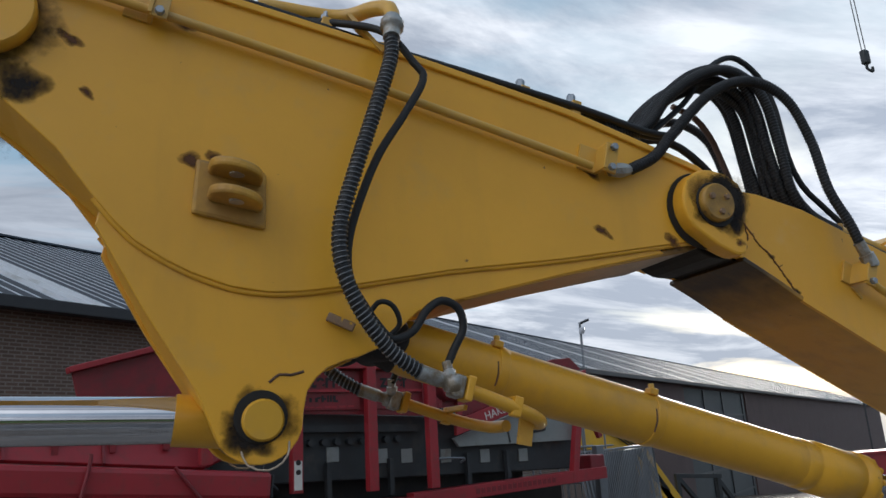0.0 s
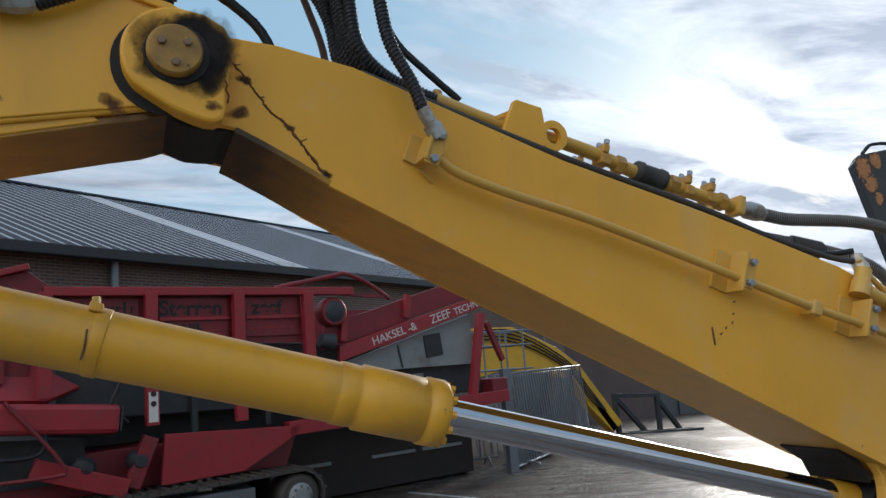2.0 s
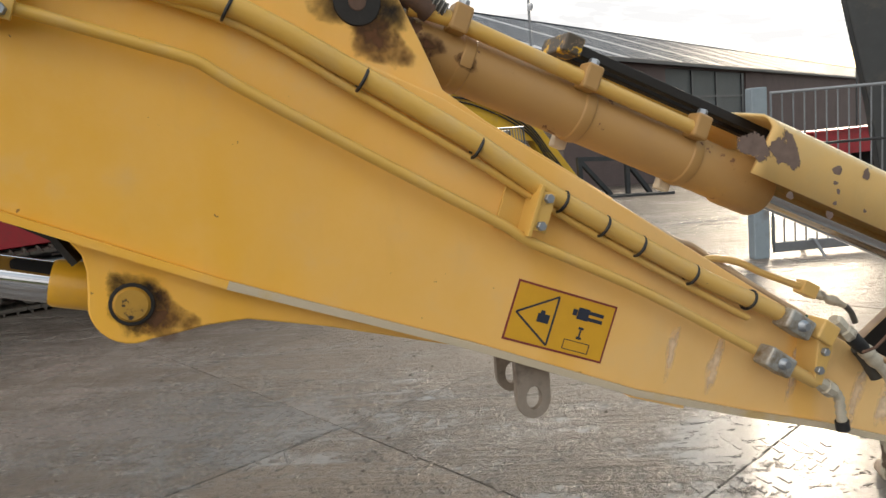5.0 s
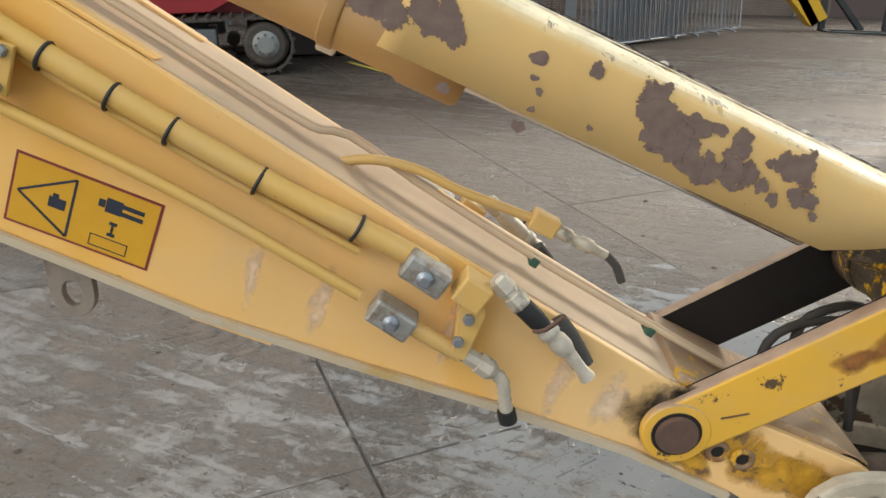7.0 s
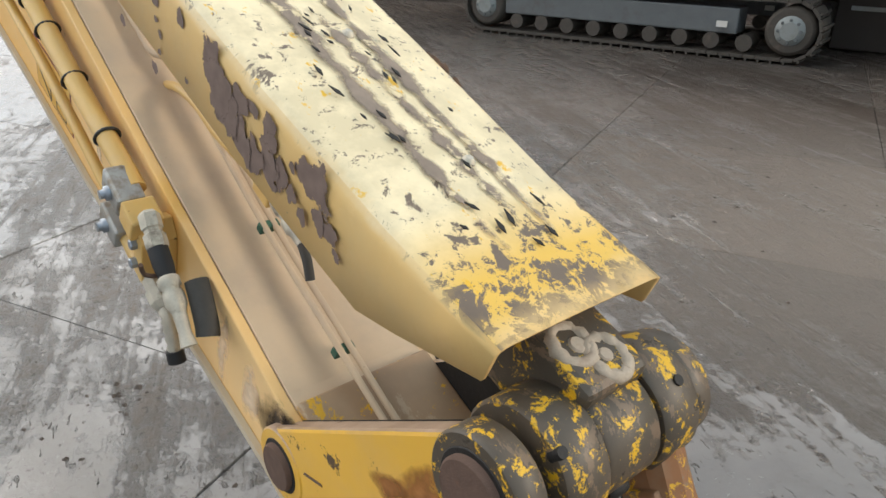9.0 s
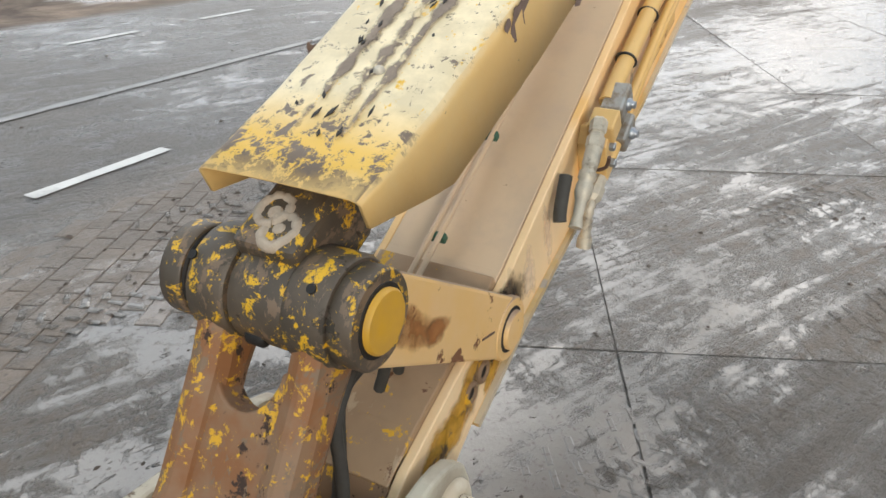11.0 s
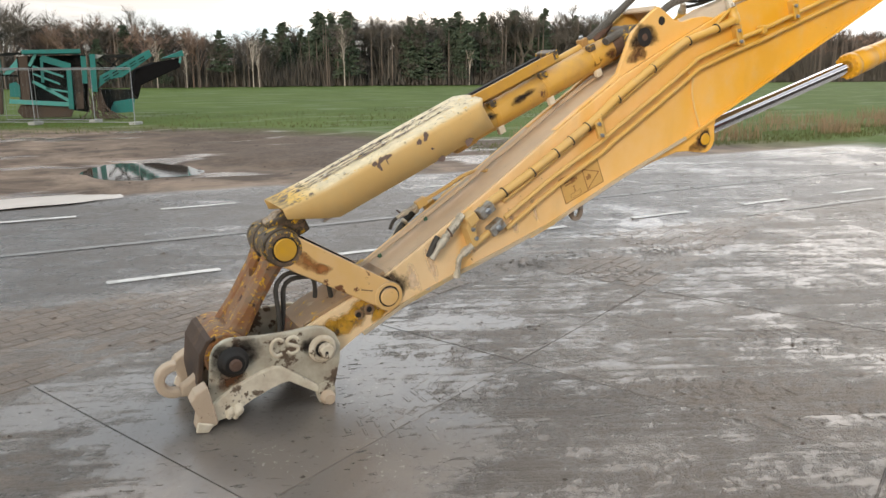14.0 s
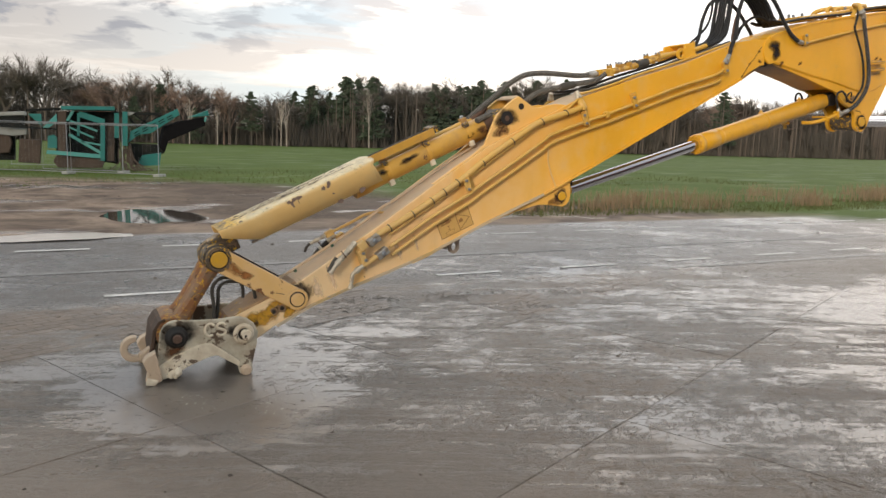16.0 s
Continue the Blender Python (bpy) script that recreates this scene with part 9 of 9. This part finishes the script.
def forest(name, makers, spots, mat, label):
    """Many far trees joined into one object."""
    allv, allf, base = [], [], 0
    for i, (x, y, z, s, turn) in enumerate(spots):
        v, f = makers[i % len(makers)]
        c, d = math.cos(turn), math.sin(turn)
        p = np.stack([(v[:, 0] * c - v[:, 1] * d) * s + x, (v[:, 0] * d + v[:, 1] * c) * s + y, v[:, 2] * s + z], -1)
        allv.append(p)
        allf += [tuple(int(q) + base for q in (face if len(set(face)) == len(face) else face[:3])) for face in f]
        base += len(v)
    me = bpy.data.meshes.new(name)
    me.from_pydata(np.concatenate(allv).tolist(), [], allf)
    me.materials.append(mat)
    return tagged(new(name, me), label, "woods", kind="stuff")


def top_at(x):
    """Height of the tree line along the far side of the field."""
    pts = [(-320, 15), (-176, 13.5), (-142, 13.5), (-100, 13.5), (-78, 13.5), (-54, 12.5), (-38, 12.0), (-30, 9.5), (-21, 7.5), (-10, 9.6), (8, 11.3), (15, 11.0), (60, 11)]
    for (a, ha), (b, hb) in zip(pts, pts[1:]):
        if a <= x <= b:
            return ha + (hb - ha) * (x - a) / (b - a)
    return 10


bares = [bare_tree(100 + i, 10.0) for i in range(7)]
rnd = random.Random(77)
spots, warm, pines, stems = [], [], [], []
for i in range(760):
    x = rnd.uniform(-300, 48)
    y = -112 - rnd.random() ** 1.6 * 42 - 0.10 * abs(min(0, x + 60))
    h = top_at(max(-319, x)) * rnd.uniform(0.72, 1.06)
    if -76 < x < -29 and rnd.random() < 0.55:
        continue
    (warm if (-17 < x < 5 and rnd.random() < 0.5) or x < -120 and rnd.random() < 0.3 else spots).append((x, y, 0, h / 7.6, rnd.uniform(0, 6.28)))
for i in range(560):
    x = rnd.uniform(-300, 48)
    spots.append((x, -111 - rnd.uniform(0, 30), 0, rnd.uniform(0.3, 0.62), rnd.uniform(0, 6.28)))
for i in range(95):
    x = rnd.uniform(-79, -28) if i < 75 else rnd.choice((rnd.uniform(-130, -85), rnd.uniform(-20, 0)))
    y = -110.5 - rnd.random() * 22
    pines.append((x, y, 0, top_at(x) * rnd.uniform(0.55, 1.06) / 10.0, rnd.uniform(0, 6.28)))
    stems.append((x, y, 0, pines[-1][3], 0))
thick = [(x, -114 - rnd.random() * 36, 0, top_at(max(-319, x)) / 9.0 * rnd.uniform(0.45, 1.0), rnd.uniform(0, 6.28)) for x in [rnd.uniform(-310, 55) for _ in range(2200)]]
forest("undergrowth", [brush(500 + i) for i in range(6)], thick, M_BARK, "dense brown thicket filling the woods")
forest("bare_woods", bares, spots, M_BARK, "dense line of bare brown winter trees across the field")
forest("sunlit_woods", bares, warm, M_BARKWARM, "bare winter trees with warm low light in their colour")
forest("pine_crowns", [pine_tree(300 + i, 10.0) for i in range(9)], pines, M_PINE, "dark green pine crowns above bare trunks")
forest("pine_trunks", [trunks(1, 10.0)], stems, M_BARK, "straight brown pine trunks")
forest("birch_trunks", [birch_tree(400, 8.0), birch_tree(401, 8.0)], [(-37.0, -109.5, 0, 1.1, 1.0), (-22.5, -109.5, 0, 0.9, 2.0), (-23.4, -109.6, 0, 0.85, 0.4), (-60, -109.8, 0, 0.8, 2.2), (-9, -109.8, 0, 0.8, 2.9), (-13, -109.8, 0, 0.7, 1.9)], M_BIRCH, "pale birches in front of the woods")
wood_stems = [(x, -110.5 - rnd.random() * 18, 0, top_at(max(-319, x)) / 10.0 * rnd.uniform(0.6, 0.95), 0) for x in [rnd.uniform(-190, 40) for _ in range(420)]]
forest("wood_trunks", [trunks(2, 10.0)], wood_stems, M_TRUNK, "thin grey-brown trunks along the wood's edge")

# dry grass and reeds on the far verge, tufts by the fence
M_REED = plain("dry_reed", (0.23, 0.165, 0.10), 0.85, var=0.45, scale=3, bump=0)
M_TUFT = plain("green_grass", (0.080, 0.092, 0.026), 0.85, var=0.45, scale=3, bump=0)


def blades(name, count, mat, where, high, label):
    rnd = random.Random(count)
    v, f = [], []
    for _ in range(count):
        x, y = where(rnd)
        h = high * rnd.uniform(0.5, 1.15)
        a = rnd.uniform(0, 6.283)
        wv = Vector((math.cos(a), math.sin(a), 0)) * rnd.uniform(0.006, 0.016)
        lean = Vector((rnd.uniform(-0.35, 0.35), rnd.uniform(-0.35, 0.35), 0)) * h
        b = len(v)
        p = Vector((x, y, -0.03))
        v += [p - wv, p + wv, p + lean * 0.4 + Vector((0, 0, h * 0.6)) + wv * 0.7, p + lean * 0.4 + Vector((0, 0, h * 0.6)) - wv * 0.7, p + lean + Vector((0, 0, h))]
        f += [(b, b + 1, b + 2, b + 3), (b + 3, b + 2, b + 4)]
    me = bpy.data.meshes.new(name)
    me.from_pydata([tuple(p) for p in v], [], f)
    me.materials.append(mat)
    return tagged(new(name, me), label, "grass", kind="stuff")


def reed_spot(rnd):
    while True:
        x = -3.5 - 45 * rnd.random()
        y = -9.6 - 0.05 * abs(x + 3) - rnd.random() ** 1.6 * (2.6 + 0.10 * abs(x))
        if noise.noise(Vector((x * 0.45, y * 0.8, 2.0))) > rnd.uniform(0.0, 0.42):
            return x, y


blades("dry_reeds", 5200, M_REED, reed_spot, 0.55, "tall dry beige grass along the road verge")
blades("verge_grass", 12000, M_TUFT, lambda r: (-2.0 - 36 * r.random(), -9.1 - 3.2 * r.random()), 0.15, "short green grass on the road verge")
blades("field_grass", 9000, M_TUFT, lambda r: (14 - 40 * r.random(), -20 - 14 * r.random() ** 1.3), 0.14, "short green grass at the field edge")

# mud clods and grit lying about
M_CLOD = plain("mud_clod", (0.065, 0.05, 0.04), 0.8, var=0.4, scale=30)


def clods(name, count, where, lo, hi, mat, label):
    rnd = random.Random(count + 5)
    v, f = [], []
    for _ in range(count):
        x, y = where(rnd)
        r = lo + (hi - lo) * rnd.random() ** 3
        b = len(v)
        for i in range(5):
            t = i * 1.2566 + rnd.uniform(-0.3, 0.3)
            v.append((x + r * math.cos(t) * rnd.uniform(0.7, 1.4), y + r * math.sin(t) * rnd.uniform(0.6, 1.2), 0.0))
        v.append((x + rnd.uniform(-0.3, 0.3) * r, y + rnd.uniform(-0.3, 0.3) * r, r * rnd.uniform(0.35, 0.8)))
        f += [(b + i, b + (i + 1) % 5, b + 5) for i in range(5)]
    me = bpy.data.meshes.new(name)
    me.from_pydata(v, [], f)
    me.materials.append(mat)
    return tagged(new(name, me), label, "debris", kind="stuff")


clods("mud_crumbs", 1500, lambda r: (-5 + 14 * r.random(), -2.4 + 8.5 * r.random()), 0.003, 0.020, M_CLOD, "small mud crumbs scattered on wet concrete")
clods("tyre_crumbs", 900, lambda r: (-4 + 9 * r.random(), -1.9 + 1.5 * r.random() ** 2), 0.003, 0.016, M_CLOD, "crumbs of mud dropped along the road edge")
clods("mud_lumps", 14, lambda r: (3.7 + r.gauss(0, 0.10), -0.2 + r.gauss(0, 0.06)), 0.012, 0.03, M_CLOD, "small heap of dark mud lumps")
clods("road_crumbs", 160, lambda r: (-8 + 17 * r.random(), -7.4 + 5 * r.random()), 0.006, 0.035, M_CLOD, "small mud crumbs on the wet road")
clods("verge_clods", 1500, lambda r: (-3 + 18 * r.random(), -9.0 - 13 * r.random()), 0.006, 0.035, M_CLOD, "lumps of churned mud on the verge")

# tyre prints pressed out of the mud


def tyre_print(path, width, label):
    """Two rows of slanting lugs along a path, worn away in places."""
    pts = [Vector((*p, 0)) for p in path]
    rnd = random.Random(int(path[0][0] * 100))
    v, f = [], []
    for a, b in zip(pts, pts[1:]):
        d = (b - a).normalized()
        side_ = Vector((-d.y, d.x, 0))
        k = int((b - a).length / 0.085)
        for i in range(k):
            mid = a.lerp(b, i / k)
            for row in (-1.5, -0.5, 0.5, 1.5):
                c = mid + side_ * row * width / 4 + d * (0.04 if abs(row) < 1 else 0.0)
                if noise.noise(c * 1.1) < rnd.uniform(-0.25, 0.25):
                    continue
                lug = (d * 0.55 + side_ * (1 if row > 0 else -1)).normalized()
                off = Vector((-lug.y, lug.x, 0))
                l_, w_ = width * rnd.uniform(0.08, 0.125), rnd.uniform(0.010, 0.018)
                base = len(v)
                for scale, z in ((1.0, 0.0), (0.5, rnd.uniform(0.0035, 0.006))):
                    for p, q in ((-1, -1), (1, -1), (1, 1), (-1, 1)):
                        e_ = c + lug * p * l_ * (scale * 0.3 + 0.7) + off * q * w_ * scale
                        v.append((e_.x, e_.y, z))
                f += [(base + j, base + (j + 1) % 4, base + 4 + (j + 1) % 4, base + 4 + j) for j in range(4)] + [(base + 4, base + 5, base + 6, base + 7)]
    me = bpy.data.meshes.new("tyre_print")
    me.from_pydata(v, [], f)
    me.materials.append(M_SLAB)
    return tagged(new("tyre_print", me), label, "tyre print", kind="stuff")


for path in ([(4.9, 0.35), (3.36, 1.17), (2.25, 1.79), (0.4, 2.7)], [(4.6, 1.0), (3.2, 1.62), (1.9, 2.35), (0.2, 3.2)], [(5.3, 0.55), (4.66, 1.04), (4.2, 1.7), (3.95, 2.4), (3.84, 3.4), (3.5, 5.0)], [(5.2, -1.75), (3.2, -1.2), (1.2, -0.9), (-1.6, -0.75)], [(4.2, -2.0), (2.6, -1.7), (0.6, -1.5), (-2.4, -1.4)], [(1.6, 3.4), (2.4, 3.6), (3.2, 3.2), (3.9, 2.5)], [(-3.0, 1.3), (-0.4, 1.65), (1.2, 1.3), (2.8, 0.5)]):
    tyre_print(path, 0.34, "row of tyre prints in thin wet mud")

# ---- block paving between the slabs and the road ----
m, n = material("block_paver")
geo = n.add("ShaderNodeNewGeometry")
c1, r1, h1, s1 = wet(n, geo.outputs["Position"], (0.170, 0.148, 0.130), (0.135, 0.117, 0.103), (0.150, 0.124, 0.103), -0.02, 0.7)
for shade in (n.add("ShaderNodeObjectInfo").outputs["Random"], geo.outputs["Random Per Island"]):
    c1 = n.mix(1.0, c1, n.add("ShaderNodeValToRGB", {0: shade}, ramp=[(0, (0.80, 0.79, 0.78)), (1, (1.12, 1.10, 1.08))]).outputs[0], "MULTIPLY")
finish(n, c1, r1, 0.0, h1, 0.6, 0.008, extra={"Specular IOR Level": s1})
M_PAVER = m

PAVE_L, PAVE_W = 0.212, 0.107


def paver_block(geo, u, v, lift):
    """One worn block with rounded upper edges."""
    rings = []
    for inset, z in ((0.0022, -0.04), (0.0022, -0.003), (0.007, 0.0)):
        a, b = PAVE_L / 2 - inset, PAVE_W / 2 - inset
        rings += [(u + p * a, v + q * b, z + lift) for p, q in ((-1, -1), (1, -1), (1, 1), (-1, 1))]
    geo.put(rings, [(4 * k + i, 4 * k + (i + 1) % 4, 4 * k + 4 + (i + 1) % 4, 4 * k + 4 + i) for k in (0, 1) for i in range(4)] + [(8, 9, 10, 11)])


g = G()
paver_block(g, 0, 0, 0)
paver_mesh = g.mesh("paver", M_PAVER)
g = G()
rnd = random.Random(77)
turn = Matrix.Rotation(radians(24), 4, "Z")
near = 0
for row in range(int(4.4 / PAVE_W)):
    for col in range(int(12.6 / PAVE_L)):
        u, v = -8.4 + (col + 0.5 * (row % 2)) * PAVE_L, -0.065 - row * PAVE_W
        if u > -0.11 and v > -2.06 or u > -2.11 and v > -1.26:
            continue
        c = SLAB0 + GU * u + GV * v
        if c.y < -2.42:
            continue
        lift = rnd.uniform(-0.0032, -0.0002)
        crust = noise.noise(Vector((u * 0.8, v * 1.1, 5.0))) + (0.12 if u < -0.4 else -0.08)
        if crust > 0.10:
            lift -= min(0.006, (crust - 0.10) * 0.05)      # sunk under the mud
        if -0.8 < u < 2.7 and near < 300:
            near += 1
            ob = new("paver", paver_mesh)
            ob.matrix_world = Matrix.Translation((c.x, c.y, lift)) @ Matrix.Rotation(radians(24) + rnd.uniform(-0.012, 0.012), 4, "Z") @ Matrix.Rotation(rnd.uniform(-0.012, 0.012), 4, "X")
            ob.parent = ground
        else:
            paver_block(g, u, v, lift)
me = g.mesh("paving", M_PAVER)
me.transform(Matrix.Translation(SLAB0) @ turn)
tagged(new("paving", me), "worn brown block paving smeared with wet mud", "paving", kind="stuff")

# ---- slabs, last ----
for i in range(-8, 7):
    for j in range(-3, 8):
        c = SLAB0 + GU * (2.0 * i + 1.0) + GV * (2.0 * j + 1.0)
        corners = [c + GU * a + GV * b for a in (-1, 1) for b in (-1, 1)]
        if j < -1 or j < 0 and i < -1 or i != -1 and min(p.y for p in corners) < -2.35 or max((p - WALL0).dot(WU) for p in corners) > 11 or max((p - WALL0).dot(WN) for p in corners) > -0.2:
            continue
        rnd = random.Random(i * 31 + j * 7)
        ob = new("concrete_slab", slab_mesh)
        short = (i, j) == (-1, -1)      # the slab beside the paving is cut short
        c = c + GV * 0.4 if short else c
        ob.matrix_world = Matrix.Translation((c.x, c.y, -0.010 + rnd.uniform(-0.0015, 0.0015))) @ Matrix.Rotation(radians(24) + rnd.uniform(-0.002, 0.002), 4, "Z") @ Matrix.Diagonal((1, 0.6 if short else 1, 1, 1))
        ob.parent = ground
